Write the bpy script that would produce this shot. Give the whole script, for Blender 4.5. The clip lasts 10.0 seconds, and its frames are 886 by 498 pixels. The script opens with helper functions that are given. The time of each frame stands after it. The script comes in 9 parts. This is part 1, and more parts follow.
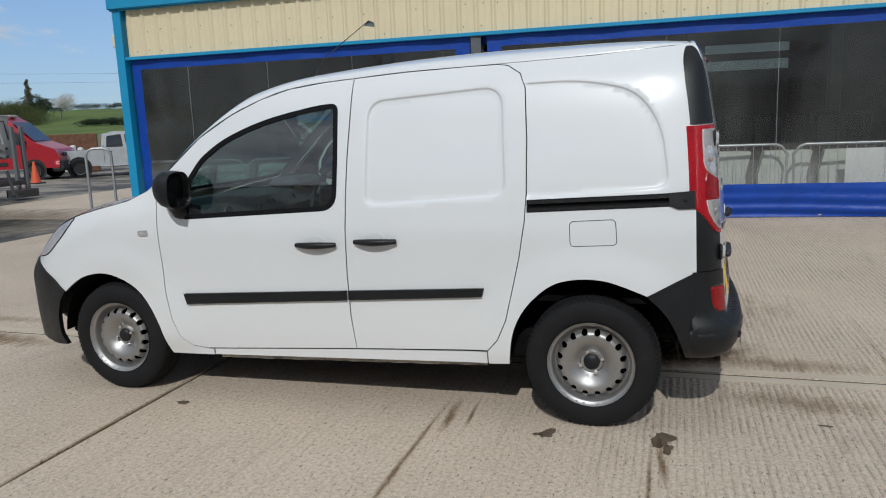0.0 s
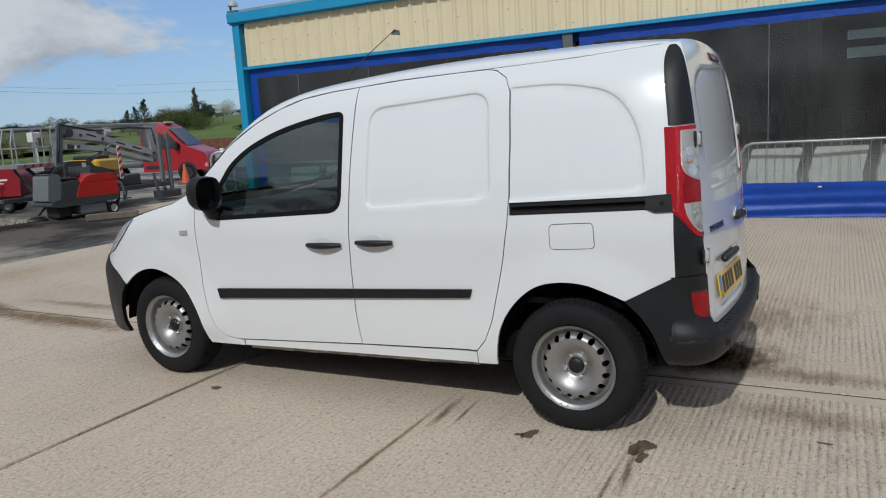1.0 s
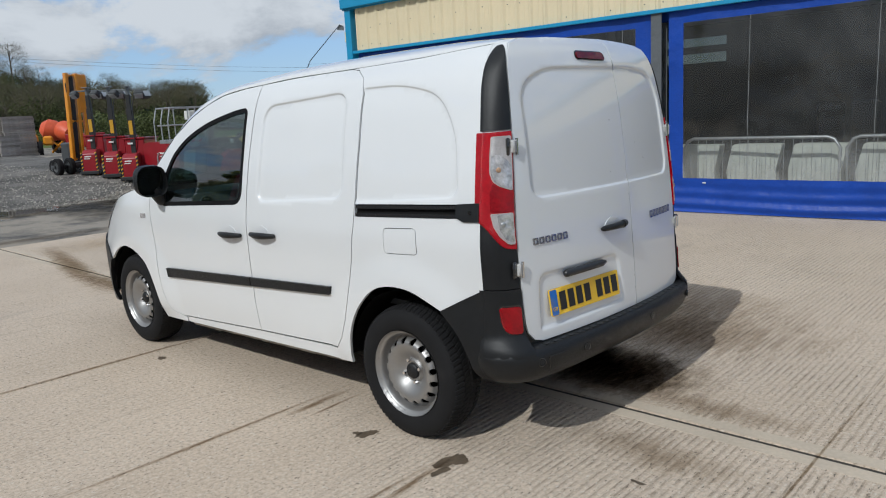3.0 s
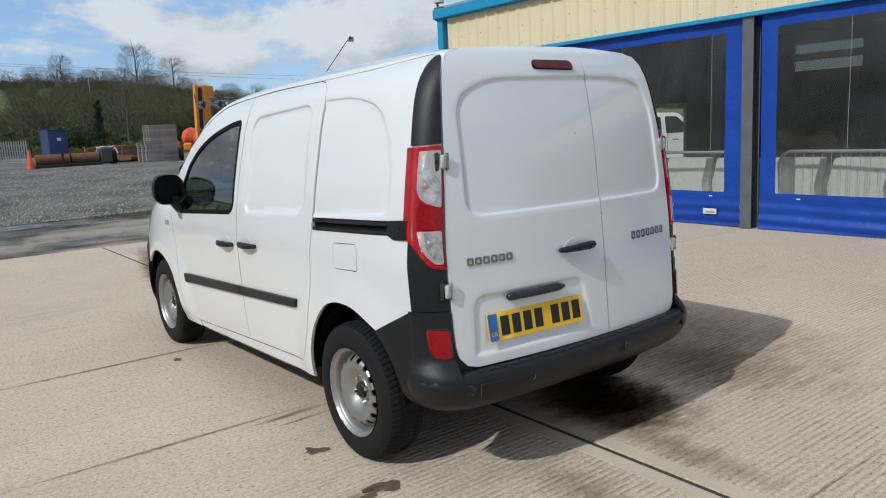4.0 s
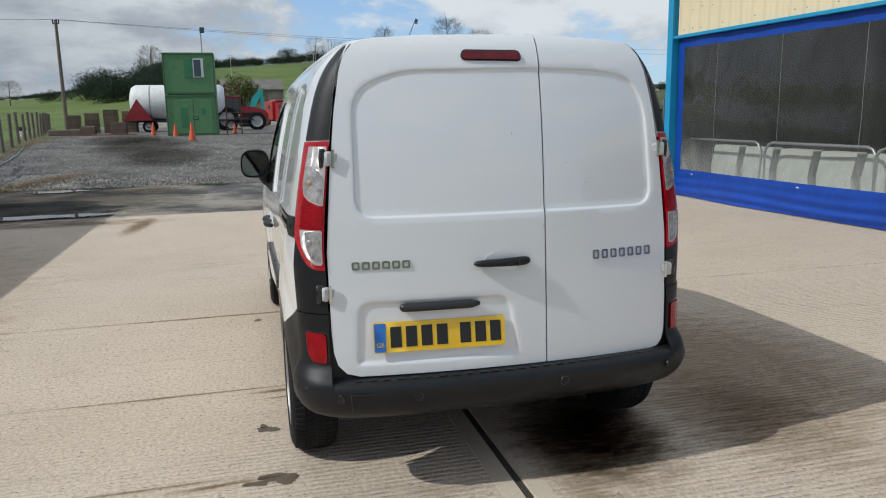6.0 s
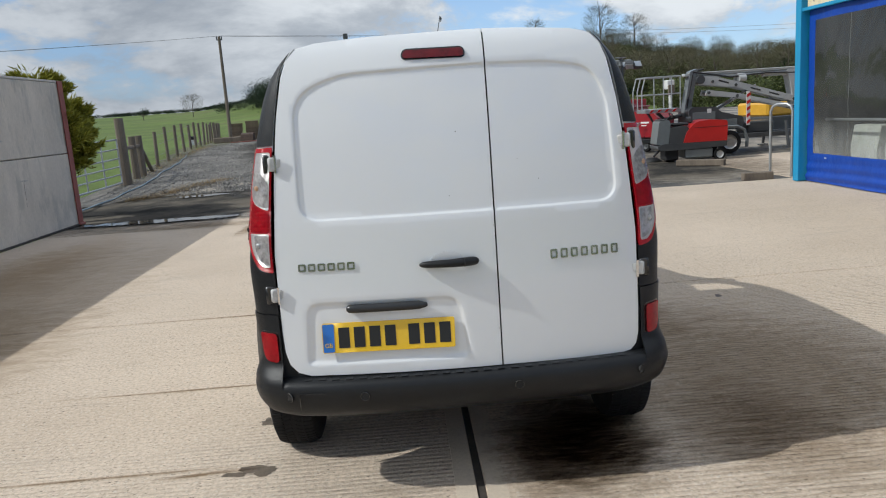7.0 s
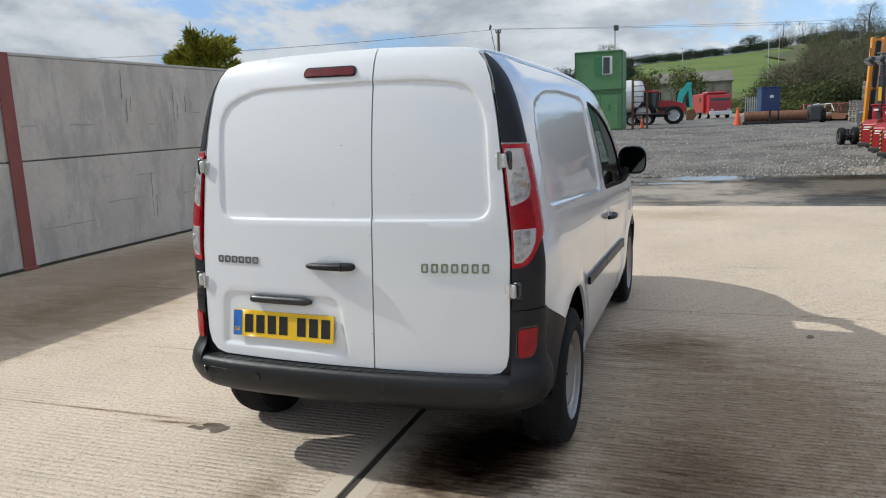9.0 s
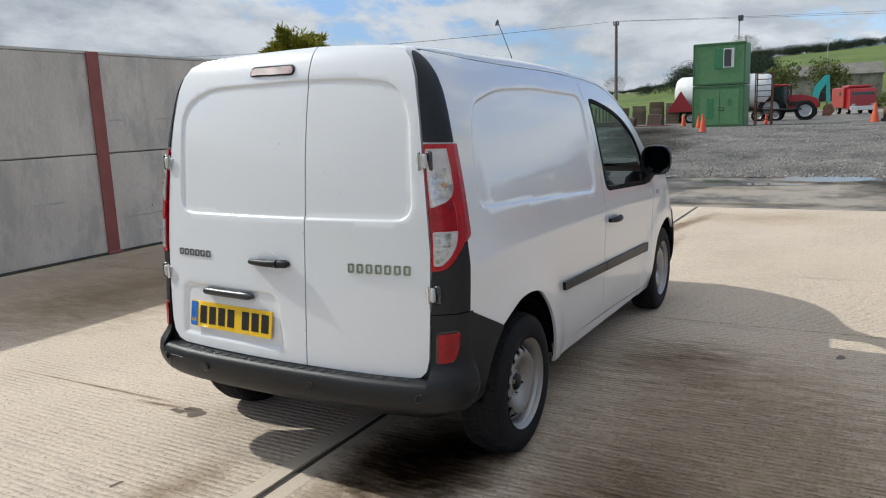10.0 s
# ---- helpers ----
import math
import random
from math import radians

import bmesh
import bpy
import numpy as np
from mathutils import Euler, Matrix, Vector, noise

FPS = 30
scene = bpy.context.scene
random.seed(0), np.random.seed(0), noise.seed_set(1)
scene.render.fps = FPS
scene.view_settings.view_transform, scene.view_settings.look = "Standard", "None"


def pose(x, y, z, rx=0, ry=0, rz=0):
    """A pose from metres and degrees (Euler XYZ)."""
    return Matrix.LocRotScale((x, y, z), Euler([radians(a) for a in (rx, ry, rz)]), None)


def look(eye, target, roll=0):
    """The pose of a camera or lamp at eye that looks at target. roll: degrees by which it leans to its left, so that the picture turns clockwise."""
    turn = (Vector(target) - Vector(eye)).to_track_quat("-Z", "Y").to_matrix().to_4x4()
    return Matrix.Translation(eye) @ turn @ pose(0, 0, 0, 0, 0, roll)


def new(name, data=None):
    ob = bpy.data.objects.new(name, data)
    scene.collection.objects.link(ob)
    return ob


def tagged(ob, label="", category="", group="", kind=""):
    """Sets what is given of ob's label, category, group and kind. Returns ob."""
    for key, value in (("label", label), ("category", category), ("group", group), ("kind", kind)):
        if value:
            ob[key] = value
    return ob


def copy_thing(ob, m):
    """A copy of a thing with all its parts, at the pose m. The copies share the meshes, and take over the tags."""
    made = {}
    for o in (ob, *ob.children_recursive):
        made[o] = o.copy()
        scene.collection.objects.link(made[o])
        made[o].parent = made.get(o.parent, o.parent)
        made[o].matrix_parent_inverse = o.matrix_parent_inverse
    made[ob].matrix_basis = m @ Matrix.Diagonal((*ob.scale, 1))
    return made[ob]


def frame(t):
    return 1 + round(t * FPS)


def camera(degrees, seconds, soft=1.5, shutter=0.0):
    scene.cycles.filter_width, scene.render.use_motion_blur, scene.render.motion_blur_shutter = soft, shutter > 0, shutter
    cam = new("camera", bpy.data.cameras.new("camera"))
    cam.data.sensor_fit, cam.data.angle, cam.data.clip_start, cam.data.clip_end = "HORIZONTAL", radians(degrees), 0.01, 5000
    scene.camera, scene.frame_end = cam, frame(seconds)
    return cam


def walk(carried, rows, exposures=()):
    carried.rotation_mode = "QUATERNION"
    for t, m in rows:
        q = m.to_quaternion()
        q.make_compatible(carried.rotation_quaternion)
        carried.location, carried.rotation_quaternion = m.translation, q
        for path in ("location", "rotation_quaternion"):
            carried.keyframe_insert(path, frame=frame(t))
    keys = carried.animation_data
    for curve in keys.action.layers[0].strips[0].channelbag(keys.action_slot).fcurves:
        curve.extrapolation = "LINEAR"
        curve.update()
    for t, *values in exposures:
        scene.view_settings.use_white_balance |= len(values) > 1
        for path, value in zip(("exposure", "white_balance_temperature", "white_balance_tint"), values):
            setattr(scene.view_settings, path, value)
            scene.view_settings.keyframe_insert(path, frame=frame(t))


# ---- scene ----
cam = camera(61.9, 10.0, 1.1)
PATH = [
    (0, (0.362, -4.248, 1.478), (-0.231, -2.369, 1.136), -2.3),
    (0.5, (0.710, -4.135, 1.486), (-0.022, -2.305, 1.141), -0.9),
    (1, (1.089, -4.063, 1.48), (0.146, -2.331, 1.15), -3.6),
    (1.5, (1.451, -3.939, 1.498), (0.386, -2.282, 1.149), -4.4),
    (2, (1.743, -3.685, 1.503), (0.6, -2.074, 1.19), -4.0),
    (2.5, (2.072, -3.436, 1.481), (0.818, -1.907, 1.179), -3.3),
    (2.7, (2.226, -3.33, 1.503), (0.939, -1.836, 1.168), -2.9),
    (3.8, (2.722, -2.548, 1.484), (1.197, -1.297, 1.155), -3.6),
    (4, (2.845, -2.439, 1.48), (1.266, -1.254, 1.158), -2.9),
    (4.5, (3.021, -2.109, 1.493), (1.321, -1.111, 1.153), -2.8),
    (5, (3.078, -1.729, 1.497), (1.306, -0.879, 1.125), -2.4),
    (5.5, (3.233, -1.366, 1.499), (1.365, -0.714, 1.205), -2.7),
    (5.7, (3.287, -1.211, 1.52), (1.403, -0.624, 1.196), -1.2),
    (6.8, (3.356, -0.344, 1.513), (1.403, -0.147, 1.131), -4.4),
    (7, (3.417, -0.174, 1.509), (1.453, -0.093, 1.143), -3.9),
    (7.5, (3.463, 0.22, 1.517), (1.505, 0.083, 1.129), -3.5),
    (8, (3.371, 0.603, 1.519), (1.431, 0.327, 1.118), -2.3),
    (8.5, (3.365, 1.037, 1.51), (1.464, 0.521, 1.168), -2.8),
    (9, (3.312, 1.422, 1.525), (1.458, 0.758, 1.175), -2.4),
    (9.5, (3.107, 1.734, 1.538), (1.305, 0.958, 1.148), -1.7),
    (10, (2.951, 2.106, 1.514), (1.233, 1.145, 1.162), -2.2),
]
walk(cam, [(t, look(eye, target, roll)) for t, eye, target, roll in PATH],
     exposures=[(0.0, -0.68, 6020, 7), (1.5, -0.68, 5980, 7), (2.5, -0.60, 5980, 7), (4.5, -0.36, 6050, 6), (5.5, -0.38, 6100, 6), (7.5, -0.12, 6180, 7), (10.0, -0.02, 6230, 7)])

# ---- world and sun ----
SUN_DIR = Vector((0.13, -1.14, 1.0)).normalized()      # towards the sun
world = bpy.data.worlds.new("sky")
scene.world = world
world.use_nodes = True
wn, wl = world.node_tree.nodes, world.node_tree.links
wn.clear()
w_out = wn.new("ShaderNodeOutputWorld")
w_bg = wn.new("ShaderNodeBackground")
w_sky = wn.new("ShaderNodeTexSky")
w_sky.sky_type = "NISHITA"
w_sky.sun_disc = False
w_sky.sun_elevation = math.asin(SUN_DIR.z)
w_sky.sun_rotation = math.atan2(SUN_DIR.x, SUN_DIR.y)
w_sky.air_density, w_sky.dust_density, w_sky.ozone_density = 1.0, 0.3, 3.0
# broken cumulus: noise on a flat cloud deck seen in perspective
w_co = wn.new("ShaderNodeTexCoord")
w_sep = wn.new("ShaderNodeSeparateXYZ")
wl.new(w_co.outputs["Generated"], w_sep.inputs[0])


def wmath(op, a, b=None, clamp=False):
    n = wn.new("ShaderNodeMath")
    n.operation, n.use_clamp = op, clamp
    for i, v in enumerate((a, b)):
        if v is None:
            continue
        if isinstance(v, (int, float)):
            n.inputs[i].default_value = v
        else:
            wl.new(v, n.inputs[i])
    return n.outputs[0]


w_map = wn.new("ShaderNodeMapping")
w_map.inputs["Scale"].default_value = (1.0, 1.0, 2.3)
w_map.inputs["Location"].default_value = (2.35, 0.4, 0.0)
wl.new(w_co.outputs["Generated"], w_map.inputs[0])
w_up = wn.new("ShaderNodeVectorMath")
w_up.operation = "ADD"
w_up.inputs[1].default_value = (0.0, -0.05, 0.11)
wl.new(w_map.outputs[0], w_up.inputs[0])


def wnoise(vector, scale, detail, rough, distort=0.0):
    n = wn.new("ShaderNodeTexNoise")
    n.inputs["Scale"].default_value, n.inputs["Detail"].default_value = scale, detail
    n.inputs["Roughness"].default_value, n.inputs["Distortion"].default_value = rough, distort
    wl.new(vector, n.inputs["Vector"])
    return n.outputs["Fac"]


def wramp(fac, *stops):
    n = wn.new("ShaderNodeValToRGB")
    n.color_ramp.interpolation = "EASE"
    while len(n.color_ramp.elements) < len(stops):
        n.color_ramp.elements.new(0.5)
    for e, (p, c) in zip(n.color_ramp.elements, stops):
        e.position, e.color = p, (*c, 1)
    wl.new(fac, n.inputs[0])
    return n.outputs[0]


w_a = wnoise(w_map.outputs[0], 2.6, 9.0, 0.60, 0.25)
w_b = wnoise(w_up.outputs[0], 2.6, 9.0, 0.60, 0.25)
w_high = wmath("MULTIPLY", wmath("SUBTRACT", wmath("MAXIMUM", w_sep.outputs["Z"], 0.30), 0.30), 0.17)
w_veil = wmath("ADD", wmath("ADD", w_a, w_high), wmath("MULTIPLY", wmath("MINIMUM", w_sep.outputs["Y"], 0.10), -0.16))
w_mask = wramp(w_veil, (0.472, (0, 0, 0)), (0.552, (1, 1, 1)))
# cloud tops are lit where the cloud thins upwards, undersides are grey
w_lit = wmath("ADD", wmath("MULTIPLY", wmath("SUBTRACT", w_a, w_b), 2.4), 0.5, True)
w_cloud = wramp(w_lit, (0.15, (5.2, 5.5, 6.0)), (0.72, (9.3, 9.4, 9.6)))
w_mix = wn.new("ShaderNodeMix")
w_mix.data_type = "RGBA"
w_mix.clamp_result = False
w_mix.clamp_factor = True
wl.new(w_mask, w_mix.inputs["Factor"])
# pale haze lies over the blue near the horizon
w_blue = wn.new("ShaderNodeMix")
w_blue.data_type = "RGBA"
w_blue.blend_type = "MULTIPLY"
w_blue.clamp_result = False
w_blue.inputs["Factor"].default_value = 1.0
w_blue.inputs["B"].default_value = (1.25, 1.45, 1.75, 1)
wl.new(w_sky.outputs[0], w_blue.inputs["A"])
w_haze = wn.new("ShaderNodeMix")
w_haze.data_type = "RGBA"
w_haze.clamp_result = False
wl.new(wmath("MULTIPLY", wmath("SUBTRACT", 1.0, wmath("MULTIPLY", wmath("ABSOLUTE", w_sep.outputs["Z"]), 2.6), True), 0.62), w_haze.inputs["Factor"])
wl.new(w_blue.outputs["Result"], w_haze.inputs["A"])
w_haze.inputs["B"].default_value = (5.8, 7.2, 9.1, 1)
wl.new(w_haze.outputs["Result"], w_mix.inputs["A"])
wl.new(w_cloud, w_mix.inputs["B"])
# heavier grey cloud hangs low over the field
w_grey = wn.new("ShaderNodeMix")
w_grey.data_type, w_grey.blend_type, w_grey.clamp_result = "RGBA", "MULTIPLY", False
w_side = wmath("MINIMUM", wmath("MAXIMUM", wmath("SUBTRACT", -0.04, w_sep.outputs["Y"]), 0.0), 0.22)
w_low = wmath("SUBTRACT", 1.0, wmath("MULTIPLY", wmath("ABSOLUTE", w_sep.outputs["Z"]), 2.2), True)
wl.new(wmath("MULTIPLY", wmath("MULTIPLY", w_side, w_low), 3.2, True), w_grey.inputs["Factor"])
wl.new(w_mix.outputs["Result"], w_grey.inputs["A"])
w_grey.inputs["B"].default_value = (0.46, 0.48, 0.52, 1)
wl.new(w_grey.outputs["Result"], w_bg.inputs["Color"])
w_bg.inputs["Strength"].default_value = 0.10
wl.new(w_bg.outputs[0], w_out.inputs[0])

sun = new("sun", bpy.data.lights.new("sun", "SUN"))
sun.data.energy, sun.data.angle, sun.data.color = 3.35, radians(0.55), (1.0, 0.96, 0.90)
sun.matrix_world = look(SUN_DIR * 50, (0, 0, 0))

# ---- materials ----
def material(name, base, rough=0.5, metal=0.0, var=0.12, scale=6.0, fine=60.0, bump=0.0, bump_scale=80.0, coat=0.0,
             spec=0.5, stain=None, stain_scale=1.2, stain_at=0.6, stain_amount=0.5, stretch=(1, 1, 1), rough_var=0.08, island=0.0, piece=0.0):
    """A principled surface whose colour varies at two scales, with stains of their own colour and a fine relief."""
    m = bpy.data.materials.new(name)
    m.use_nodes = True
    nt = m.node_tree
    n, l = nt.nodes, nt.links
    b = n["Principled BSDF"]
    b.inputs["Roughness"].default_value, b.inputs["Metallic"].default_value = rough, metal
    b.inputs["Coat Weight"].default_value, b.inputs["Coat Roughness"].default_value = coat, 0.03
    b.inputs["Specular IOR Level"].default_value = spec
    co = n.new("ShaderNodeTexCoord")
    mp = n.new("ShaderNodeMapping")
    mp.inputs["Scale"].default_value = stretch
    l.new(co.outputs["Object"], mp.inputs[0])

    def noise_of(s, d=4.0, r=0.55):
        t = n.new("ShaderNodeTexNoise")
        t.inputs["Scale"].default_value, t.inputs["Detail"].default_value, t.inputs["Roughness"].default_value = s, d, r
        l.new(mp.outputs[0], t.inputs["Vector"])
        return t.outputs["Fac"]

    def mixed(fac, a, c, amount=None):
        x = n.new("ShaderNodeMix")
        x.data_type = "RGBA"
        for key, v in (("Factor", fac), ("A", a), ("B", c)):
            if isinstance(v, (int, float)):
                x.inputs[key].default_value = v
            elif isinstance(v, tuple):
                x.inputs[key].default_value = (*v[:3], 1)
            else:
                l.new(v, x.inputs[key])
        return x.outputs["Result"]

    def calc(op, a, c):
        x = n.new("ShaderNodeMath")
        x.operation = op
        for i, v in enumerate((a, c)):
            if isinstance(v, (int, float)):
                x.inputs[i].default_value = v
            else:
                l.new(v, x.inputs[i])
        return x.outputs[0]

    dark = tuple(c * (1 - var) for c in base)
    light = tuple(min(0.95, c * (1 + var)) for c in base)
    big, small = noise_of(scale), noise_of(fine, 3.0)
    both = calc("ADD", calc("MULTIPLY", big, 0.6), calc("MULTIPLY", small, 0.4))
    sharp = n.new("ShaderNodeMapRange")
    sharp.inputs["From Min"].default_value, sharp.inputs["From Max"].default_value = 0.33, 0.67
    l.new(both, sharp.inputs["Value"])
    col = mixed(sharp.outputs[0], dark, light)
    if stain:
        r = n.new("ShaderNodeMapRange")
        r.inputs["From Min"].default_value, r.inputs["From Max"].default_value = stain_at, stain_at + 0.12
        r.inputs["To Max"].default_value = stain_amount
        l.new(noise_of(stain_scale, 6.0, 0.65), r.inputs["Value"])
        col = mixed(r.outputs[0], col, stain)
    if island or piece:
        if island:
            g = n.new("ShaderNodeNewGeometry").outputs["Random Per Island"]
        else:
            g = n.new("ShaderNodeObjectInfo").outputs["Random"]
        amount = island or piece
        k = calc("ADD", calc("MULTIPLY", g, 2 * amount), 1 - amount)
        hs = n.new("ShaderNodeHueSaturation")
        l.new(k, hs.inputs["Value"])
        l.new(col, hs.inputs["Color"])
        col = hs.outputs[0]
    l.new(col, b.inputs["Base Color"])
    if rough_var:
        l.new(calc("ADD", calc("MULTIPLY", small, 2 * rough_var), rough - rough_var), b.inputs["Roughness"])
    if bump:
        bp = n.new("ShaderNodeBump")
        bp.inputs["Strength"].default_value, bp.inputs["Distance"].default_value = 1.0, bump
        l.new(noise_of(bump_scale, 5.0), bp.inputs["Height"])
        l.new(bp.outputs[0], b.inputs["Normal"])
    return m


def facing_gloss(n, l, least, power=4.0, normal=None):
    """Share of light that a thin pane mirrors: little head-on, more at a slant."""
    lw, pw, mr = n.new("ShaderNodeLayerWeight"), n.new("ShaderNodeMath"), n.new("ShaderNodeMapRange")
    lw.inputs["Blend"].default_value = 0.5
    pw.operation = "POWER"
    pw.inputs[1].default_value = power
    mr.inputs["To Min"].default_value = least
    l.new(lw.outputs["Facing"], pw.inputs[0])
    l.new(pw.outputs[0], mr.inputs["Value"])
    if normal:
        l.new(normal, lw.inputs["Normal"])
    return mr.outputs[0]


def glass_material(name, tint=(0.75, 0.85, 0.82), rough=0.0, least=0.12):
    """Thin glass: a clear, tinted pane with a mirror gloss on it."""
    m = bpy.data.materials.new(name)
    m.use_nodes = True
    n, l = m.node_tree.nodes, m.node_tree.links
    n.clear()
    out, mix = n.new("ShaderNodeOutputMaterial"), n.new("ShaderNodeMixShader")
    tr, gl = n.new("ShaderNodeBsdfTransparent"), n.new("ShaderNodeBsdfGlossy")
    tr.inputs[0].default_value = (*tint, 1)
    gl.inputs["Roughness"].default_value = rough
    l.new(facing_gloss(n, l, least), mix.inputs[0])
    l.new(tr.outputs[0], mix.inputs[1])
    l.new(gl.outputs[0], mix.inputs[2])
    l.new(mix.outputs[0], out.inputs[0])
    return m


PAINT = material("white_car_paint", (0.74, 0.755, 0.765), 0.30, var=0.012, coat=1.0, rough_var=0.02, scale=2.0, fine=400)
PAINT.node_tree.nodes["Principled BSDF"].inputs["Coat IOR"].default_value = 1.5
BLACK_TRIM = material("black_textured_plastic", (0.010, 0.011, 0.0125), 0.42, spec=0.36, var=0.2, bump=0.0005, bump_scale=900, scale=5, fine=40, stain=(0.035, 0.034, 0.033), stain_scale=7, stain_at=0.62, stain_amount=0.2)
SATIN_BLACK = material("satin_black_plastic", (0.016, 0.017, 0.019), 0.34, spec=0.6, var=0.15, scale=9, fine=60)
SEAL = material("matt_black_window_seal", (0.008, 0.008, 0.009), 0.75, spec=0.12, var=0.15)
GLOSS_BLACK = material("gloss_black_paint", (0.012, 0.012, 0.013), 0.25, var=0.1, coat=0.6)
DARK = material("dark_underbody", (0.005, 0.005, 0.005), 0.9, spec=0.1, var=0.3)
SILL_DIRT = material("dirty_sill_paint", (0.30, 0.27, 0.225), 0.85, var=0.35, scale=7, fine=60, stain=(0.10, 0.085, 0.065), stain_scale=9, stain_at=0.5, stain_amount=0.8)
GAP = material("panel_gap_shadow", (0.012, 0.012, 0.012), 0.9, spec=0.1, var=0.1)
CABIN = material("dark_grey_cabin_plastic", (0.075, 0.08, 0.085), 0.7, var=0.15, bump=0.0004, bump_scale=500)
FABRIC = material("dark_seat_fabric", (0.03, 0.032, 0.036), 0.95, var=0.25, bump=0.001, bump_scale=300)
WIN_GLASS = glass_material("car_window_glass", (0.44, 0.60, 0.585), 0.0, 0.18)
RUBBER = material("tyre_rubber", (0.011, 0.011, 0.012), 0.8, spec=0.25, var=0.25, bump=0.0006, bump_scale=300, stain=(0.035, 0.032, 0.029), stain_scale=6, stain_at=0.62, stain_amount=0.3)
STEEL = material("silver_steel_rim", (0.36, 0.355, 0.35), 0.43, metal=0.8, var=0.05, scale=9, fine=60, stain=(0.2, 0.17, 0.14), stain_scale=9, stain_at=0.70, stain_amount=0.3, rough_var=0.03)
BADGE = material("dark_chrome_badge", (0.42, 0.42, 0.425), 0.16, metal=1.0, var=0.05)
HINGE = material("pale_grey_hinge_paint", (0.52, 0.52, 0.51), 0.4, var=0.15, scale=30, fine=120, coat=0.3)
CHROME = material("chrome", (0.75, 0.75, 0.76), 0.12, metal=1.0, var=0.03)


def lens_material(name, c, rough, metal, rib, depth, streak=0.2):
    """A moulded lamp lens with fine level ribs under a clear gloss."""
    m = material(name, c, rough, metal=metal, var=streak, scale=18, fine=90, coat=0.25, spec=0.3, rough_var=0.03)
    n, l = m.node_tree.nodes, m.node_tree.links
    co, wv, bp = n.new("ShaderNodeTexCoord"), n.new("ShaderNodeTexWave"), n.new("ShaderNodeBump")
    wv.wave_type, wv.bands_direction = "BANDS", "Z"
    wv.inputs["Scale"].default_value, wv.inputs["Distortion"].default_value = rib, 0.3
    bp.inputs["Strength"].default_value, bp.inputs["Distance"].default_value = 0.9, depth
    l.new(co.outputs["Object"], wv.inputs["Vector"])
    l.new(wv.outputs["Fac"], bp.inputs["Height"])
    l.new(bp.outputs[0], n["Principled BSDF"].inputs["Normal"])
    return m


RED_LENS = lens_material("red_lamp_lens", (0.40, 0.002, 0.010), 0.16, 0.0, 130.0, 0.0006)
DEEP_RED = lens_material("deep_red_lamp_lens", (0.27, 0.001, 0.006), 0.14, 0.0, 60.0, 0.0003, 0.35)
BRAKE_RED = lens_material("dim_brake_lamp_lens", (0.12, 0.003, 0.007), 0.25, 0.0, 120.0, 0.0004, 0.4)
CLEAR_LENS = lens_material("clear_lamp_lens", (0.52, 0.50, 0.50), 0.20, 0.40, 80.0, 0.0009, 0.15)
BOWL_LENS = material("smoky_lamp_bowl", (0.50, 0.485, 0.48), 0.12, metal=0.5, var=0.55, scale=22, fine=70, coat=1.0, bump=0.004, bump_scale=26)
CLEAR_RIM = material("pale_lens_rim", (0.50, 0.40, 0.39), 0.25, var=0.05, coat=1.0)
AMBER = material("amber_bulb", (0.42, 0.26, 0.16), 0.2, var=0.2, coat=0.6)
PLATE_Y = material("yellow_number_plate", (0.80, 0.50, 0.015), 0.35, var=0.05, coat=0.5)
PLATE_B = material("blue_plate_band", (0.02, 0.16, 0.55), 0.35, var=0.05, coat=0.5)
INK = material("black_plate_ink", (0.012, 0.012, 0.012), 0.4, var=0.1)

CONCRETE_WALL = material("precast_concrete", (0.50, 0.47, 0.42), 0.9, var=0.09, scale=1.6, fine=30, bump=0.002, bump_scale=50, stain=(0.24, 0.24, 0.22), stain_scale=1.1, stain_at=0.62, stain_amount=0.45)
RED_OXIDE = material("red_oxide_steel", (0.25, 0.07, 0.055), 0.6, var=0.15, scale=5, fine=50, bump=0.0006, bump_scale=200)
CREAM = material("cream_cladding", (0.72, 0.62, 0.42), 0.5, var=0.04, scale=1.5, fine=40)
LIGHT_BLUE = material("light_blue_trim_paint", (0.018, 0.27, 0.50), 0.45, var=0.08, scale=3, fine=40)
TARP_BLUE = material("blue_vinyl_tarpaulin", (0.005, 0.050, 0.33), 0.46, spec=0.4, var=0.14, scale=3, fine=30, bump=0.016, bump_scale=6)
STEEL_POST = material("grey_steel_post", (0.10, 0.11, 0.12), 0.6, var=0.2)
GALV = material("galvanised_steel", (0.45, 0.46, 0.47), 0.42, metal=0.7, var=0.15, scale=12, fine=90)
# walls and concrete floor coloured dark for the shade inside the shed
INTERIOR = material("shade_dark_shed_interior", (0.10, 0.10, 0.10), 0.9, var=0.25, scale=1.0)
ASPHALT = material("worn_asphalt", (0.075, 0.071, 0.065), 0.8, var=0.35, scale=0.7, fine=60, bump=0.004, bump_scale=120, stain=(0.33, 0.29, 0.235), stain_scale=0.42, stain_at=0.43, stain_amount=0.88, rough_var=0.2)
GRAVEL = material("grey_gravel", (0.142, 0.133, 0.120), 0.95, var=0.75, scale=0.9, fine=22, bump=0.04, bump_scale=22, stain=(0.10, 0.095, 0.085), stain_scale=0.25, stain_at=0.5, stain_amount=0.45)
GRASS = material("pasture_grass", (0.092, 0.138, 0.020), 0.95, var=0.35, scale=0.09, fine=1.6, bump=0.05, bump_scale=3.0, stain=(0.125, 0.12, 0.042), stain_scale=0.02, stain_at=0.52, stain_amount=0.5)

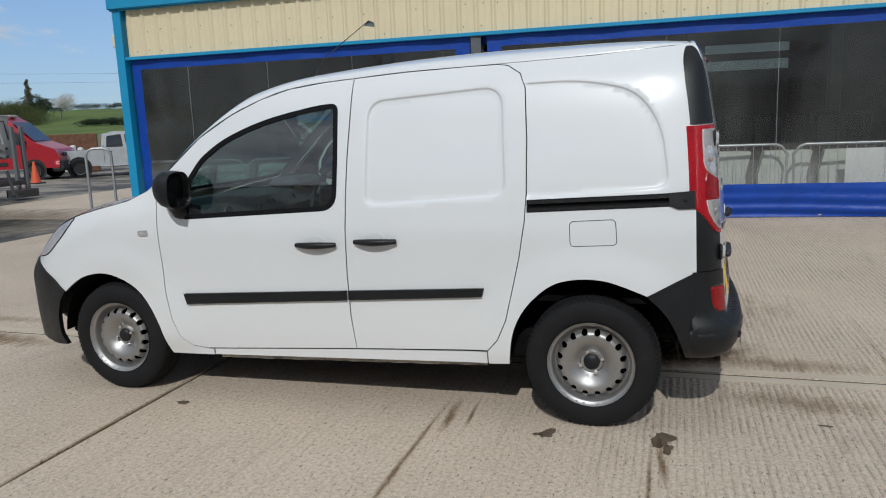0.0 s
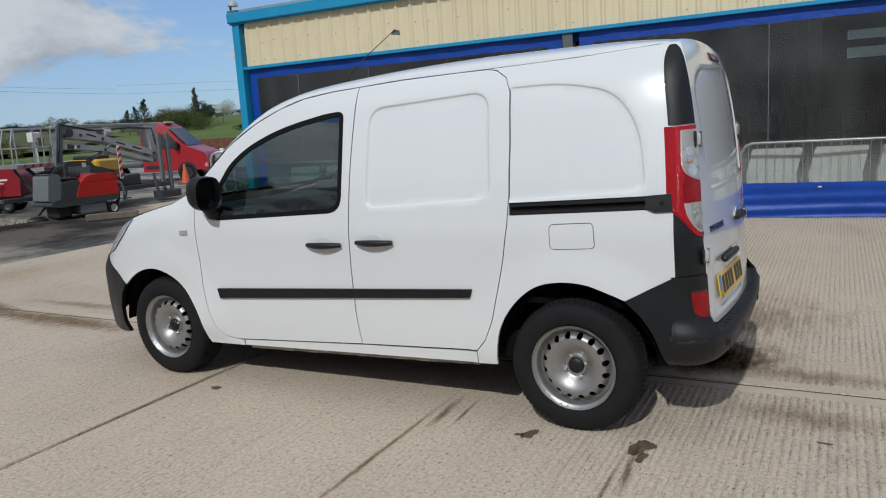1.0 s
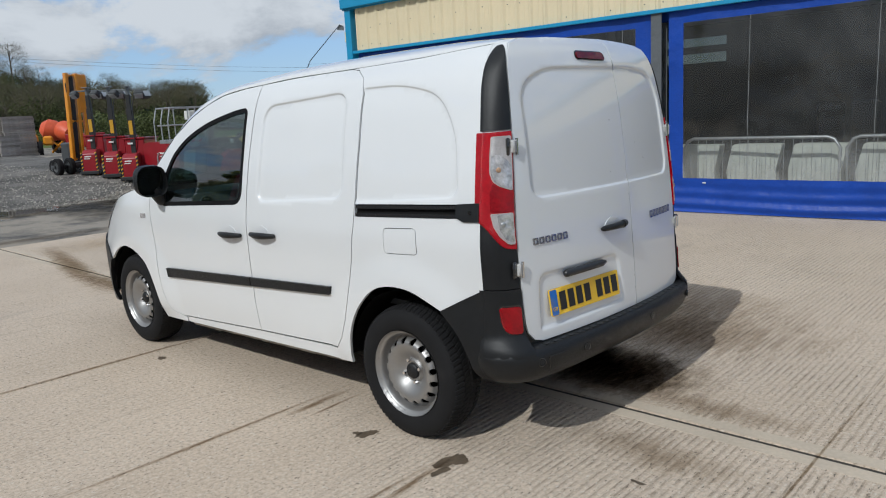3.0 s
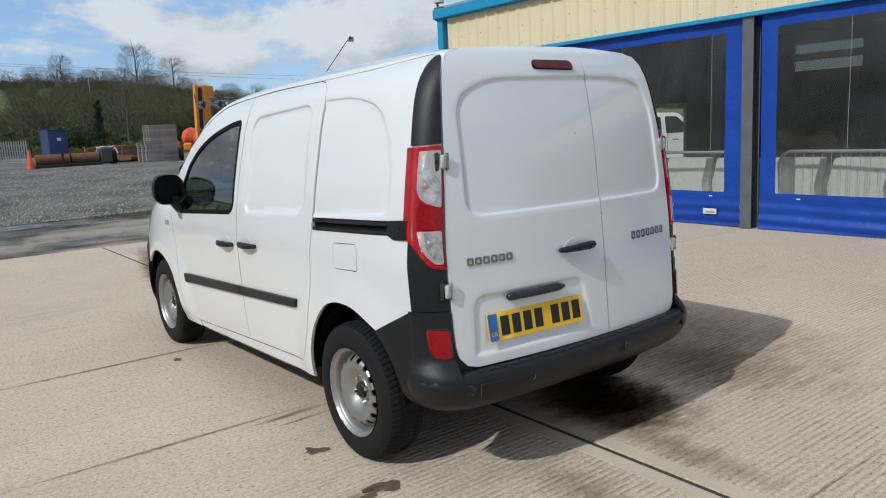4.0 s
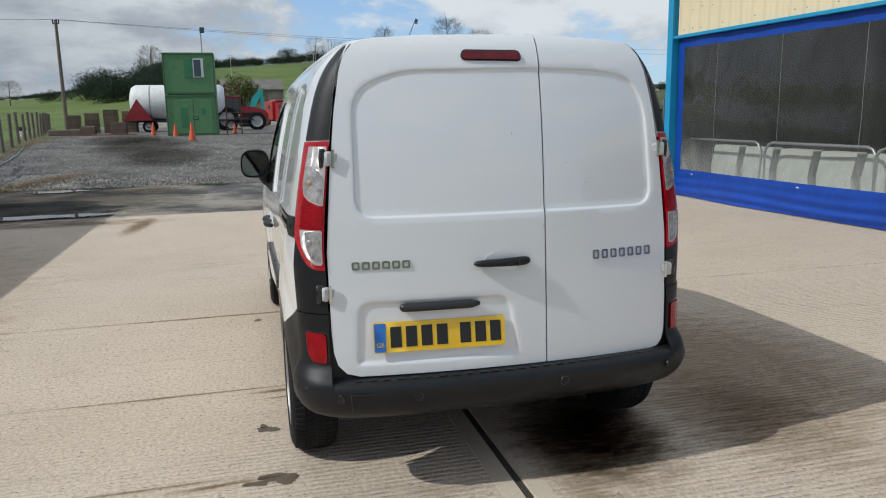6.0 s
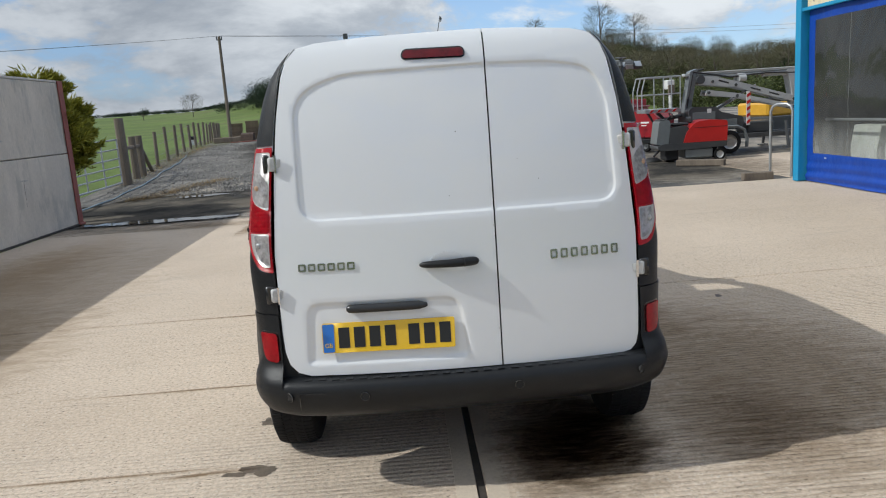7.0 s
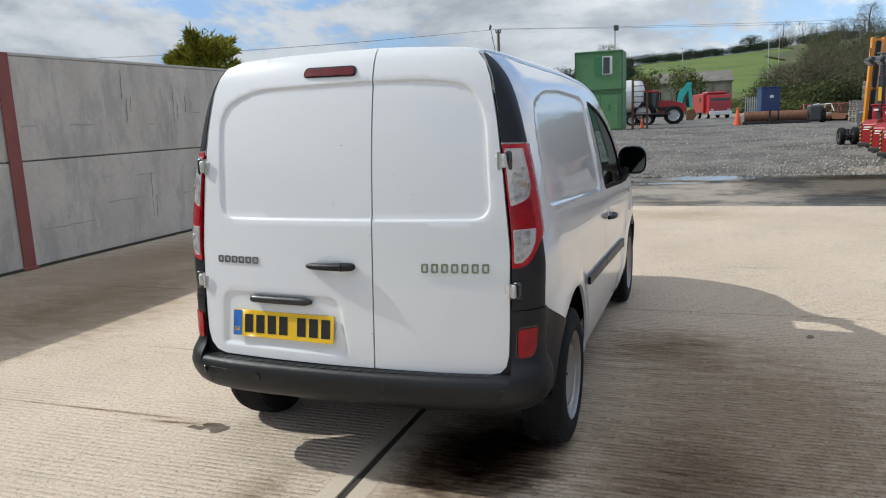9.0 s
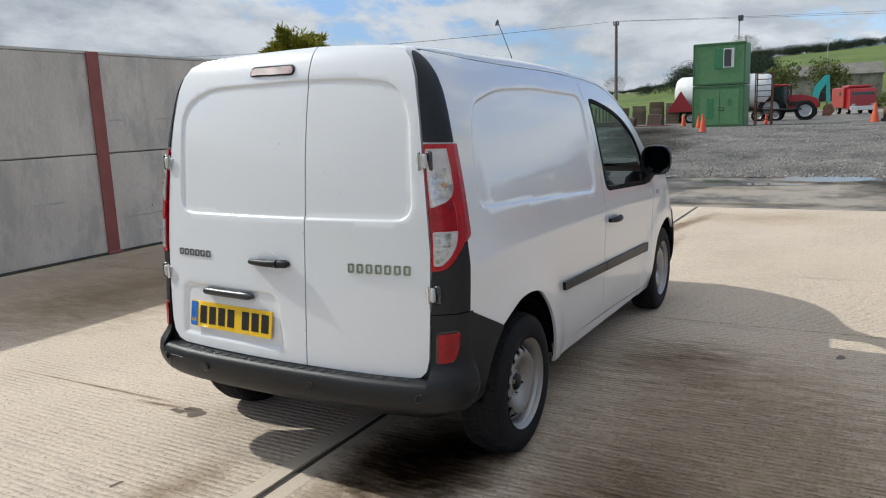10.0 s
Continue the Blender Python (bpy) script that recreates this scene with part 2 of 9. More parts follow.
# ---- building helpers ----
class Mesh:
    """Collects vertices and faces of one part."""

    def __init__(self):
        self.v, self.f = [], []

    def add(self, verts, faces, m=None):
        o = len(self.v)
        self.v += [tuple(m @ Vector(p)) if m else tuple(p) for p in verts]
        self.f += [tuple(i + o for i in f) for f in faces]
        return self

    def box(self, c, s, b=0.0, m=None):
        """A box with chamfered edges: centre, sizes, chamfer."""
        hx, hy, hz = (a / 2 for a in s)
        b = min(b, hx * 0.9, hy * 0.9, hz * 0.9)
        vs, ix = [], {}
        for sx in (-1, 1):
            for sy in (-1, 1):
                for sz in (-1, 1):
                    for k, p in enumerate(((hx, hy - b, hz - b), (hx - b, hy, hz - b), (hx - b, hy - b, hz))):
                        if b == 0 and k:
                            ix[sx, sy, sz, k] = ix[sx, sy, sz, 0]
                            continue
                        ix[sx, sy, sz, k] = len(vs)
                        vs.append((c[0] + sx * p[0], c[1] + sy * p[1], c[2] + sz * p[2]))
        fs = []
        for s1 in (-1, 1):
            fs.append([ix[s1, a, d, 0] for a, d in ((-1, -1), (1, -1), (1, 1), (-1, 1))])
            fs.append([ix[a, s1, d, 1] for a, d in ((-1, -1), (1, -1), (1, 1), (-1, 1))])
            fs.append([ix[a, d, s1, 2] for a, d in ((-1, -1), (1, -1), (1, 1), (-1, 1))])
        if b:
            for s1 in (-1, 1):
                for s2 in (-1, 1):
                    fs.append([ix[s1, s2, -1, 0], ix[s1, s2, 1, 0], ix[s1, s2, 1, 1], ix[s1, s2, -1, 1]])
                    fs.append([ix[s1, -1, s2, 0], ix[s1, 1, s2, 0], ix[s1, 1, s2, 2], ix[s1, -1, s2, 2]])
                    fs.append([ix[-1, s1, s2, 1], ix[1, s1, s2, 1], ix[1, s1, s2, 2], ix[-1, s1, s2, 2]])
                    for s3 in (-1, 1):
                        fs.append([ix[s1, s2, s3, 0], ix[s1, s2, s3, 1], ix[s1, s2, s3, 2]])
        return self.add(vs, fs, m)

    def tube(self, pts, r, n=8, closed=False, m=None, caps=True):
        """A round bar along points; r one radius or one a point."""
        pts = [Vector(p) for p in pts]
        rs = r if isinstance(r, (list, tuple)) else [r] * len(pts)
        vs, fs = [], []
        up = None
        for i, p in enumerate(pts):
            a = pts[i - 1] if i or closed else p
            c = pts[(i + 1) % len(pts)] if i < len(pts) - 1 or closed else p
            d = (c - a).normalized()
            if up is None:
                up = d.orthogonal().normalized()
            up = (up - d * up.dot(d))
            up = up.normalized() if up.length > 1e-6 else d.orthogonal().normalized()
            side = d.cross(up)
            for k in range(n):
                w = 2 * math.pi * k / n
                vs.append(p + (up * math.cos(w) + side * math.sin(w)) * rs[i])
        seg = len(pts) if closed else len(pts) - 1
        for i in range(seg):
            j = (i + 1) % len(pts)
            for k in range(n):
                k2 = (k + 1) % n
                fs.append((i * n + k, i * n + k2, j * n + k2, j * n + k))
        if caps and not closed:
            fs.append(tuple(range(n)))
            fs.append(tuple(range((len(pts) - 1) * n, len(pts) * n)))
        return self.add(vs, fs, m)

    def lathe(self, prof, n=48, m=None, close=False):
        """Turned about the y axis: profile of (radius, y)."""
        vs, fs = [], []
        for r, y in prof:
            for k in range(n):
                w = 2 * math.pi * k / n
                vs.append((r * math.cos(w), y, r * math.sin(w)))
        rows = len(prof)
        for i in range(rows if close else rows - 1):
            j = (i + 1) % rows
            for k in range(n):
                k2 = (k + 1) % n
                fs.append((i * n + k, i * n + k2, j * n + k2, j * n + k))
        return self.add(vs, fs, m)

    def prism(self, poly, a, c, axis="y", m=None):
        """A flat outline drawn out from a to c along an axis; the outline is (x, z), (y, z) or (x, y)."""
        def put(p, d):
            return {"y": (p[0], d, p[1]), "x": (d, p[0], p[1]), "z": (p[0], p[1], d)}[axis]
        n = len(poly)
        vs = [put(p, a) for p in poly] + [put(p, c) for p in poly]
        fs = [tuple(range(n)), tuple(range(n, 2 * n))] + [(i, (i + 1) % n, n + (i + 1) % n, n + i) for i in range(n)]
        return self.add(vs, fs, m)

    def grid(self, fn, us, vs_):
        nu, nv = len(us), len(vs_)
        pts = [fn(u, v) for u in us for v in vs_]
        fs = [(i * nv + j, i * nv + j + 1, (i + 1) * nv + j + 1, (i + 1) * nv + j) for i in range(nu - 1) for j in range(nv - 1)]
        return self.add(pts, fs)


def part(name, mesh, mat, parent=None, label="", smooth=None):
    """Links a Mesh as one object under a thing or a part. smooth: the angle in degrees under which edges are shaded round."""
    me = bpy.data.meshes.new(name)
    me.from_pydata(mesh.v, [], mesh.f)
    bm = bmesh.new()
    bm.from_mesh(me)
    bmesh.ops.recalc_face_normals(bm, faces=bm.faces)
    if smooth:
        lim = radians(smooth)
        for f in bm.faces:
            f.smooth = True
        for e in bm.edges:
            if len(e.link_faces) == 2 and e.calc_face_angle(0.0) > lim:
                e.smooth = False
    bm.to_mesh(me)
    bm.free()
    me.materials.append(mat)
    ob = new(name, me)
    if parent:
        ob.parent = parent
    if label:
        tagged(ob, label)
    return ob


def thing(name, label, category, group="", kind="", at=None):
    ob = new(name)
    ob.empty_display_size = 0.2
    if at is not None:
        ob.matrix_world = at
    return tagged(ob, label, category, group, kind)


def smooth_step(a, c, x):
    t = np.clip((np.asarray(x, float) - a) / (c - a), 0, 1)
    return t * t * (3 - 2 * t)


def curve_through(points):
    """A smooth function through (x, y) points, without overshoot."""
    xs, ys = np.array([p[0] for p in points], float), np.array([p[1] for p in points], float)
    h, d = np.diff(xs), np.diff(ys) / np.diff(xs)
    s = np.zeros(len(xs))
    s[0], s[-1] = d[0], d[-1]
    for i in range(1, len(xs) - 1):
        if d[i - 1] * d[i] > 0:
            w1, w2 = 2 * h[i] + h[i - 1], h[i] + 2 * h[i - 1]
            s[i] = (w1 + w2) / (w1 / d[i - 1] + w2 / d[i])

    def fn(x):
        x = np.clip(np.asarray(x, float), xs[0], xs[-1])
        i = np.clip(np.searchsorted(xs, x) - 1, 0, len(xs) - 2)
        t = (x - xs[i]) / h[i]
        return ((1 + 2 * t) * (1 - t) ** 2 * ys[i] + t * (1 - t) ** 2 * h[i] * s[i] + t * t * (3 - 2 * t) * ys[i + 1] + t * t * (t - 1) * h[i] * s[i + 1])
    return fn


def rounded(pts, r, n=6):
    """An outline with rounded corners; r one radius or one a corner."""
    out, k = [], len(pts)
    rs = r if isinstance(r, (list, tuple)) else [r] * k
    for i in range(k):
        p, a, c = Vector(pts[i]), Vector(pts[i - 1]), Vector(pts[(i + 1) % k])
        da, dc = a - p, c - p
        q = min(rs[i], da.length * 0.49, dc.length * 0.49)
        if q < 1e-4:
            out.append(tuple(p))
            continue
        s, e = p + da.normalized() * q, p + dc.normalized() * q
        for j in range(n + 1):
            t = j / n
            out.append(tuple(s * (1 - t) ** 2 + p * 2 * t * (1 - t) + e * t * t))
    return out


def resample(poly, step):
    out = []
    for i, p in enumerate(poly):
        q = poly[(i + 1) % len(poly)]
        L = math.hypot(q[0] - p[0], q[1] - p[1])
        n = max(1, int(math.ceil(L / step)))
        out += [(p[0] + (q[0] - p[0]) * j / n, p[1] + (q[1] - p[1]) * j / n) for j in range(n)]
    return out


def inside(poly, pts):
    p, q = np.asarray(poly, float), np.asarray(pts, float)
    r = np.zeros(len(q), bool)
    a, c = p, np.roll(p, -1, 0)
    for (x1, y1), (x2, y2) in zip(a, c):
        if y1 != y2:
            hit = (y1 > q[:, 1]) != (y2 > q[:, 1])
            r ^= hit & (q[:, 0] < (x2 - x1) * (q[:, 1] - y1) / (y2 - y1) + x1)
    return r


def distance(poly, pts):
    p, q = np.asarray(poly, float), np.asarray(pts, float)
    best = np.full(len(q), 1e9)
    for a, c in zip(p, np.roll(p, -1, 0)):
        d = c - a
        t = np.clip(((q - a) @ d) / max(d @ d, 1e-12), 0, 1)
        best = np.minimum(best, np.hypot(*(q - a - t[:, None] * d).T))
    return best


def signed(poly, pts):
    """Distance to an outline, positive inside."""
    d = distance(poly, pts)
    return np.where(inside(poly, pts), d, -d)


def sheet(outline, holes=(), step=0.03, rings=()):
    """Triangles filling an outline with holes. rings: outlines along which points are packed, as (outline, widths)."""
    from mathutils.geometry import delaunay_2d_cdt
    outline = resample(outline, step)
    holes = [resample(h, step) for h in holes]
    pts, edges = [], []
    for poly in (outline, *holes):
        o = len(pts)
        pts += poly
        edges += [(o + i, o + (i + 1) % len(poly)) for i in range(len(poly))]
    b = np.array(outline)
    lo, hi = b.min(0), b.max(0)
    extra = [(x, y) for x in np.arange(lo[0] + step / 2, hi[0], step) for y in np.arange(lo[1] + step / 2, hi[1], step)]
    extra = np.array(extra).reshape(-1, 2)
    keep = np.ones(len(extra), bool)
    packed = []
    for poly, widths in rings:
        rp = np.array(resample(poly, step * 0.6))
        d = np.roll(rp, -1, 0) - np.roll(rp, 1, 0)
        nrm = np.stack([-d[:, 1], d[:, 0]], 1) / np.maximum(np.hypot(*d.T), 1e-9)[:, None]
        for w in widths:
            packed.append(rp + nrm * w)
        keep &= distance(poly, extra) > max(abs(w) for w in widths) + step * 0.3
    extra = extra[keep]
    if packed:
        extra = np.concatenate([extra, *packed])
    if len(extra):
        ok = inside(outline, extra) & (distance(outline, extra) > step * 0.35)
        for h in holes:
            ok &= ~inside(h, extra) & (distance(h, extra) > step * 0.35)
        extra = extra[ok]
    allp = [Vector(p) for p in pts] + [Vector(p) for p in extra]
    v, _, f, *_ = delaunay_2d_cdt(allp, edges, [], 0, 1e-6)
    v = np.array([tuple(p) for p in v])
    f = np.array([t for t in f if len(t) == 3])
    mid = v[f].mean(1)
    ok = inside(outline, mid)
    for h in holes:
        ok &= ~inside(h, mid)
    return v, f[ok], outline, holes


def panel(name, outline, holes, at, mat, parent, step=0.03, reliefs=(), depth=0.014, inward=(0, 1, 0), label="", smooth=50):
    """A pressed sheet: outline in two coordinates, laid on the surface at(u, v, sunk), with pressed fields
    (outline, depth, bevel) and turned-in edges."""
    v, f, ol, hl = sheet(outline, holes, step, [(p, (-bv, -bv * 0.5, 0, bv * 0.5, bv)) for p, _, bv in reliefs])
    sunk = np.zeros(len(v))
    for poly, dp, bv in reliefs:
        sunk += dp * smooth_step(-bv, bv, signed(poly, v))
    m = Mesh()
    pos = at(v[:, 0], v[:, 1], sunk)
    m.add(pos, f.tolist())
    inw = Vector(inward) * depth
    for loop in (ol, *hl):
        lp = np.array(loop)
        s = np.zeros(len(lp))
        for poly, dp, bv in reliefs:
            s += dp * smooth_step(-bv, bv, signed(poly, lp))
        top = at(lp[:, 0], lp[:, 1], s)
        n = len(top)
        c = np.array(inw)
        m.add([*top, *(top + c)], [(i, (i + 1) % n, n + (i + 1) % n, n + i) for i in range(n)])
    return part(name, m, mat, parent, label, smooth)

# ---- surfaces of the yard ----
def concrete_material(name, ridge):
    """Tamped yard concrete: ridges across the bay, pitted and speckled, with damp brown stains."""
    m = bpy.data.materials.new(name)
    m.use_nodes = True
    n, l = m.node_tree.nodes, m.node_tree.links
    b = n["Principled BSDF"]
    co = n.new("ShaderNodeTexCoord")

    def noise_of(s, d=4.0, r=0.55, scale=(1, 1, 1), dist=0.0):
        mp = n.new("ShaderNodeMapping")
        mp.inputs["Scale"].default_value = scale
        l.new(co.outputs["Object"], mp.inputs[0])
        t = n.new("ShaderNodeTexNoise")
        t.inputs["Scale"].default_value, t.inputs["Detail"].default_value, t.inputs["Roughness"].default_value, t.inputs["Distortion"].default_value = s, d, r, dist
        l.new(mp.outputs[0], t.inputs["Vector"])
        return t.outputs["Fac"]

    def rng(v, a, c, lo=0.0, hi=1.0):
        x = n.new("ShaderNodeMapRange")
        for key, val in (("From Min", a), ("From Max", c), ("To Min", lo), ("To Max", hi)):
            x.inputs[key].default_value = val
        l.new(v, x.inputs["Value"])
        return x.outputs[0]

    def calc(op, a, c):
        x = n.new("ShaderNodeMath")
        x.operation = op
        for i, v in enumerate((a, c)):
            if isinstance(v, (int, float)):
                x.inputs[i].default_value = v
            else:
                l.new(v, x.inputs[i])
        return x.outputs[0]

    def mixed(fac, a, c):
        x = n.new("ShaderNodeMix")
        x.data_type = "RGBA"
        l.new(fac, x.inputs["Factor"])
        for key, v in (("A", a), ("B", c)):
            if isinstance(v, tuple):
                x.inputs[key].default_value = (*v, 1)
            else:
                l.new(v, x.inputs[key])
        return x.outputs["Result"]

    wv = n.new("ShaderNodeTexWave")
    wv.wave_type, wv.bands_direction, wv.wave_profile = "BANDS", "X", "SIN"
    for key, val in (("Scale", 8.8), ("Distortion", 0.9), ("Detail", 3.0), ("Detail Scale", 2.2), ("Detail Roughness", 0.6)):
        wv.inputs[key].default_value = val
    wmp = n.new("ShaderNodeMapping")
    wmp.inputs["Scale"].default_value = (1.0, 0.30, 1.0)
    l.new(co.outputs["Object"], wmp.inputs[0])
    l.new(wmp.outputs[0], wv.inputs["Vector"])
    sep = n.new("ShaderNodeSeparateXYZ")
    l.new(co.outputs["Object"], sep.inputs[0])
    patch = rng(noise_of(0.8, 5.0, 0.6), 0.36, 0.60, 0.30, 1.0)
    if ridge < 0.5:                         # the comb fades out along this bay
        patch = calc("MULTIPLY", patch, rng(calc("ADD", sep.outputs["X"], calc("MULTIPLY", noise_of(0.9, 4.0, 0.6), 3.0)), 0.9, 2.6, 0.22, 1.0))
    broken = rng(noise_of(11.0, 5.0, 0.7), 0.38, 0.62, 0.1, 1.0)
    amount = calc("MULTIPLY", patch, broken)
    comb = calc("MULTIPLY", wv.outputs["Fac"], amount)
    drift = noise_of(1.0, 3.0, 0.6, (30.0, 1.6, 1.0), 0.5)
    broad = noise_of(0.55, 6.0, 0.6)
    col = mixed(rng(broad, 0.35, 0.65), (0.568, 0.460, 0.352), (0.668, 0.550, 0.432))
    grain = noise_of(48.0, 5.0, 0.75)
    col = mixed(rng(grain, 0.42, 0.64, 0.0, 0.58), col, (0.28, 0.228, 0.172))
    col = mixed(rng(drift, 0.44, 0.26, 0.0, 0.40), col, (0.30, 0.242, 0.18))
    # grooves darkened and crests lightened in colour to strengthen the ridges' shading
    groove = calc("MULTIPLY", rng(wv.outputs["Fac"], 0.26, 0.02), amount)
    col = mixed(rng(groove, 0.0, 1.0, 0.0, 0.85), col, (0.205, 0.164, 0.120))
    crest = calc("MULTIPLY", rng(wv.outputs["Fac"], 0.62, 1.0), amount)
    col = mixed(rng(crest, 0.0, 1.0, 0.0, 0.45), col, (0.70, 0.615, 0.505))
    pits = noise_of(66.0, 2.5, 0.55, (1.35, 0.5, 1.0))
    fleck = rng(pits, 0.640, 0.672)
    col = mixed(rng(fleck, 0.0, 1.0, 0.0, 0.82), col, (0.095, 0.078, 0.060))
    pale = noise_of(80.0, 2.0, 0.5, (1, 0.7, 1), 0.5)
    col = mixed(rng(pale, 0.60, 0.66, 0.0, 0.7), col, (0.66, 0.60, 0.51))
    drag = noise_of(0.8, 7.0, 0.7, (3.2, 0.5, 1.0), 0.5)
    col = mixed(rng(drag, 0.60, 0.74, 0.0, 0.45), col, (0.21, 0.172, 0.132))
    l.new(col, b.inputs["Base Color"])
    l.new(rng(drag, 0.5, 0.75, 0.92, 0.65), b.inputs["Roughness"])
    height = calc("ADD", comb, calc("MULTIPLY", drift, 0.5))
    height = calc("ADD", height, calc("MULTIPLY", grain, 0.30))
    height = calc("SUBTRACT", height, calc("MULTIPLY", fleck, 0.35))
    bp = n.new("ShaderNodeBump")
    bp.inputs["Strength"].default_value, bp.inputs["Distance"].default_value = 1.0, 0.0075
    l.new(height, bp.inputs["Height"])
    l.new(bp.outputs[0], b.inputs["Normal"])
    return m


CONCRETE = concrete_material("speckled_yard_concrete", 0.32)
CONCRETE_RIDGED = concrete_material("tamped_yard_concrete", 0.85)
TROWELLED = material("trowelled_joint_edge", (0.53, 0.45, 0.352), 0.85, var=0.15, scale=2, fine=50, bump=0.0015, bump_scale=60)
JOINT = material("dark_joint_filler", (0.05, 0.042, 0.034), 0.9, var=0.4, scale=8)
OIL = material("brown_damp_stain", (0.13, 0.098, 0.066), 0.55, var=0.35, scale=9, fine=60, bump=0.003, bump_scale=60)

# ---- ground: one sheet out to the hills and the horizon ----
SKYLINE = curve_through([(-180, 0.3), (-60, 0.8), (-40, 1.0), (-23, 1.15), (-16, 1.10), (-12, 1.55), (-9, 2.3), (-5, 3.25), (0, 3.5), (5, 3.75), (10, 3.95), (16, 3.6), (22, 2.5), (28, 1.7), (35, 1.45), (42, 1.5), (47, 1.75), (55, 1.85), (70, 1.2), (95, 0.6), (180, 0.3)])
HILL_FOOT = curve_through([(-180, 120), (-40, 70), (-15, 62), (-8, 75), (0, 95), (20, 80), (30, 60), (45, 50), (60, 60), (180, 120)])


def ground_z(x, y):
    """Height of the land: level round the building, a slight rise over the yard, then hills."""
    x, y = np.asarray(x, float), np.asarray(y, float)
    r, az = np.hypot(x, y), np.degrees(np.arctan2(y, -x))
    z = 0.6 * np.clip((-14.2 - x) / 13.8, 0, 1) ** 0.75
    z = z + (0.45 * smooth_step(14, 50, -x) - 0.26 * smooth_step(11, 21, y) - z) * smooth_step(9, 14, y)
    top = 1.5 + 300 * np.tan(np.radians(SKYLINE(az)))
    t = np.clip((r - HILL_FOOT(az)) / (300 - HILL_FOOT(az)), 0, 1)
    hill = (top - z) * (0.65 * t ** 1.15 + 0.35 * smooth_step(0, 1, t))
    fall = smooth_step(320, 1500, r)
    z = z + hill * (1 - fall) + 3.0 * fall
    return z + 0.5 * np.sin(x * 0.045 + 1) * np.sin(y * 0.06) * smooth_step(90, 200, r)


ROAD_EDGE = [(-8.86, -7.6), (-16, -7.9), (-30, -9.4), (-62, -13), (-95, -14), (-100, 12), (-60, 30), (-30, 46), (-8.8, 46), (-8.8, 6.5)]
radii = [0, 6, 10, 14, 18, 22, 26, 30, 34, 38, 42, 46, 50, 55, 60, 66, 72, 80, 90, 100, 112, 125, 140, 156, 174, 194, 216, 240, 266, 295, 330, 380, 460, 600, 900, 1500, 2600, 4200]
turns = [2 * math.pi * k / 240 for k in range(241)]
m = Mesh()
m.grid(lambda r, a: (-r * math.cos(a), r * math.sin(a), float(ground_z(-r * math.cos(a), r * math.sin(a))) - 0.16 * float(smooth_step(20, 11, r)) - 0.045), radii, turns)
xy = np.array([(q[0], q[1]) for q in m.v])
dip = 0.22 * np.maximum(inside(ROAD_EDGE, xy) * (distance(ROAD_EDGE, xy) > 0.8), (xy[:, 0] > -34) * (xy[:, 0] < -8) * (xy[:, 1] > -9.6) * (xy[:, 1] < -5))
m.v = [(q[0], q[1], q[2] - d) for q, d in zip(m.v, dip)]
tagged(part("ground", m, GRASS, smooth=60), "green pasture land rising to hills beyond the yard", "ground", kind="structure")


def laid_sheet(name, outline, mat, lift, step, label, category, parent=None, sink=0.0):
    v, f, _, _ = sheet(outline, (), step)
    z = ground_z(v[:, 0], v[:, 1]) + lift - sink * (distance(outline, v[:, :2]) < 0.06)
    ob = part(name, Mesh().add(np.stack([v[:, 0], v[:, 1], z], -1), f.tolist()), mat, parent, smooth=60)
    if label:
        tagged(ob, label, category, kind="structure")
    return ob


def ragged(outline, amount, step, seed):
    rnd = random.Random(seed)
    return [(x + rnd.uniform(-amount, amount), y + rnd.uniform(-amount, amount)) for x, y in resample(outline, step)]


road = laid_sheet("road", ROAD_EDGE, ASPHALT, -0.012, 0.8, "worn dark asphalt yard with damp patches", "road")
gravel = laid_sheet("gravel_yard", ragged([(-11.0, -7.0), (-12.9, -6.75), (-13.5, -6.2), (-14.3, -5.7), (-15.0, -4.9), (-15.3, -4.3), (-14.3, -3.0), (-13.9, -1), (-13.9, 3.5), (-15.5, 5.0), (-17.0, 6.2), (-24, 6.8), (-36, 10), (-46, 11), (-56, 6), (-58, -6), (-57, -15.2), (-48, -13.9), (-36, -11.4), (-26, -9.4), (-20, -8.5), (-16, -8.15), (-11.0, -8.0)], 0.2, 0.7, 4), GRAVEL, 0.022, 0.55, "loose grey gravel in front of the machinery and along the field fence", "gravel", sink=0.05)


def fan(az0, az1, r0, r1, n=16):
    arc = [(r0, az0 + (az1 - az0) * k / n) for k in range(n + 1)] + [(r1, az1 - (az1 - az0) * k / n) for k in range(n + 1)]
    return [(-r * math.cos(math.radians(a)), r * math.sin(math.radians(a))) for r, a in arc]


laid_sheet("hillside", ragged(fan(5.0, 36, 90, 292), 5.0, 9.0, 12), material("rough_olive_hillside", (0.070, 0.085, 0.026), 0.95, var=0.35, scale=0.06, fine=1.1, bump=0.1, bump_scale=1.5, stain=(0.095, 0.082, 0.045), stain_scale=0.05, stain_at=0.5, stain_amount=0.6), 0.5, 7.0, "rough olive hillside above the yard", "hillside")

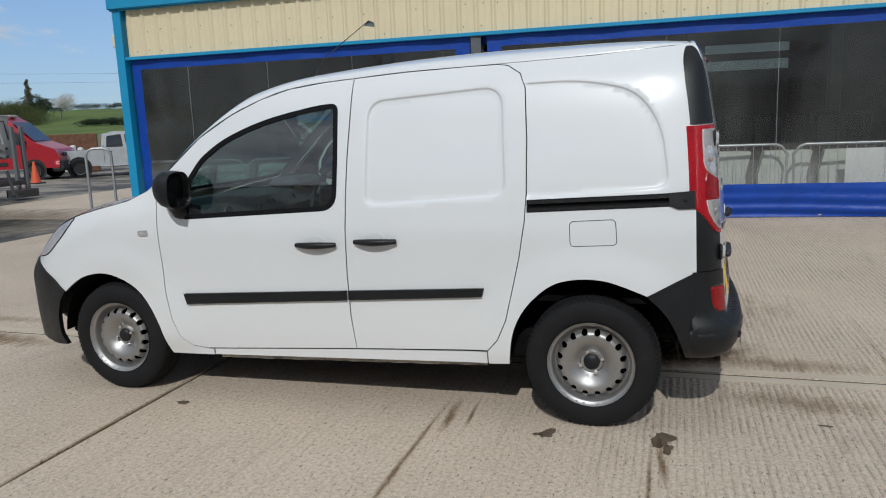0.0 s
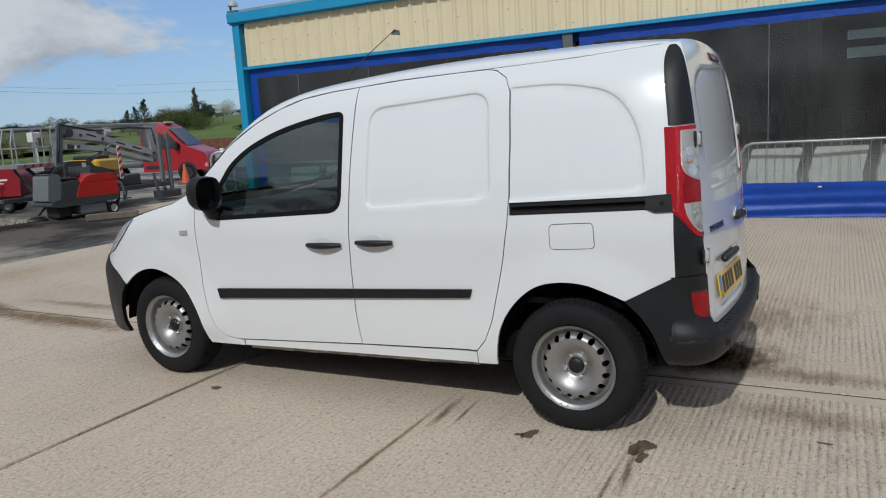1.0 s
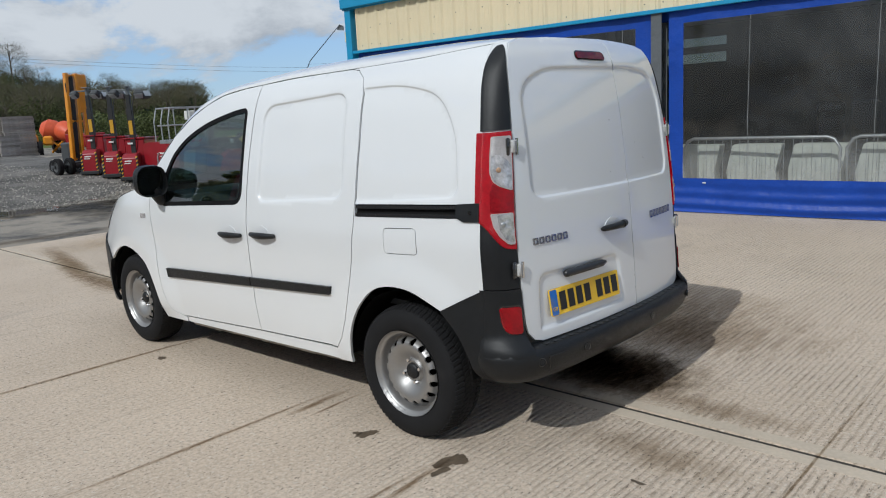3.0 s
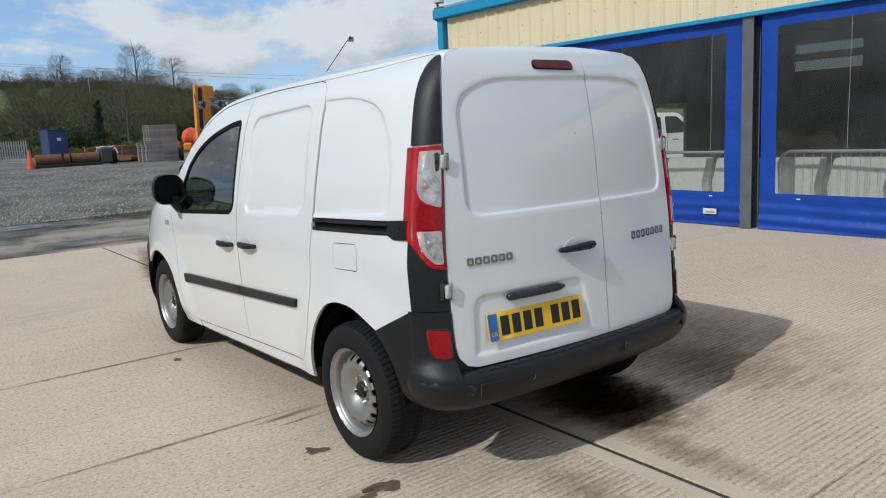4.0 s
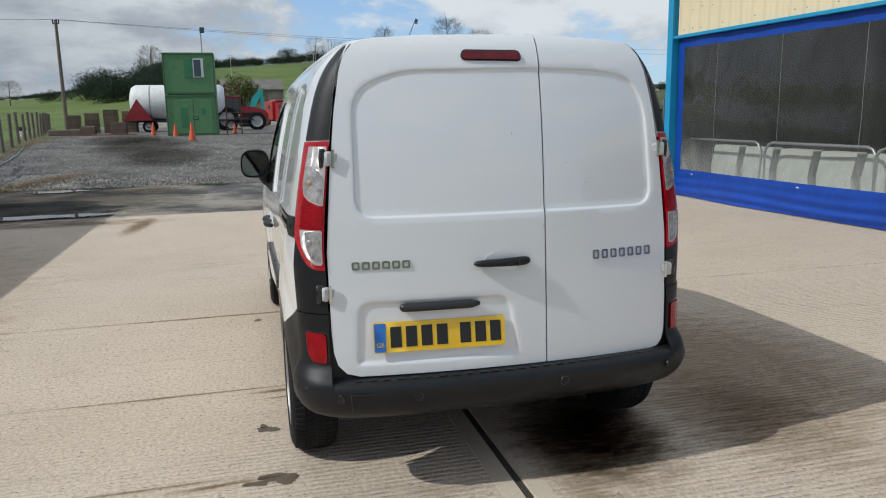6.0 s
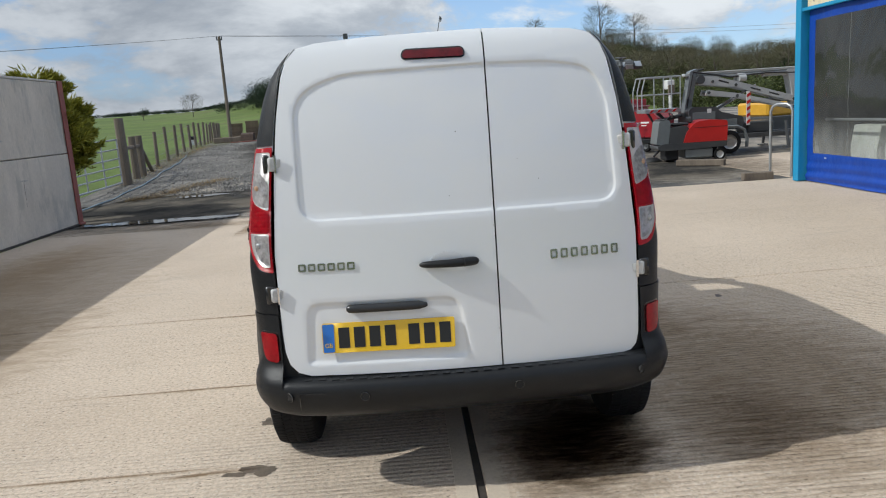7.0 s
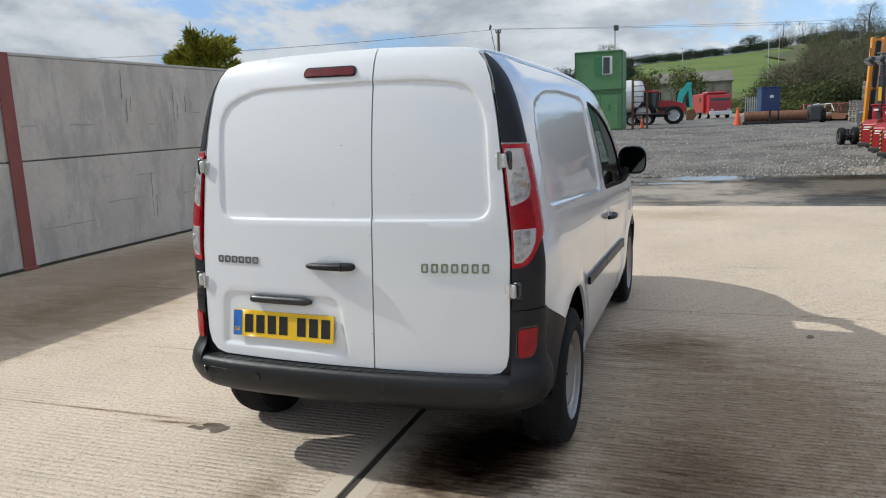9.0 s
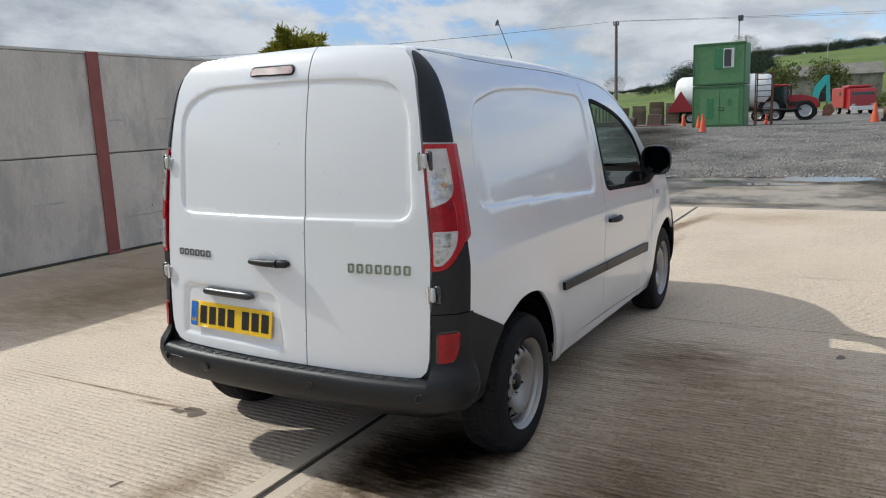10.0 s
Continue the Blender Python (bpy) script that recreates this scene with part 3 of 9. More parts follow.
# concrete bays of the yard
pavement = tagged(part("pavement", Mesh().box((0.7, 0.4, -0.12), (19.0, 12.6, 0.08)), JOINT), "pale tamped concrete yard laid in bays", "pavement", kind="structure")
XB, YB = [-8.85, -2.405, 4.0, 10.3], [-5.86, 0.03, 7.2]
for i in range(3):
    for j in range(2):
        gx, gy = 0.011, 0.016
        x0, x1, y0, y1 = XB[i] + gx, XB[i + 1] - gx, YB[j] + gy, YB[j + 1] - gy
        part("concrete_slab", Mesh().box(((x0 + x1) / 2, (y0 + y1) / 2, -0.06), (x1 - x0, y1 - y0, 0.12), 0.009), CONCRETE_RIDGED if j or i == 2 else CONCRETE, pavement)
part("concrete_slab", Mesh().box((-11.4, 9.6, -0.055), (5.0, 6.4, 0.11), 0.006), CONCRETE, pavement)


def blot(name, cx, cy, lx, ly, mat, seed, lift=0.0016, parent=None, points=40, rough_edge=0.3):
    """A flat, ragged stain."""
    rnd = random.Random(seed)
    ph = [rnd.uniform(0, 6.28) for _ in range(5)]
    pts = []
    for k in range(points):
        a = 2 * math.pi * k / points
        r = 1 + rough_edge * sum(math.sin(a * (q + 2) + ph[q]) / (q + 1.4) for q in range(5)) + rnd.uniform(-0.12, 0.12)
        pts.append((cx + lx * r * math.cos(a), cy + ly * r * math.sin(a), lift + float(ground_z(cx, cy))))
    return part(name, Mesh().add([(cx, cy, lift + float(ground_z(cx, cy)))] + pts, [(0, k + 1, (k + 1) % points + 1) for k in range(points)]), mat, parent or pavement)


for k, (cx, cy, lx, ly) in enumerate(((-0.19, -0.965, 0.035, 0.05), (-0.235, -0.985, 0.02, 0.02), (0.33, -0.93, 0.05, 0.075), (0.355, -1.03, 0.022, 0.05), (-2.21, -0.98, 0.045, 0.02),
                                    (1.06, -0.62, 0.03, 0.012), (1.35, -0.60, 0.025, 0.012), (-1.9, 2.1, 0.05, 0.02))):
    blot("stain", cx, cy, lx, ly, OIL, 20 + k)


def film_material(name, c, rough, strength, stretch=(3.0, 1.0, 1.0)):
    """A damp film that thins out raggedly towards its rim."""
    m = bpy.data.materials.new(name)
    m.use_nodes = True
    n, l = m.node_tree.nodes, m.node_tree.links
    b = n["Principled BSDF"]
    b.inputs["Base Color"].default_value, b.inputs["Roughness"].default_value = (*c, 1), rough
    co, mp, ln = n.new("ShaderNodeTexCoord"), n.new("ShaderNodeMapping"), n.new("ShaderNodeVectorMath")
    mp.inputs["Location"].default_value, mp.inputs["Scale"].default_value = (-1, -1, 0), (2, 2, 0)
    ln.operation = "LENGTH"
    l.new(co.outputs["Generated"], mp.inputs[0])
    l.new(mp.outputs[0], ln.inputs[0])
    def streaks(scale, s0, d, r0):
        mp2 = n.new("ShaderNodeMapping")
        mp2.inputs["Scale"].default_value = scale
        l.new(co.outputs["Object"], mp2.inputs[0])
        q = n.new("ShaderNodeTexNoise")
        q.inputs["Scale"].default_value, q.inputs["Detail"].default_value, q.inputs["Roughness"].default_value = s0, d, r0
        l.new(mp2.outputs[0], q.inputs["Vector"])
        return q
    t = streaks(stretch, 3.6, 9.0, 0.75)
    t2 = streaks((28.0, 9.0, 1.0), 1.0, 6.0, 0.7)
    a = n.new("ShaderNodeMath")
    a.operation = "MULTIPLY_ADD"
    a.inputs[1].default_value, a.inputs[2].default_value = -0.55, 0.30
    l.new(ln.outputs["Value"], a.inputs[0])
    s2 = n.new("ShaderNodeMath")
    s2.operation = "ADD"
    l.new(a.outputs[0], s2.inputs[0])
    l.new(t.outputs["Fac"], s2.inputs[1])
    r = n.new("ShaderNodeMapRange")
    r.inputs["From Min"].default_value, r.inputs["From Max"].default_value, r.inputs["To Max"].default_value = 0.44, 0.78, strength
    l.new(s2.outputs[0], r.inputs["Value"])
    r2 = n.new("ShaderNodeMapRange")
    r2.inputs["From Min"].default_value, r2.inputs["From Max"].default_value, r2.inputs["To Min"].default_value = 0.36, 0.56, 0.35
    l.new(t2.outputs["Fac"], r2.inputs["Value"])
    k = n.new("ShaderNodeMath")
    k.operation = "MULTIPLY"
    l.new(r.outputs[0], k.inputs[0])
    l.new(r2.outputs[0], k.inputs[1])
    l.new(k.outputs[0], b.inputs["Alpha"])
    return m


def darkening_material(name, tint, stretch, lo, hi, fade=0.55):
    """Damp and added shade as a film that darkens what lies under it, in ragged streaks."""
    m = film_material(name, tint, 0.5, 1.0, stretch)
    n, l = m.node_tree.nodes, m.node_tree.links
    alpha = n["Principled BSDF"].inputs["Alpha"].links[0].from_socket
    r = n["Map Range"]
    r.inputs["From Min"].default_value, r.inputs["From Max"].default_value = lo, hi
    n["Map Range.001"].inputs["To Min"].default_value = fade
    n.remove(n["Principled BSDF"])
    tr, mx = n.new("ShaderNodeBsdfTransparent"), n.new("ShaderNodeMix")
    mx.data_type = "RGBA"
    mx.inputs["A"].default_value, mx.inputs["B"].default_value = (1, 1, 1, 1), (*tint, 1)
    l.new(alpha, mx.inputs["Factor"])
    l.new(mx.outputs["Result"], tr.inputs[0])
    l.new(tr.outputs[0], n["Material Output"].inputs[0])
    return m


DAMP_WIDE = darkening_material("wide_damp_patch", (0.86, 0.83, 0.79), (2.2, 0.8, 1.0), 0.34, 0.70)
DAMP_DARK = darkening_material("dark_damp_streak", (0.655, 0.625, 0.59), (3.4, 0.7, 1.0), 0.44, 0.74)
DAMP_BAND = darkening_material("streaky_damp_patch", (0.70, 0.67, 0.635), (4.0, 0.7, 1.0), 0.34, 0.62, 0.5)
# wet patches on the road; behind the van it also darkens its shade
WET_AND_SHADE = darkening_material("wet_patch_and_van_shade", (0.32, 0.285, 0.245), (1.8, 0.9, 1.0), 0.36, 0.70, 0.6)


WET_GREY = darkening_material("wet_dark_asphalt", (0.50, 0.50, 0.50), (1.4, 0.7, 1.0), 0.16, 0.46, 0.75)
# dark film that deepens the wall's shadow on the damp concrete
WALL_SHADE = darkening_material("wall_shade_on_damp", (0.78, 0.755, 0.72), (2.0, 0.8, 1.0), 0.26, 0.60, 0.7)
DRAG = darkening_material("dark_drag_line", (0.46, 0.405, 0.345), (9.0, 1.1, 1.0), 0.36, 0.66, 0.55)
# oil stain blackened to stand in for the shade under the van
OIL_AND_SHADE = darkening_material("oil_and_van_shade", (0.34, 0.30, 0.265), (1.2, 0.8, 1.0), 0.26, 0.60, 0.65)


def film(cx, cy, lx, ly, mat, z, parent, name="damp_film", turn=0.0):
    ob = part(name, Mesh().add([(-lx, -ly, 0), (lx, -ly, 0), (lx, ly, 0), (-lx, ly, 0)], [(0, 1, 2, 3)]), mat, parent)
    ob.matrix_world = pose(cx, cy, z, 0, 0, turn)
    ob.visible_shadow = False
    return ob


WATER = film_material("standing_rain_water", (0.07, 0.066, 0.058), 0.03, 1.0, (1.6, 0.9, 1.0))
WATER.node_tree.nodes["Map Range"].inputs["From Min"].default_value, WATER.node_tree.nodes["Map Range"].inputs["From Max"].default_value = 0.42, 0.50
WATER.node_tree.nodes["Map Range.001"].inputs["To Min"].default_value = 0.8
for k, (cx, cy, lx, ly) in enumerate(((-13.45, 1.6, 1.0, 1.45), (-13.9, -1.75, 0.6, 0.6), (-13.45, -4.8, 0.5, 0.9), (-9.18, -4.3, 0.34, 2.3), (-14.4, 3.6, 0.4, 1.0), (-13.0, -0.3, 0.25, 0.6), (-12.4, 0.6, 0.2, 1.2))):
    film(cx, cy, lx, ly, WATER, 0.012 + 0.5 * float(ground_z(cx - lx, cy)), road, "puddle")
film(-11.6, -5.2, 3.6, 3.4, WET_GREY, 0.005, road, "wet_patch")
film(-12.0, 4.9, 2.9, 3.0, WET_GREY, 0.006, road, "wet_patch")
for k, (cx, cy, lx, ly, tn) in enumerate(((-0.765, -1.45, 0.022, 1.25, 0.0), (-0.70, -0.85, 0.040, 0.32, 1.5), (-0.60, -0.80, 0.018, 0.28, 3.0), (0.285, -1.7, 0.018, 1.15, 0.5), (0.33, -1.15, 0.028, 0.35, 4.0), (-2.395, -1.3, 0.03, 1.4, 0.0), (1.55, -0.5, 0.012, 2.5, 0.0))):
    film(cx, cy, lx, ly, DRAG, 0.0044 + 0.0001 * k, pavement, "drag_mark", tn)
for k, (cx, cy, lx, ly, tn) in enumerate(((-6.35, 0.05, 2.5, 0.22, -12.0), (-4.75, -0.12, 1.25, 0.20, -4.0), (-7.7, -2.5, 1.2, 0.22, -5.0))):
    film(cx, cy, lx, ly, DRAG, 0.0052 + 0.0001 * k, pavement, "damp_streak", tn)
# shade along the wall foot, laid on as dark film
film(-3.2, -4.5, 4.2, 1.9, WALL_SHADE, 0.0040, pavement)
film(-1.6, -3.6, 1.8, 1.1, WALL_SHADE, 0.0043, pavement)
for k, (cx, cy, lx, ly, tn) in enumerate(((-24.0, -4.4, 5.0, 1.5, 4.0), (-19.5, -3.2, 2.6, 1.2, -6.0), (-27.5, -5.6, 4.0, 1.4, 5.0))):
    ob = film(cx, cy, lx, ly, WET_GREY, float(ground_z(cx, cy)) + 0.06, gravel, "damp_gravel", tn)
    ob.matrix_world = ob.matrix_world @ Matrix.Rotation(math.atan2(float(ground_z(cx - lx, cy) - ground_z(cx + lx, cy)), 2 * lx), 4, "Y")
film(0.30, 0.46, 0.52, 0.42, OIL_AND_SHADE, 0.0056, pavement, "oil_soak")


for k, (cx, cy, lx, ly, mt) in enumerate(((0.25, 0.55, 0.85, 0.50, WET_AND_SHADE), (0.95, 0.26, 1.0, 0.20, DAMP_DARK), (-0.35, 1.7, 1.95, 1.25, DAMP_BAND), (0.35, 1.35, 1.0, 0.7, DAMP_DARK), (-1.5, 1.2, 0.85, 0.9, DAMP_DARK), (-1.1, 0.55, 0.5, 0.42, DAMP_WIDE),
                                        (1.0, -0.35, 0.7, 0.25, DAMP_DARK), (-5.5, -4.6, 3.2, 0.9, DAMP_WIDE), (-8.2, -3.4, 0.62, 2.2, DAMP_DARK), (-7.8, 1.2, 0.9, 1.4, DAMP_WIDE), (-5.2, 0.35, 1.6, 0.16, DAMP_DARK))):
    film(cx, cy, lx, ly, mt, 0.0028 + 0.0001 * k, pavement)
for k, (cx, cy, lx, ly, mt) in enumerate(((-9.3, 0.2, 0.40, 4.4, DAMP_DARK), (-13.3, 4.2, 0.8, 1.4, WET_AND_SHADE), (-13.2, -2.9, 0.6, 1.2, WET_AND_SHADE), (-11.6, -0.4, 0.5, 1.8, DAMP_WIDE))):
    film(cx, cy, lx, ly, mt, 0.002 + 0.0015 * (k % 4), road, "wet_film")
for x0, x1 in ((-8.84, -2.42), (-2.39, 3.99), (4.01, 10.29)):
    part("joint_filler", Mesh().box(((x0 + x1) / 2, 0.03, -0.032), (x1 - x0, 0.034, 0.05)), JOINT, pavement)
for y0, y1 in ((0.052, 0.135), (-0.075, 0.010)):
    for x0, x1 in ((-2.39, 3.98), (4.02, 10.2), (-8.8, -2.42)):
        part("trowelled_edge", Mesh().box(((x0 + x1) / 2, (y0 + y1) / 2, 0.0), (x1 - x0, y1 - y0, 0.0024), 0.0006), TROWELLED, pavement)

# ---- precast wall behind the camera's walk ----
wall = tagged(part("wall_south", Mesh().box((0.15, -6.02, 1.2), (19.5, 0.03, 2.36)), CONCRETE_WALL), "grey precast concrete panel wall with red steel posts", "wall", kind="structure")
WALL_FACE = material("stained_precast_panel", (0.55, 0.492, 0.415), 0.9, var=0.15, scale=1.9, fine=30, bump=0.003, bump_scale=40, stain=(0.33, 0.31, 0.27), stain_scale=2.1, stain_at=0.50, stain_amount=0.55, stretch=(1.6, 1, 0.6), piece=0.05)
posts = [-9.55, -2.95, 3.65, 10.2]
for a, c in zip(posts, posts[1:]):
    for z0, z1, off in ((0.012, 1.222, 0.0), (1.236, 2.40, -0.006)):
        part("wall_panel", Mesh().box(((a + c) / 2, -5.94 + off, (z0 + z1) / 2), (c - a - 0.09, 0.14, z1 - z0), 0.008), WALL_FACE, wall)
    part("wall_coping", Mesh().box(((a + c) / 2, -5.945, 2.42), (c - a - 0.06, 0.155, 0.034), 0.006), CONCRETE_WALL, wall)
for x in posts:
    pm = Mesh().box((x, -5.855, 1.215), (0.165, 0.016, 2.43), 0.003)
    pm.box((x, -5.95, 1.215), (0.012, 0.18, 2.42), 0.002).box((x, -6.035, 1.215), (0.165, 0.016, 2.42), 0.003)
    part("wall_post", pm, RED_OXIDE, wall, "red oxide painted steel post")
    part("post_foot", Mesh().box((x, -5.845, 0.02), (0.2, 0.06, 0.04), 0.01), RED_OXIDE, wall)
STREAK = material("black_run_stain", (0.17, 0.155, 0.135), 0.9, var=0.3, scale=20)
rnd = random.Random(5)
for x, z0, z1 in ((-4.72, 1.95, 2.3), (-4.78, 1.65, 1.95), (-4.86, 1.78, 1.98), (-5.72, 1.62, 2.05), (-5.80, 1.66, 1.9), (-5.98, 1.75, 2.0), (-5.1, 0.35, 0.95), (-5.16, 0.30, 0.62), (-6.05, 0.42, 0.95), (-6.12, 0.62, 0.9), (-7.4, 1.75, 2.05), (-3.6, 0.5, 0.55), (-7.9, 0.5, 0.9)):
    zs = np.linspace(z0, z1, 9)
    le = [(x + 0.05 * (z1 - z) + rnd.uniform(-0.004, 0.004), -5.8672, z) for z in zs]
    ri = [(p[0] + rnd.uniform(0.004, 0.016), -5.8672, p[2]) for p in le]
    part("run_stain", Mesh().add(le + ri, [(i, i + 1, 10 + i, 9 + i) for i in range(8)]), STREAK, wall)
for x, z, w in ((-4.0, 1.62, 0.2), (-5.3, 1.6, 0.15), (-4.6, 0.62, 0.35), (-5.9, 0.58, 0.15), (-3.6, 0.42, 0.4), (-6.8, 0.8, 0.3), (-3.2, 1.62, 0.12), (-4.3, 0.95, 0.10), (-5.0, 0.92, 0.22), (-6.2, 1.75, 0.12), (-7.3, 1.5, 0.2), (-2.2, 0.7, 0.2), (-1.2, 1.7, 0.25), (0.6, 0.85, 0.15), (-7.9, 0.9, 0.12)):
    xs = np.linspace(x - w, x + w, 10)
    lo = [(q, -5.8674, z + rnd.uniform(-0.012, 0.004)) for q in xs]
    hi = [(q, -5.8674, z + 0.006 + rnd.uniform(0, 0.016)) for q in xs]
    part("scuff", Mesh().add(lo + hi, [(i, i + 1, 11 + i, 10 + i) for i in range(9)]), material("grey_scuff", (0.42, 0.395, 0.35), 0.9, var=0.2), wall)
part("footing_gap", Mesh().box((0.3, -5.862, 0.016), (19.6, 0.045, 0.03), 0.004), JOINT, wall)

# ---- the shed: cladding over two roll-down tarpaulins ----
SHED = Matrix.Translation((-8.40, 6.19, 0)) @ Matrix.Rotation(radians(2.0), 4, "Z")
L, DEEP = 19.0, 12.0


def shed_part(name, mesh, mat, parent=None, label="", smooth=None):
    mesh.v = [tuple(SHED @ Vector(p)) for p in mesh.v]
    return part(name, mesh, mat, parent, label, smooth)


north = shed_part("wall_north", Mesh().box((L / 2, 0.10, 3.05), (L, 0.05, 0.74)), CREAM)
tagged(north, "shed front with cream ribbed cladding, blue trim and tarpaulins", "wall", kind="structure")
prof, u = [], 0.20
while u < L - 0.3:
    prof += [(u, 0.0), (u + 0.030, -0.028), (u + 0.055, -0.028), (u + 0.085, 0.0), (u + 0.165, 0.0), (u + 0.170, -0.004), (u + 0.178, -0.004), (u + 0.183, 0.0)]
    u += 0.252
m = Mesh()
n = len(prof)
m.add([(a, c + 0.02, 2.70) for a, c in prof] + [(a, c + 0.02, 3.46) for a, c in prof], [(i, i + 1, n + i + 1, n + i) for i in range(n - 1)])
shed_part("ribbed_cladding", m, CREAM, north, "cream ribbed steel cladding")
fix = Mesh()
rnd = random.Random(8)
u = 0.20
k = 0
while u < L - 0.5:
    for z in (2.80, 3.10, 3.36):
        if rnd.random() < 0.5:
            fix.box((u + 0.125 + rnd.uniform(-0.03, 0.03), 0.014, z + rnd.uniform(-0.02, 0.02)), (0.014, 0.012, 0.014), 0.003)
    u += 0.252
shed_part("fixing_screws", fix, STEEL_POST, north)
shed_part("fascia", Mesh().box((L / 2 + 0.02, -0.03, 3.545), (L + 0.14, 0.20, 0.175), 0.012), LIGHT_BLUE, north, "light blue eaves fascia")
shed_part("fascia_lip", Mesh().box((L / 2 + 0.02, -0.045, 3.45), (L + 0.14, 0.05, 0.022), 0.004), LIGHT_BLUE, north)
shed_part("corner_post", Mesh().box((0.07, 0.03, 1.73), (0.15, 0.19, 3.44), 0.006), LIGHT_BLUE, north, "light blue corner post")
shed_part("drip_trim", Mesh().box((L / 2, -0.015, 2.682), (L, 0.06, 0.052), 0.005), LIGHT_BLUE, north, "light blue drip trim")
shed_part("header_beam", Mesh().box((L / 2, 0.16, 2.625), (L - 0.3, 0.05, 0.16), 0.004), TARP_BLUE, north)
sidewall = Mesh()
# west side with a window opening
for a, c, z0, z1 in ((0.0, 6.04, 0.0, 3.64), (7.74, DEEP, 0.0, 3.64), (6.04, 7.74, 0.0, 0.42), (6.04, 7.74, 1.80, 3.64)):
    sidewall.box((0.07, (a + c) / 2 + 0.13, (z0 + z1) / 2), (0.08, c - a, z1 - z0))
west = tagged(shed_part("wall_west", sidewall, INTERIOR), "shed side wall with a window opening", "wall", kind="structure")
back = Mesh()
for a, c, z0, z1 in ((0, L, 0, 2.55), (0, L, 2.82, 3.02), (0, L, 3.26, 3.64), (0, 0.8, 2.55, 3.26), (2.6, 10.0, 2.55, 3.26), (12.2, L, 2.55, 3.26)):
    back.box(((a + c) / 2, DEEP + 0.13, (z0 + z1) / 2), (c - a, 0.1, z1 - z0))
ROOF_LITE = glass_material("grimy_rooflight", (0.42, 0.41, 0.37), 0.3)
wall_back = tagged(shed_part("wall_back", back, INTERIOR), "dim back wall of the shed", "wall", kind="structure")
for u0, u1 in ((0.8, 2.6), (10.0, 12.2)):
    for z0, z1 in ((2.55, 2.82), (3.02, 3.26)):
        lite = shed_part("roof_light", Mesh().box(((u0 + u1) / 2, DEEP + 0.13, (z0 + z1) / 2), (u1 - u0, 0.02, z1 - z0)), ROOF_LITE, wall_back, "grimy cloudy rooflight sheet")
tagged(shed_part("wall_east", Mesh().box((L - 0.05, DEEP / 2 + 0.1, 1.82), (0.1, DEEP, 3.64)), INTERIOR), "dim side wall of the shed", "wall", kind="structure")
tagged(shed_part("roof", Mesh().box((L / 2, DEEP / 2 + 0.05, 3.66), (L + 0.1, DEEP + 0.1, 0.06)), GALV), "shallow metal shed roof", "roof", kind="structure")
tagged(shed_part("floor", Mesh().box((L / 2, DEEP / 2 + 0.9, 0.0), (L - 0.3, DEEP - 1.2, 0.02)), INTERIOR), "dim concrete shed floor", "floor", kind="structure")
for u0, w in ((5.95, 0.15), (12.18, 0.15)):
    pst = Mesh().box((u0 + w / 2, 0.0, 1.33), (w, 0.014, 2.66), 0.002).box((u0 + w / 2, 0.09, 1.33), (0.014, 0.16, 2.66)).box((u0 + w / 2, 0.18, 1.33), (w, 0.014, 2.66))
    shed_part("steel_column", pst, STEEL_POST, north, "dark grey steel column")


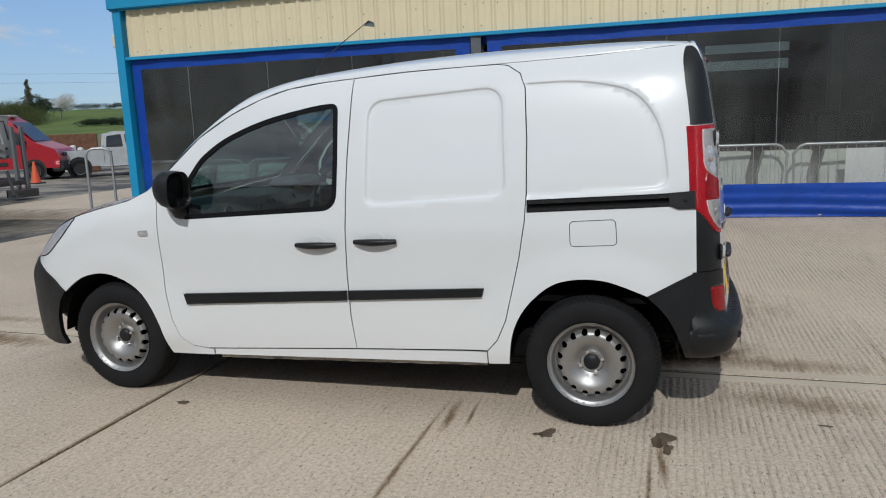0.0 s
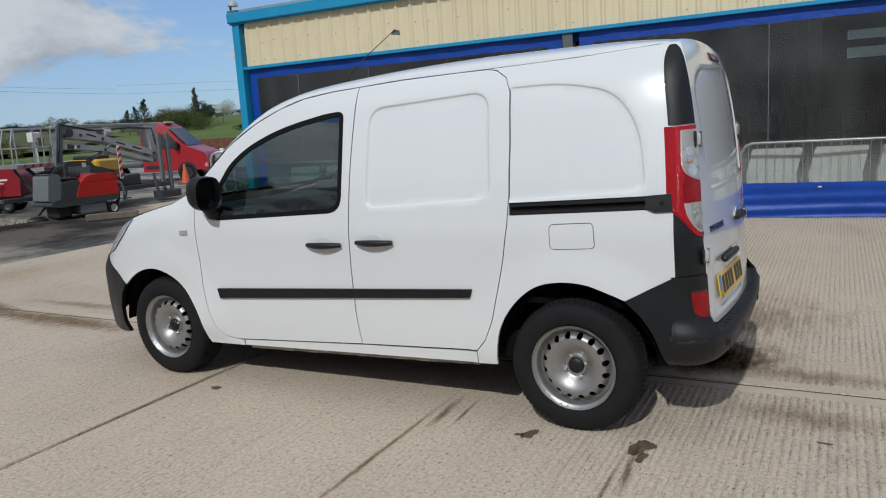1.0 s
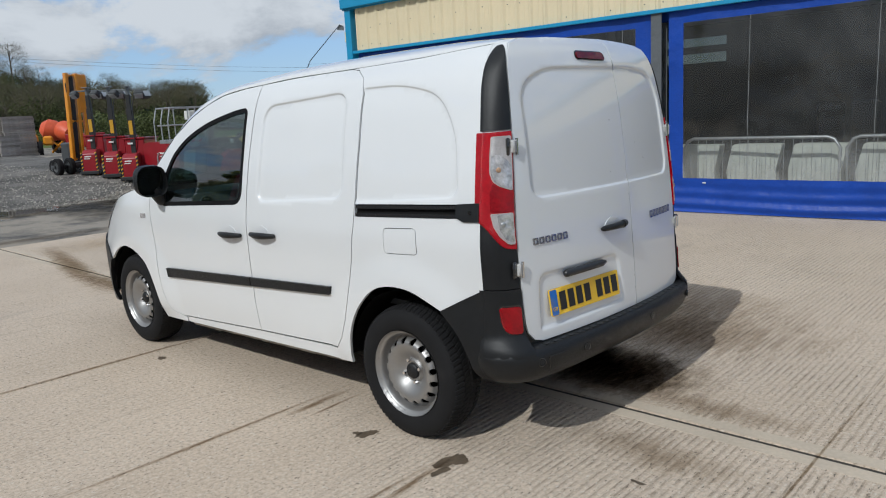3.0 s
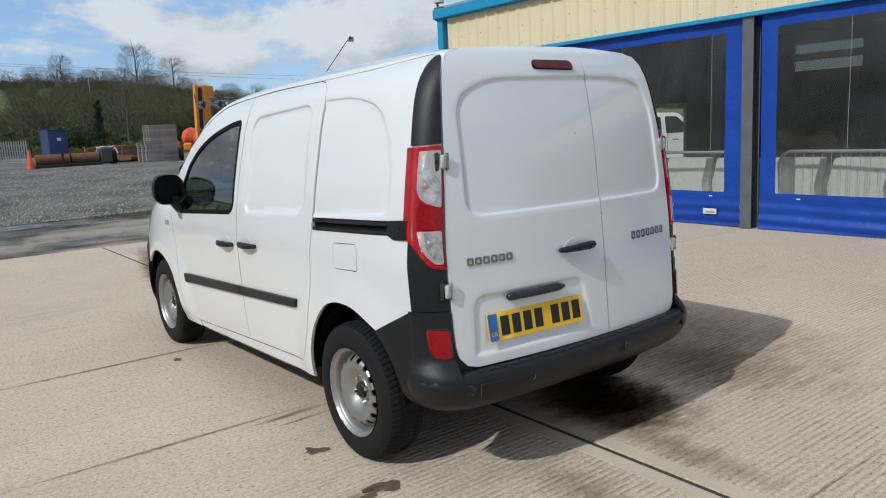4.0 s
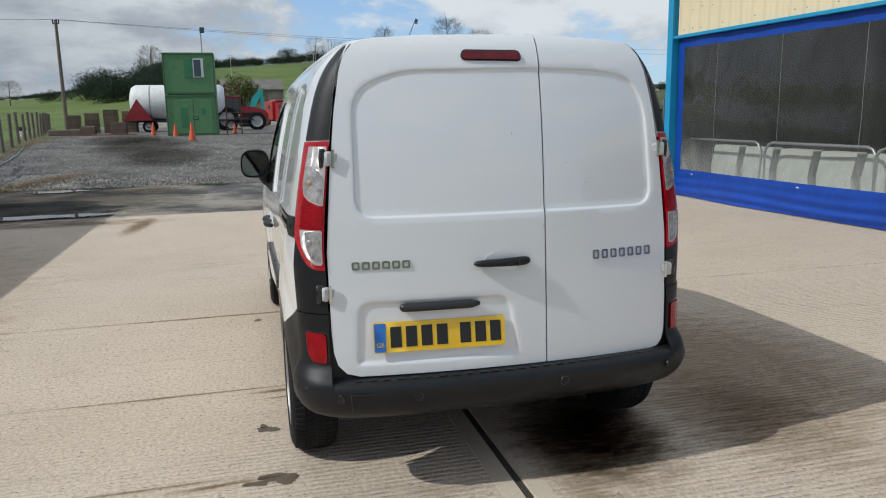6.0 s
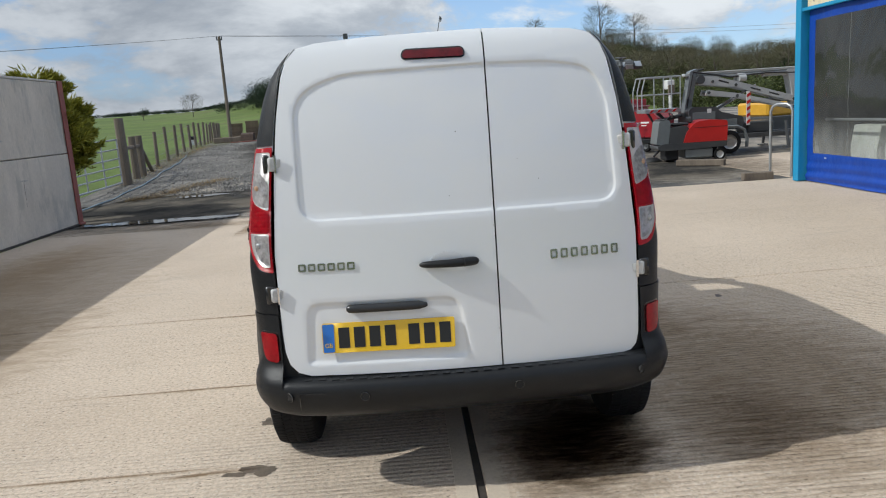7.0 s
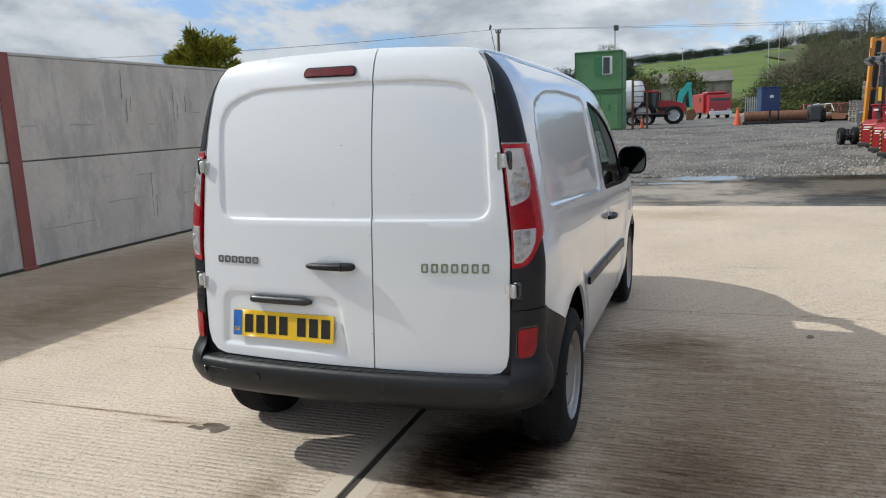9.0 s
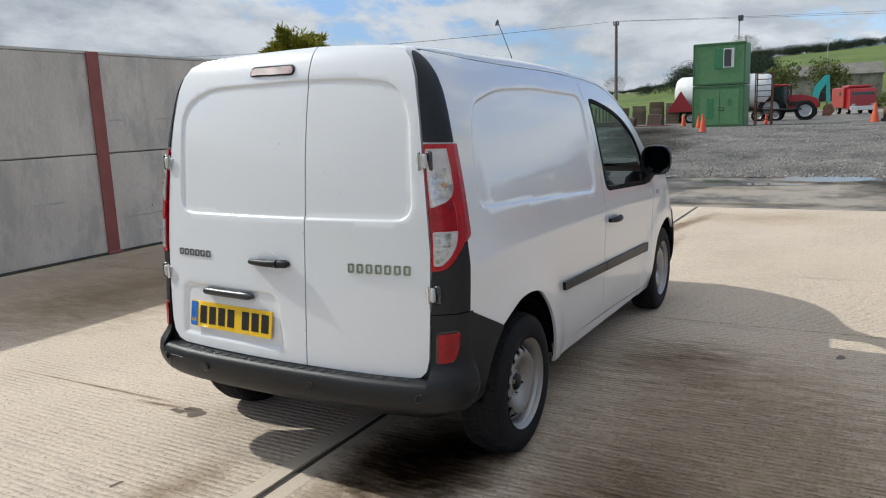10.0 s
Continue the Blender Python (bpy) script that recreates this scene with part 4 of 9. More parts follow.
def plastic_material():
    """Clear, slightly cloudy and rippled sheet plastic."""
    m = bpy.data.materials.new("clear_sheet_plastic")
    m.use_nodes = True
    n, l = m.node_tree.nodes, m.node_tree.links
    n.clear()
    out, mix, mix2 = n.new("ShaderNodeOutputMaterial"), n.new("ShaderNodeMixShader"), n.new("ShaderNodeMixShader")
    tr, gl, df = n.new("ShaderNodeBsdfTransparent"), n.new("ShaderNodeBsdfGlossy"), n.new("ShaderNodeBsdfDiffuse")
    tr.inputs[0].default_value = (0.80, 0.82, 0.82, 1)
    gl.inputs["Roughness"].default_value = 0.06
    df.inputs[0].default_value = (0.42, 0.43, 0.42, 1)
    co = n.new("ShaderNodeTexCoord")

    def noise_of(s, d, dist=0.0, scale=(1.0, 1.0, 0.45), rough=0.5):
        mp = n.new("ShaderNodeMapping")
        mp.inputs["Scale"].default_value = scale
        l.new(co.outputs["Object"], mp.inputs[0])
        t = n.new("ShaderNodeTexNoise")
        t.inputs["Scale"].default_value, t.inputs["Detail"].default_value, t.inputs["Distortion"].default_value, t.inputs["Roughness"].default_value = s, d, dist, rough
        l.new(mp.outputs[0], t.inputs["Vector"])
        return t.outputs["Fac"]

    def rng(v, a, c, lo, hi):
        r = n.new("ShaderNodeMapRange")
        for key, val in (("From Min", a), ("From Max", c), ("To Min", lo), ("To Max", hi)):
            r.inputs[key].default_value = val
        l.new(v, r.inputs["Value"])
        return r.outputs[0]

    def calc(op, a, c):
        x = n.new("ShaderNodeMath")
        x.operation = op
        for i, v in enumerate((a, c)):
            if isinstance(v, (int, float)):
                x.inputs[i].default_value = v
            else:
                l.new(v, x.inputs[i])
        return x.outputs[0]
    crease = noise_of(1.3, 2.0, 3.0, (1.0, 1.0, 0.35), 0.4)
    bp = n.new("ShaderNodeBump")
    bp.inputs["Distance"].default_value = 0.022
    l.new(calc("ADD", crease, calc("MULTIPLY", noise_of(4.5, 3.0, 1.5), 0.12)), bp.inputs["Height"])
    l.new(bp.outputs[0], gl.inputs["Normal"])
    sep = n.new("ShaderNodeSeparateXYZ")
    l.new(co.outputs["Object"], sep.inputs[0])
    dust = calc("MULTIPLY", rng(sep.outputs["Z"], 1.05, 0.55, 0.0, 1.0), rng(noise_of(3.0, 6.0, 1.0, (1.6, 1.0, 0.5)), 0.30, 0.70, 0.14, 0.48))
    cloudy = rng(noise_of(0.8, 3.0, 1.2, (1.0, 1.0, 0.6), 0.5), 0.35, 0.75, 0.028, 0.115)
    l.new(calc("ADD", dust, cloudy), mix2.inputs[0])
    l.new(tr.outputs[0], mix2.inputs[1])
    l.new(df.outputs[0], mix2.inputs[2])
    l.new(facing_gloss(n, l, 0.055, 4.0, bp.outputs[0]), mix.inputs[0])
    l.new(mix2.outputs[0], mix.inputs[1])
    l.new(gl.outputs[0], mix.inputs[2])
    l.new(mix.outputs[0], out.inputs[0])
    return m


PLASTIC = plastic_material()
SEAM = material("grey_weld_seam", (0.20, 0.21, 0.21), 0.5, var=0.1)
EYELET = material("pale_eyelet_plastic", (0.62, 0.63, 0.64), 0.5, var=0.1)


def build_tarp(u0, u1, seed, left_border, right_border, sag):
    """A roll-down curtain: blue vinyl border with a clear window, slightly billowed."""
    rnd = random.Random(seed)
    ph = [rnd.uniform(0, 6.28) for _ in range(6)]

    def bil(u, z):
        t = (z / 2.6)
        w = 0.018 * math.sin(u * 1.3 + ph[0]) * (1 - t) + 0.010 * math.sin(u * 3.1 + z * 1.2 + ph[1]) + 0.012 * (1 - t) * math.sin(z * 9 + u * 0.7 + ph[2])
        low = max(0.0, 1 - z / 0.5)
        w += low * (0.022 * math.sin(z * 42 + 0.8 * math.sin(u * 1.7 + ph[3])) + 0.03 * math.sin(u * 0.9 + ph[4]))
        fold = 0.006 * math.sin(u * 7.3 + 2.0 * math.sin(u * 1.1 + ph[4]) + z * 2.2) * (0.35 + 0.65 * t ** 3)
        return 0.045 - abs(0.02 * math.sin(u * 0.8 + ph[5])) * (1 - t) + w * 0.8 + fold

    def surface(us, zs):
        return Mesh().grid(lambda u, z: (u, bil(u, z), z), us, zs)
    tp = thing("tarpaulin", "blue vinyl tarpaulin curtain with a clear plastic window, rolled down", "tarpaulin", "shed curtains")
    low_z = 0.015 + sag
    for nm, a, c, z0, z1 in (("bottom_band", u0, u1, low_z, 0.465), ("top_band", u0, u1, 2.50, 2.66), ("side_band", u0, u0 + left_border, 0.465, 2.50), ("side_band", u1 - right_border, u1, 0.465, 2.50)):
        nu, nz = max(6, int((c - a) / 0.06)), max(6, int((z1 - z0) / 0.018)) if z1 < 1 else 24
        shed_part(nm, surface(list(np.linspace(a, c, nu)), list(np.linspace(z0, z1, nz))), TARP_BLUE, tp, "blue vinyl border", 80)
    win = shed_part("clear_window", surface(list(np.linspace(u0 + left_border, u1 - right_border, int((u1 - u0) / 0.12))), list(np.linspace(0.465, 2.50, 20))), PLASTIC, tp, "cloudy clear plastic window", 80)
    win.visible_shadow = False
    u = u0 + 1.05
    while u < u1 - 0.3:
        shed_part("weld_seam", Mesh().grid(lambda a, z: (a, bil(a, z) - 0.002, z), [u, u + 0.007], list(np.linspace(0.465, 2.5, 14))), SEAM, tp)
        u += 1.42
    for u in (u0 + 0.5, (u0 + u1) / 2 + 0.1, u1 - 0.42):
        shed_part("eyelet", Mesh().box((u, bil(u, 0.405) - 0.004, 0.405), (0.05, 0.006, 0.016), 0.003), EYELET, tp)
    return tp


curtains = [build_tarp(0.19, 5.93, 1, 0.16, 0.23, 0.0), build_tarp(6.18, 12.16, 2, 0.20, 0.22, -0.005), build_tarp(12.38, 18.5, 3, 0.2, 0.2, 0.0)]
shed_part("maker_label", Mesh().box((5.51, 0.008, 0.20), (0.20, 0.006, 0.075), 0.004), EYELET, curtains[0], "pale label without readable words")
shed_part("label_bar", Mesh().box((5.52, 0.003, 0.19), (0.13, 0.004, 0.02), 0.001), material("orange_label_ink", (0.6, 0.2, 0.05), 0.5), curtains[0])

# ---- the white van: rear axle over the origin, nose towards -x ----
van = thing("panel_van", "white compact panel van with black bumpers and steel wheels", "van")
BASE_W = curve_through([(0.0, 0.80), (0.22, 0.825), (0.45, 0.848), (0.65, 0.853), (0.80, 0.858), (0.93, 0.861), (1.03, 0.851), (1.2, 0.826), (1.4, 0.785), (1.56, 0.744), (1.66, 0.704), (1.74, 0.646), (1.775, 0.606), (1.80, 0.55), (1.82, 0.45)])
PLAN = curve_through([(-3.575, 0.0), (-3.56, 0.25), (-3.54, 0.42), (-3.50, 0.58), (-3.45, 0.68), (-3.38, 0.75), (-3.3, 0.795), (-3.2, 0.828), (-3.0, 0.853), (-2.7, 0.861), (-2.2, 0.862)])
SHIFT = curve_through([(0.0, 0.03), (0.3, 0.0), (0.62, 0.0), (0.8, 0.10), (1.0, 0.30), (1.2, 0.55), (1.45, 0.85), (1.7, 1.15)])
REAR_X = curve_through([(0.25, 0.66), (0.5, 0.652), (0.7, 0.64), (0.95, 0.622), (1.35, 0.587), (1.6, 0.547), (1.70, 0.522), (1.76, 0.498), (1.80, 0.470), (1.83, 0.43)])
SIDE_EDGE_X = curve_through([(0.2, 0.47), (0.765, 0.468), (1.09, 0.460), (1.416, 0.441), (1.616, 0.416), (1.70, 0.400), (1.784, 0.380), (1.80, 0.372)])
DOOR_EDGE_Y = curve_through([(0.2, 0.712), (0.7, 0.718), (1.0, 0.720), (1.298, 0.695), (1.52, 0.668), (1.673, 0.640), (1.74, 0.608), (1.78, 0.578), (1.80, 0.56)])


def half_width(x, z):
    x, z = np.asarray(x, float), np.asarray(z, float)
    w = BASE_W(z) + PLAN(x - SHIFT(z)) - 0.862
    w = w + 0.022 * np.exp(-((x + 2.62) / 0.36) ** 2) * smooth_step(0.55, 0.9, z) * (1 - smooth_step(1.0, 1.18, z))
    for ax in (0.0, -2.697):
        r = np.hypot(x - ax, z - 0.305)
        w = w + 0.020 * (1 - smooth_step(0.42, 0.60, r)) * smooth_step(0.2, 0.35, z)
    return w - 0.4 * np.maximum(x - 0.2, 0) ** 2


def on_side(sign, out=0.0):
    return lambda u, v, s: np.stack([u, sign * (half_width(u, v) + out - s), v], -1)


def rear_x(y, z):
    return REAR_X(z) - 0.11 * np.asarray(y, float) ** 2


def on_rear(out=0.0):
    return lambda u, v, s: np.stack([rear_x(u, v) + out - s, u + 0 * v, v + 0 * u], -1)


def on_corner(sign, out=0.0):
    """The corner between side and back: u from 0 (side) to 0.2 (back door)."""
    def fn(u, v, s):
        w = np.asarray(u, float) / 0.2
        xa, yb = SIDE_EDGE_X(v), DOOR_EDGE_Y(v)
        ya, xb = half_width(xa, v), rear_x(yb, v)
        xc, yc = xa + (xb - xa) * 0.72, yb + (ya - yb) * 0.86
        a, c, e = (1 - w) ** 2, 2 * w * (1 - w), w * w
        x, y = a * xa + c * xc + e * xb, a * ya + c * yc + e * yb
        o = out - s
        return np.stack([x + o * (0.3 + 0.6 * w), sign * (y + o * (0.95 - 0.6 * w)), v + 0 * w], -1)
    return fn


def shrink(poly, d):
    p = np.array(poly, float)
    area = np.sum(p[:, 0] * np.roll(p[:, 1], -1) - np.roll(p[:, 0], -1) * p[:, 1])
    e = np.roll(p, -1, 0) - p
    n = np.stack([-e[:, 1], e[:, 0]], 1) / np.maximum(np.hypot(*e.T), 1e-9)[:, None] * (1 if area > 0 else -1)
    m = n + np.roll(n, 1, 0)
    m /= np.maximum(np.hypot(*m.T), 0.3)[:, None]
    return [tuple(q) for q in p + m * d]


GAP_HALF = 0.0032
DOOR_FRONT = [(-2.368, 1.192), (-2.352, 1.062), (-2.347, 0.919), (-2.345, 0.788), (-2.338, 0.60), (-2.315, 0.44), (-2.277, 0.339), (-2.215, 0.287), (-2.125, 0.272)]
DOOR_TOP = [(-2.094, 1.437), (-1.899, 1.553), (-1.732, 1.625), (-1.57, 1.672), (-1.374, 1.697), (-1.204, 1.708)]
B_GAP = [(-1.203, 1.60), (-1.205, 1.50), (-1.213, 1.329), (-1.219, 1.13), (-1.223, 0.958), (-1.229, 0.721), (-1.225, 0.509), (-1.207, 0.322)]
SLIDE_REAR = [(-0.455, 1.737), (-0.404, 1.728), (-0.340, 1.686), (-0.311, 1.614), (-0.297, 1.38), (-0.295, 1.121), (-0.304, 0.99), (-0.331, 0.828), (-0.362, 0.688), (-0.401, 0.517), (-0.446, 0.413), (-0.50, 0.352)]


def flowing(pts, n=4):
    """A line made smooth through its points."""
    out = []
    for i in range(len(pts) - 1):
        p0, p1, p2, p3 = (Vector(pts[min(max(i + k, 0), len(pts) - 1)]) for k in (-1, 0, 1, 2))
        for j in range(n):
            t = j / n
            out.append(tuple(0.5 * (2 * p1 + (p2 - p0) * t + (2 * p0 - 5 * p1 + 4 * p2 - p3) * t * t + (3 * p1 - p0 - 3 * p2 + p3) * t ** 3)))
    return out + [tuple(pts[-1])]


REAR_ARCH = [(0.255, 0.655), (0.167, 0.69), (0.065, 0.722), (-0.05, 0.727), (-0.16, 0.703), (-0.25, 0.640), (-0.325, 0.55), (-0.372, 0.44), (-0.392, 0.290)]
REAR_ARCH = flowing(REAR_ARCH)
FRONT_ARCH = [(-2.358, 0.230), (-2.378, 0.277), (-2.425, 0.448), (-2.51, 0.590), (-2.63, 0.668), (-2.765, 0.694), (-2.918, 0.658), (-3.047, 0.575)]
FRONT_ARCH = flowing(FRONT_ARCH)
FENDER_TOP = [(-3.25, 0.86), (-3.15, 0.935), (-3.0, 1.0), (-2.8, 1.05), (-2.55, 1.105)]
WINDOW = rounded([(-2.185, 1.003), (-2.165, 1.215), (-2.084, 1.329), (-1.958, 1.42), (-1.782, 1.494), (-1.606, 1.542), (-1.40, 1.580), (-1.275, 1.590), (-1.266, 1.30), (-1.272, 1.050)], [0.02, 0.02, 0.05, 0.1, 0.1, 0.1, 0.05, 0.05, 0.1, 0.09])
SIDE_REAR = [(0.380, 1.778), (0.400, 1.70), (0.416, 1.616), (0.441, 1.416), (0.460, 1.089), (0.468, 0.765)]
SLIDE_FIELD = rounded([(-1.112, 1.075), (-1.108, 1.585), (-0.425, 1.628), (-0.398, 1.12)], [0.06, 0.09, 0.10, 0.07], 8)
QUARTER_FIELD = rounded([(-0.30, 1.105), (-0.316, 1.634), (-0.05, 1.638), (0.20, 1.58), (0.31, 1.42), (0.345, 1.15)], [0.004, 0.004, 0.14, 0.14, 0.12, 0.06], 8)
RIGHT_FIELD = rounded([(-1.085, 1.07), (-1.15, 1.60), (-0.5, 1.632), (-0.05, 1.622), (0.23, 1.56), (0.305, 1.42), (0.345, 1.155)], [0.06, 0.08, 0.1, 0.14, 0.14, 0.12, 0.06], 8)
FUEL = rounded([(-0.092, 0.878), (-0.095, 0.998), (0.116, 1.008), (0.124, 0.888)], 0.025)
SLOT = [(-0.294, 1.037), (-0.294, 1.097), (0.452, 1.126), (0.456, 1.066)]


def build_side(sign):
    inw = (0, -sign, 0)
    left = sign < 0
    at = on_side(sign)
    # dark shell behind the seams
    shell = DOOR_FRONT[:0] + [(-3.0, 0.98), (-2.4, 1.13), (-2.06, 1.44), (-1.58, 1.66), (-1.2, 1.70), (0.36, 1.74), (0.45, 1.1), (0.46, 0.78), (0.25, 0.68)] + REAR_ARCH[1:-1] + [(-0.42, 0.30), (-2.33, 0.25)] + FRONT_ARCH[1:-1] + [(-3.03, 0.62)]
    panel("body_shell", shell, [shrink(WINDOW, -0.03)], on_side(sign, -0.016), GAP, van, 0.09, depth=0.002, inward=inw)
    door_out = DOOR_FRONT + [(-1.207, 0.322)] + B_GAP[::-1][1:] + DOOR_TOP[::-1]
    door = panel("front_door", shrink(door_out, GAP_HALF), [WINDOW], at, PAINT, van, 0.026, inward=inw)
    frame_in = shrink(WINDOW, 0.026)
    panel("window_frame", shrink(WINDOW, 0.001), [frame_in], on_side(sign, 0.001), SEAL, door, 0.02, depth=0.012, inward=inw, label="black window surround")
    # the driver's window is wound down: only its top edge stands out of the door
    low_pane = [(-2.17, 0.98), (-1.29, 1.02), (-1.28, 1.075), (-2.16, 1.035)]
    pane = panel("window_pane", shrink(WINDOW, 0.020) if left else low_pane, [], on_side(sign, -0.006), WIN_GLASS, door, 0.06, depth=0.003, inward=inw, label="tinted side window glass")
    pane.visible_shadow = False
    if left:
        slide_out = [(-1.207, 0.322)] + B_GAP[::-1][1:] + [(-1.204, 1.708), (-0.928, 1.726), (-0.625, 1.735)] + SLIDE_REAR
        slide = panel("sliding_door", shrink(slide_out, GAP_HALF), [], at, PAINT, van, 0.024, [(SLIDE_FIELD, 0.011, 0.007)], inward=inw)
        quarter_out = [(-0.50, 0.352), (-0.446, 0.413)] + SLIDE_REAR[::-1][2:] + [(0.0, 1.752), (0.2, 1.766)] + SIDE_REAR + [(0.374, 0.717)] + REAR_ARCH + [(-0.5, 0.283)]
        q = panel("rear_quarter_panel", shrink(quarter_out, 0.0015), [FUEL, SLOT], at, PAINT, van, 0.024, [(QUARTER_FIELD, 0.009, 0.006)], inward=inw)
        panel("fuel_flap", shrink(FUEL, 0.0035), [], on_side(sign, 0.001), PAINT, q, 0.03, depth=0.008, inward=inw)
        panel("door_rail", shrink(SLOT, -0.004), [], on_side(sign, -0.022), GLOSS_BLACK, q, 0.03, depth=0.004, inward=inw, label="black sliding door rail")
        m = Mesh()
        for a, c, o in ((0.004, 0.018, 0.004), (0.040, 0.056, 0.004)):
            xs = np.linspace(-0.285, 0.35, 12)
            lo = [(x, 1.037 + 0.039 * (x + 0.294) + a) for x in xs]
            hi = [(x, 1.037 + 0.039 * (x + 0.294) + c) for x in xs]
            for o2 in (o, -0.02):
                pts = [tuple(p) for p in on_side(sign, o2)(np.array([p[0] for p in lo + hi]), np.array([p[1] for p in lo + hi]), 0)]
                n = len(xs)
                m.add(pts, [(i, i + 1, n + i + 1, n + i) for i in range(n - 1)])
        part("rail_lip", m, GLOSS_BLACK, q)
        end = panel("rail_end_cap", rounded([(0.345, 1.068), (0.345, 1.123), (0.455, 1.130), (0.458, 1.052), (0.385, 1.05)], 0.006), [], on_side(sign, 0.008), BLACK_TRIM, q, 0.03, depth=0.02, inward=inw)
        p = on_side(sign, 0.009)(np.array([0.415]), np.array([1.09]), 0)[0]
        part("screw", Mesh().tube([p, p + np.array((0, 0.003 * sign, 0))], 0.009, 12), GLOSS_BLACK, end)
    else:
        q_out = [(-1.207, 0.322)] + B_GAP[::-1][1:] + [(-1.204, 1.708), (-0.928, 1.726), (-0.625, 1.735), (-0.455, 1.7375), (0.0, 1.752), (0.2, 1.766)] + SIDE_REAR + [(0.374, 0.717)] + REAR_ARCH + [(-0.5, 0.283), (-0.52, 0.345)]
        q = panel("rear_quarter_panel", shrink(q_out, 0.0025), [], at, PAINT, van, 0.024, [(RIGHT_FIELD, 0.010, 0.007)], inward=inw)
    fender = [(-2.125, 0.272), (-2.085, 0.268), (-2.085, 0.234)] + FRONT_ARCH + [(-3.13, 0.632), (-3.22, 0.685), (-3.31, 0.735), (-3.36, 0.78), (-3.31, 0.82)] + FENDER_TOP + [(-2.42, 1.16)] + DOOR_FRONT[:-1]
    fen = panel("front_wing", shrink(fender, 0.002), [], at, PAINT, van, 0.026, inward=inw)
    lamp = rounded([(-2.96, 1.006), (-3.12, 0.945), (-3.27, 0.835), (-3.32, 0.765), (-3.20, 0.785), (-3.06, 0.90)], [0.01, 0.03, 0.03, 0.02, 0.05, 0.03])
    hl = panel("headlamp", lamp, [], on_side(sign, 0.006), CLEAR_LENS, van, 0.02, depth=0.012, inward=inw, label="clear glass headlamp")
    panel("lamp_bezel", shrink(lamp, -0.006), [], on_side(sign, 0.001), GLOSS_BLACK, hl, 0.03, depth=0.004, inward=inw)
    sill = [(-2.08, 0.270), (-1.207, 0.316), (-0.505, 0.344), (-0.505, 0.283), (-2.08, 0.236)]
    panel("sill", shrink(sill, 0.001), [], on_side(sign, -0.004), PAINT, van, 0.05, inward=inw)
    flange = ragged([(-2.06, 0.240), (-0.51, 0.286), (-0.51, 0.262), (-2.06, 0.213)], 0.0025, 0.03, 7)
    panel("sill_flange", flange, [], on_side(sign, -0.026), SILL_DIRT, van, 0.05, depth=0.004, inward=inw, label="road-dirtied sill flange")
    ind = rounded([(-2.47, 0.914), (-2.47, 0.944), (-2.41, 0.946), (-2.41, 0.916)], 0.008)
    panel("side_indicator", ind, [], on_side(sign, 0.006), CLEAR_LENS, fen, 0.02, depth=0.008, inward=inw, label="clear side repeater lamp")
    # rub strips: one on each door
    def top_of(x):
        return 0.590 + (x + 2.217) * 0.0470

    def low_of(x):
        return 0.532 + (x + 2.203) * 0.0566
    for a, c in ((-2.22, -1.236), (-1.226, -0.508)):
        xs = np.linspace(a, c, 14)
        e0, e1 = (0.016, 0) if a < -2 else (0, 0.012)
        out = [(a + e0, low_of(a))] + [(x, low_of(x)) for x in xs[1:-1]] + [(c - e1, low_of(c)), (c, top_of(c))] + [(x, top_of(x)) for x in xs[::-1][1:-1]] + [(a, top_of(a))]
        owner = door if a < -2 else (slide if left else q)
        panel("rub_strip", out, [], on_side(sign, 0.016), BLACK_TRIM, owner, 0.012, [(shrink(out, -0.002), -0.0001, 0.004)], depth=0.018, inward=inw, label="black plastic rub strip")
    # handles
    grips = [(-1.388, 0.875)] + ([(-1.058, 0.895)] if left else [])
    for k, (hx, hz) in enumerate(grips):
        owner = door if k == 0 else slide
        n = 12
        prof, rad = [], []
        for i in range(n):
            t = i / (n - 1)
            x = hx - 0.112 + 0.224 * t
            z = hz + 0.004 * (t - 0.5)
            prof.append(np.array([x, sign * (half_width(x, z) + 0.012 + 0.024 * math.sin(math.pi * t)), z]))
            rad.append(0.011 + 0.007 * math.sin(math.pi * (t * 0.9 + 0.05)))
        m = Mesh().tube(prof, rad, 12)
        part("door_handle", m, BLACK_TRIM, owner, "black door handle", 60)
        cx = hx + (-0.005 if k == 0 else -0.01)
        cup = [(cx + 0.058 * math.cos(2 * math.pi * i / 28), hz + 0.004 + 0.044 * math.sin(2 * math.pi * i / 28)) for i in range(28)]
        panel("handle_cup", cup, [], lambda u, v, s, cx=cx, hz=hz: np.stack([u, sign * (half_width(u, v) + 0.0016 + 0.0035 * np.sin(np.clip((v - hz) / 0.044, -1, 1) * 1.57)), v], -1), PAINT, owner, 0.012, depth=0.004, inward=inw)
    # inner wheel arches
    for ax, ay0 in ((0.0, 0.55), (-2.697, 0.50)):
        m = Mesh()
        arc = [(ax + 0.40 * math.cos(math.radians(a)), 0.305 + 0.40 * math.sin(math.radians(a))) for a in range(8, 180, 8)]
        vs = [(x, sign * (0.835 if k else ay0), z) for x, z in arc for k in (0, 1)]
        m.add(vs, [(2 * i, 2 * i + 1, 2 * i + 3, 2 * i + 2) for i in range(len(arc) - 1)])
        m.add([(x, sign * ay0, z) for x, z in arc], [tuple(range(len(arc)))])
        part("wheel_arch_liner", m, DARK, van)


for side_sign in (-1, 1):
    build_side(side_sign)

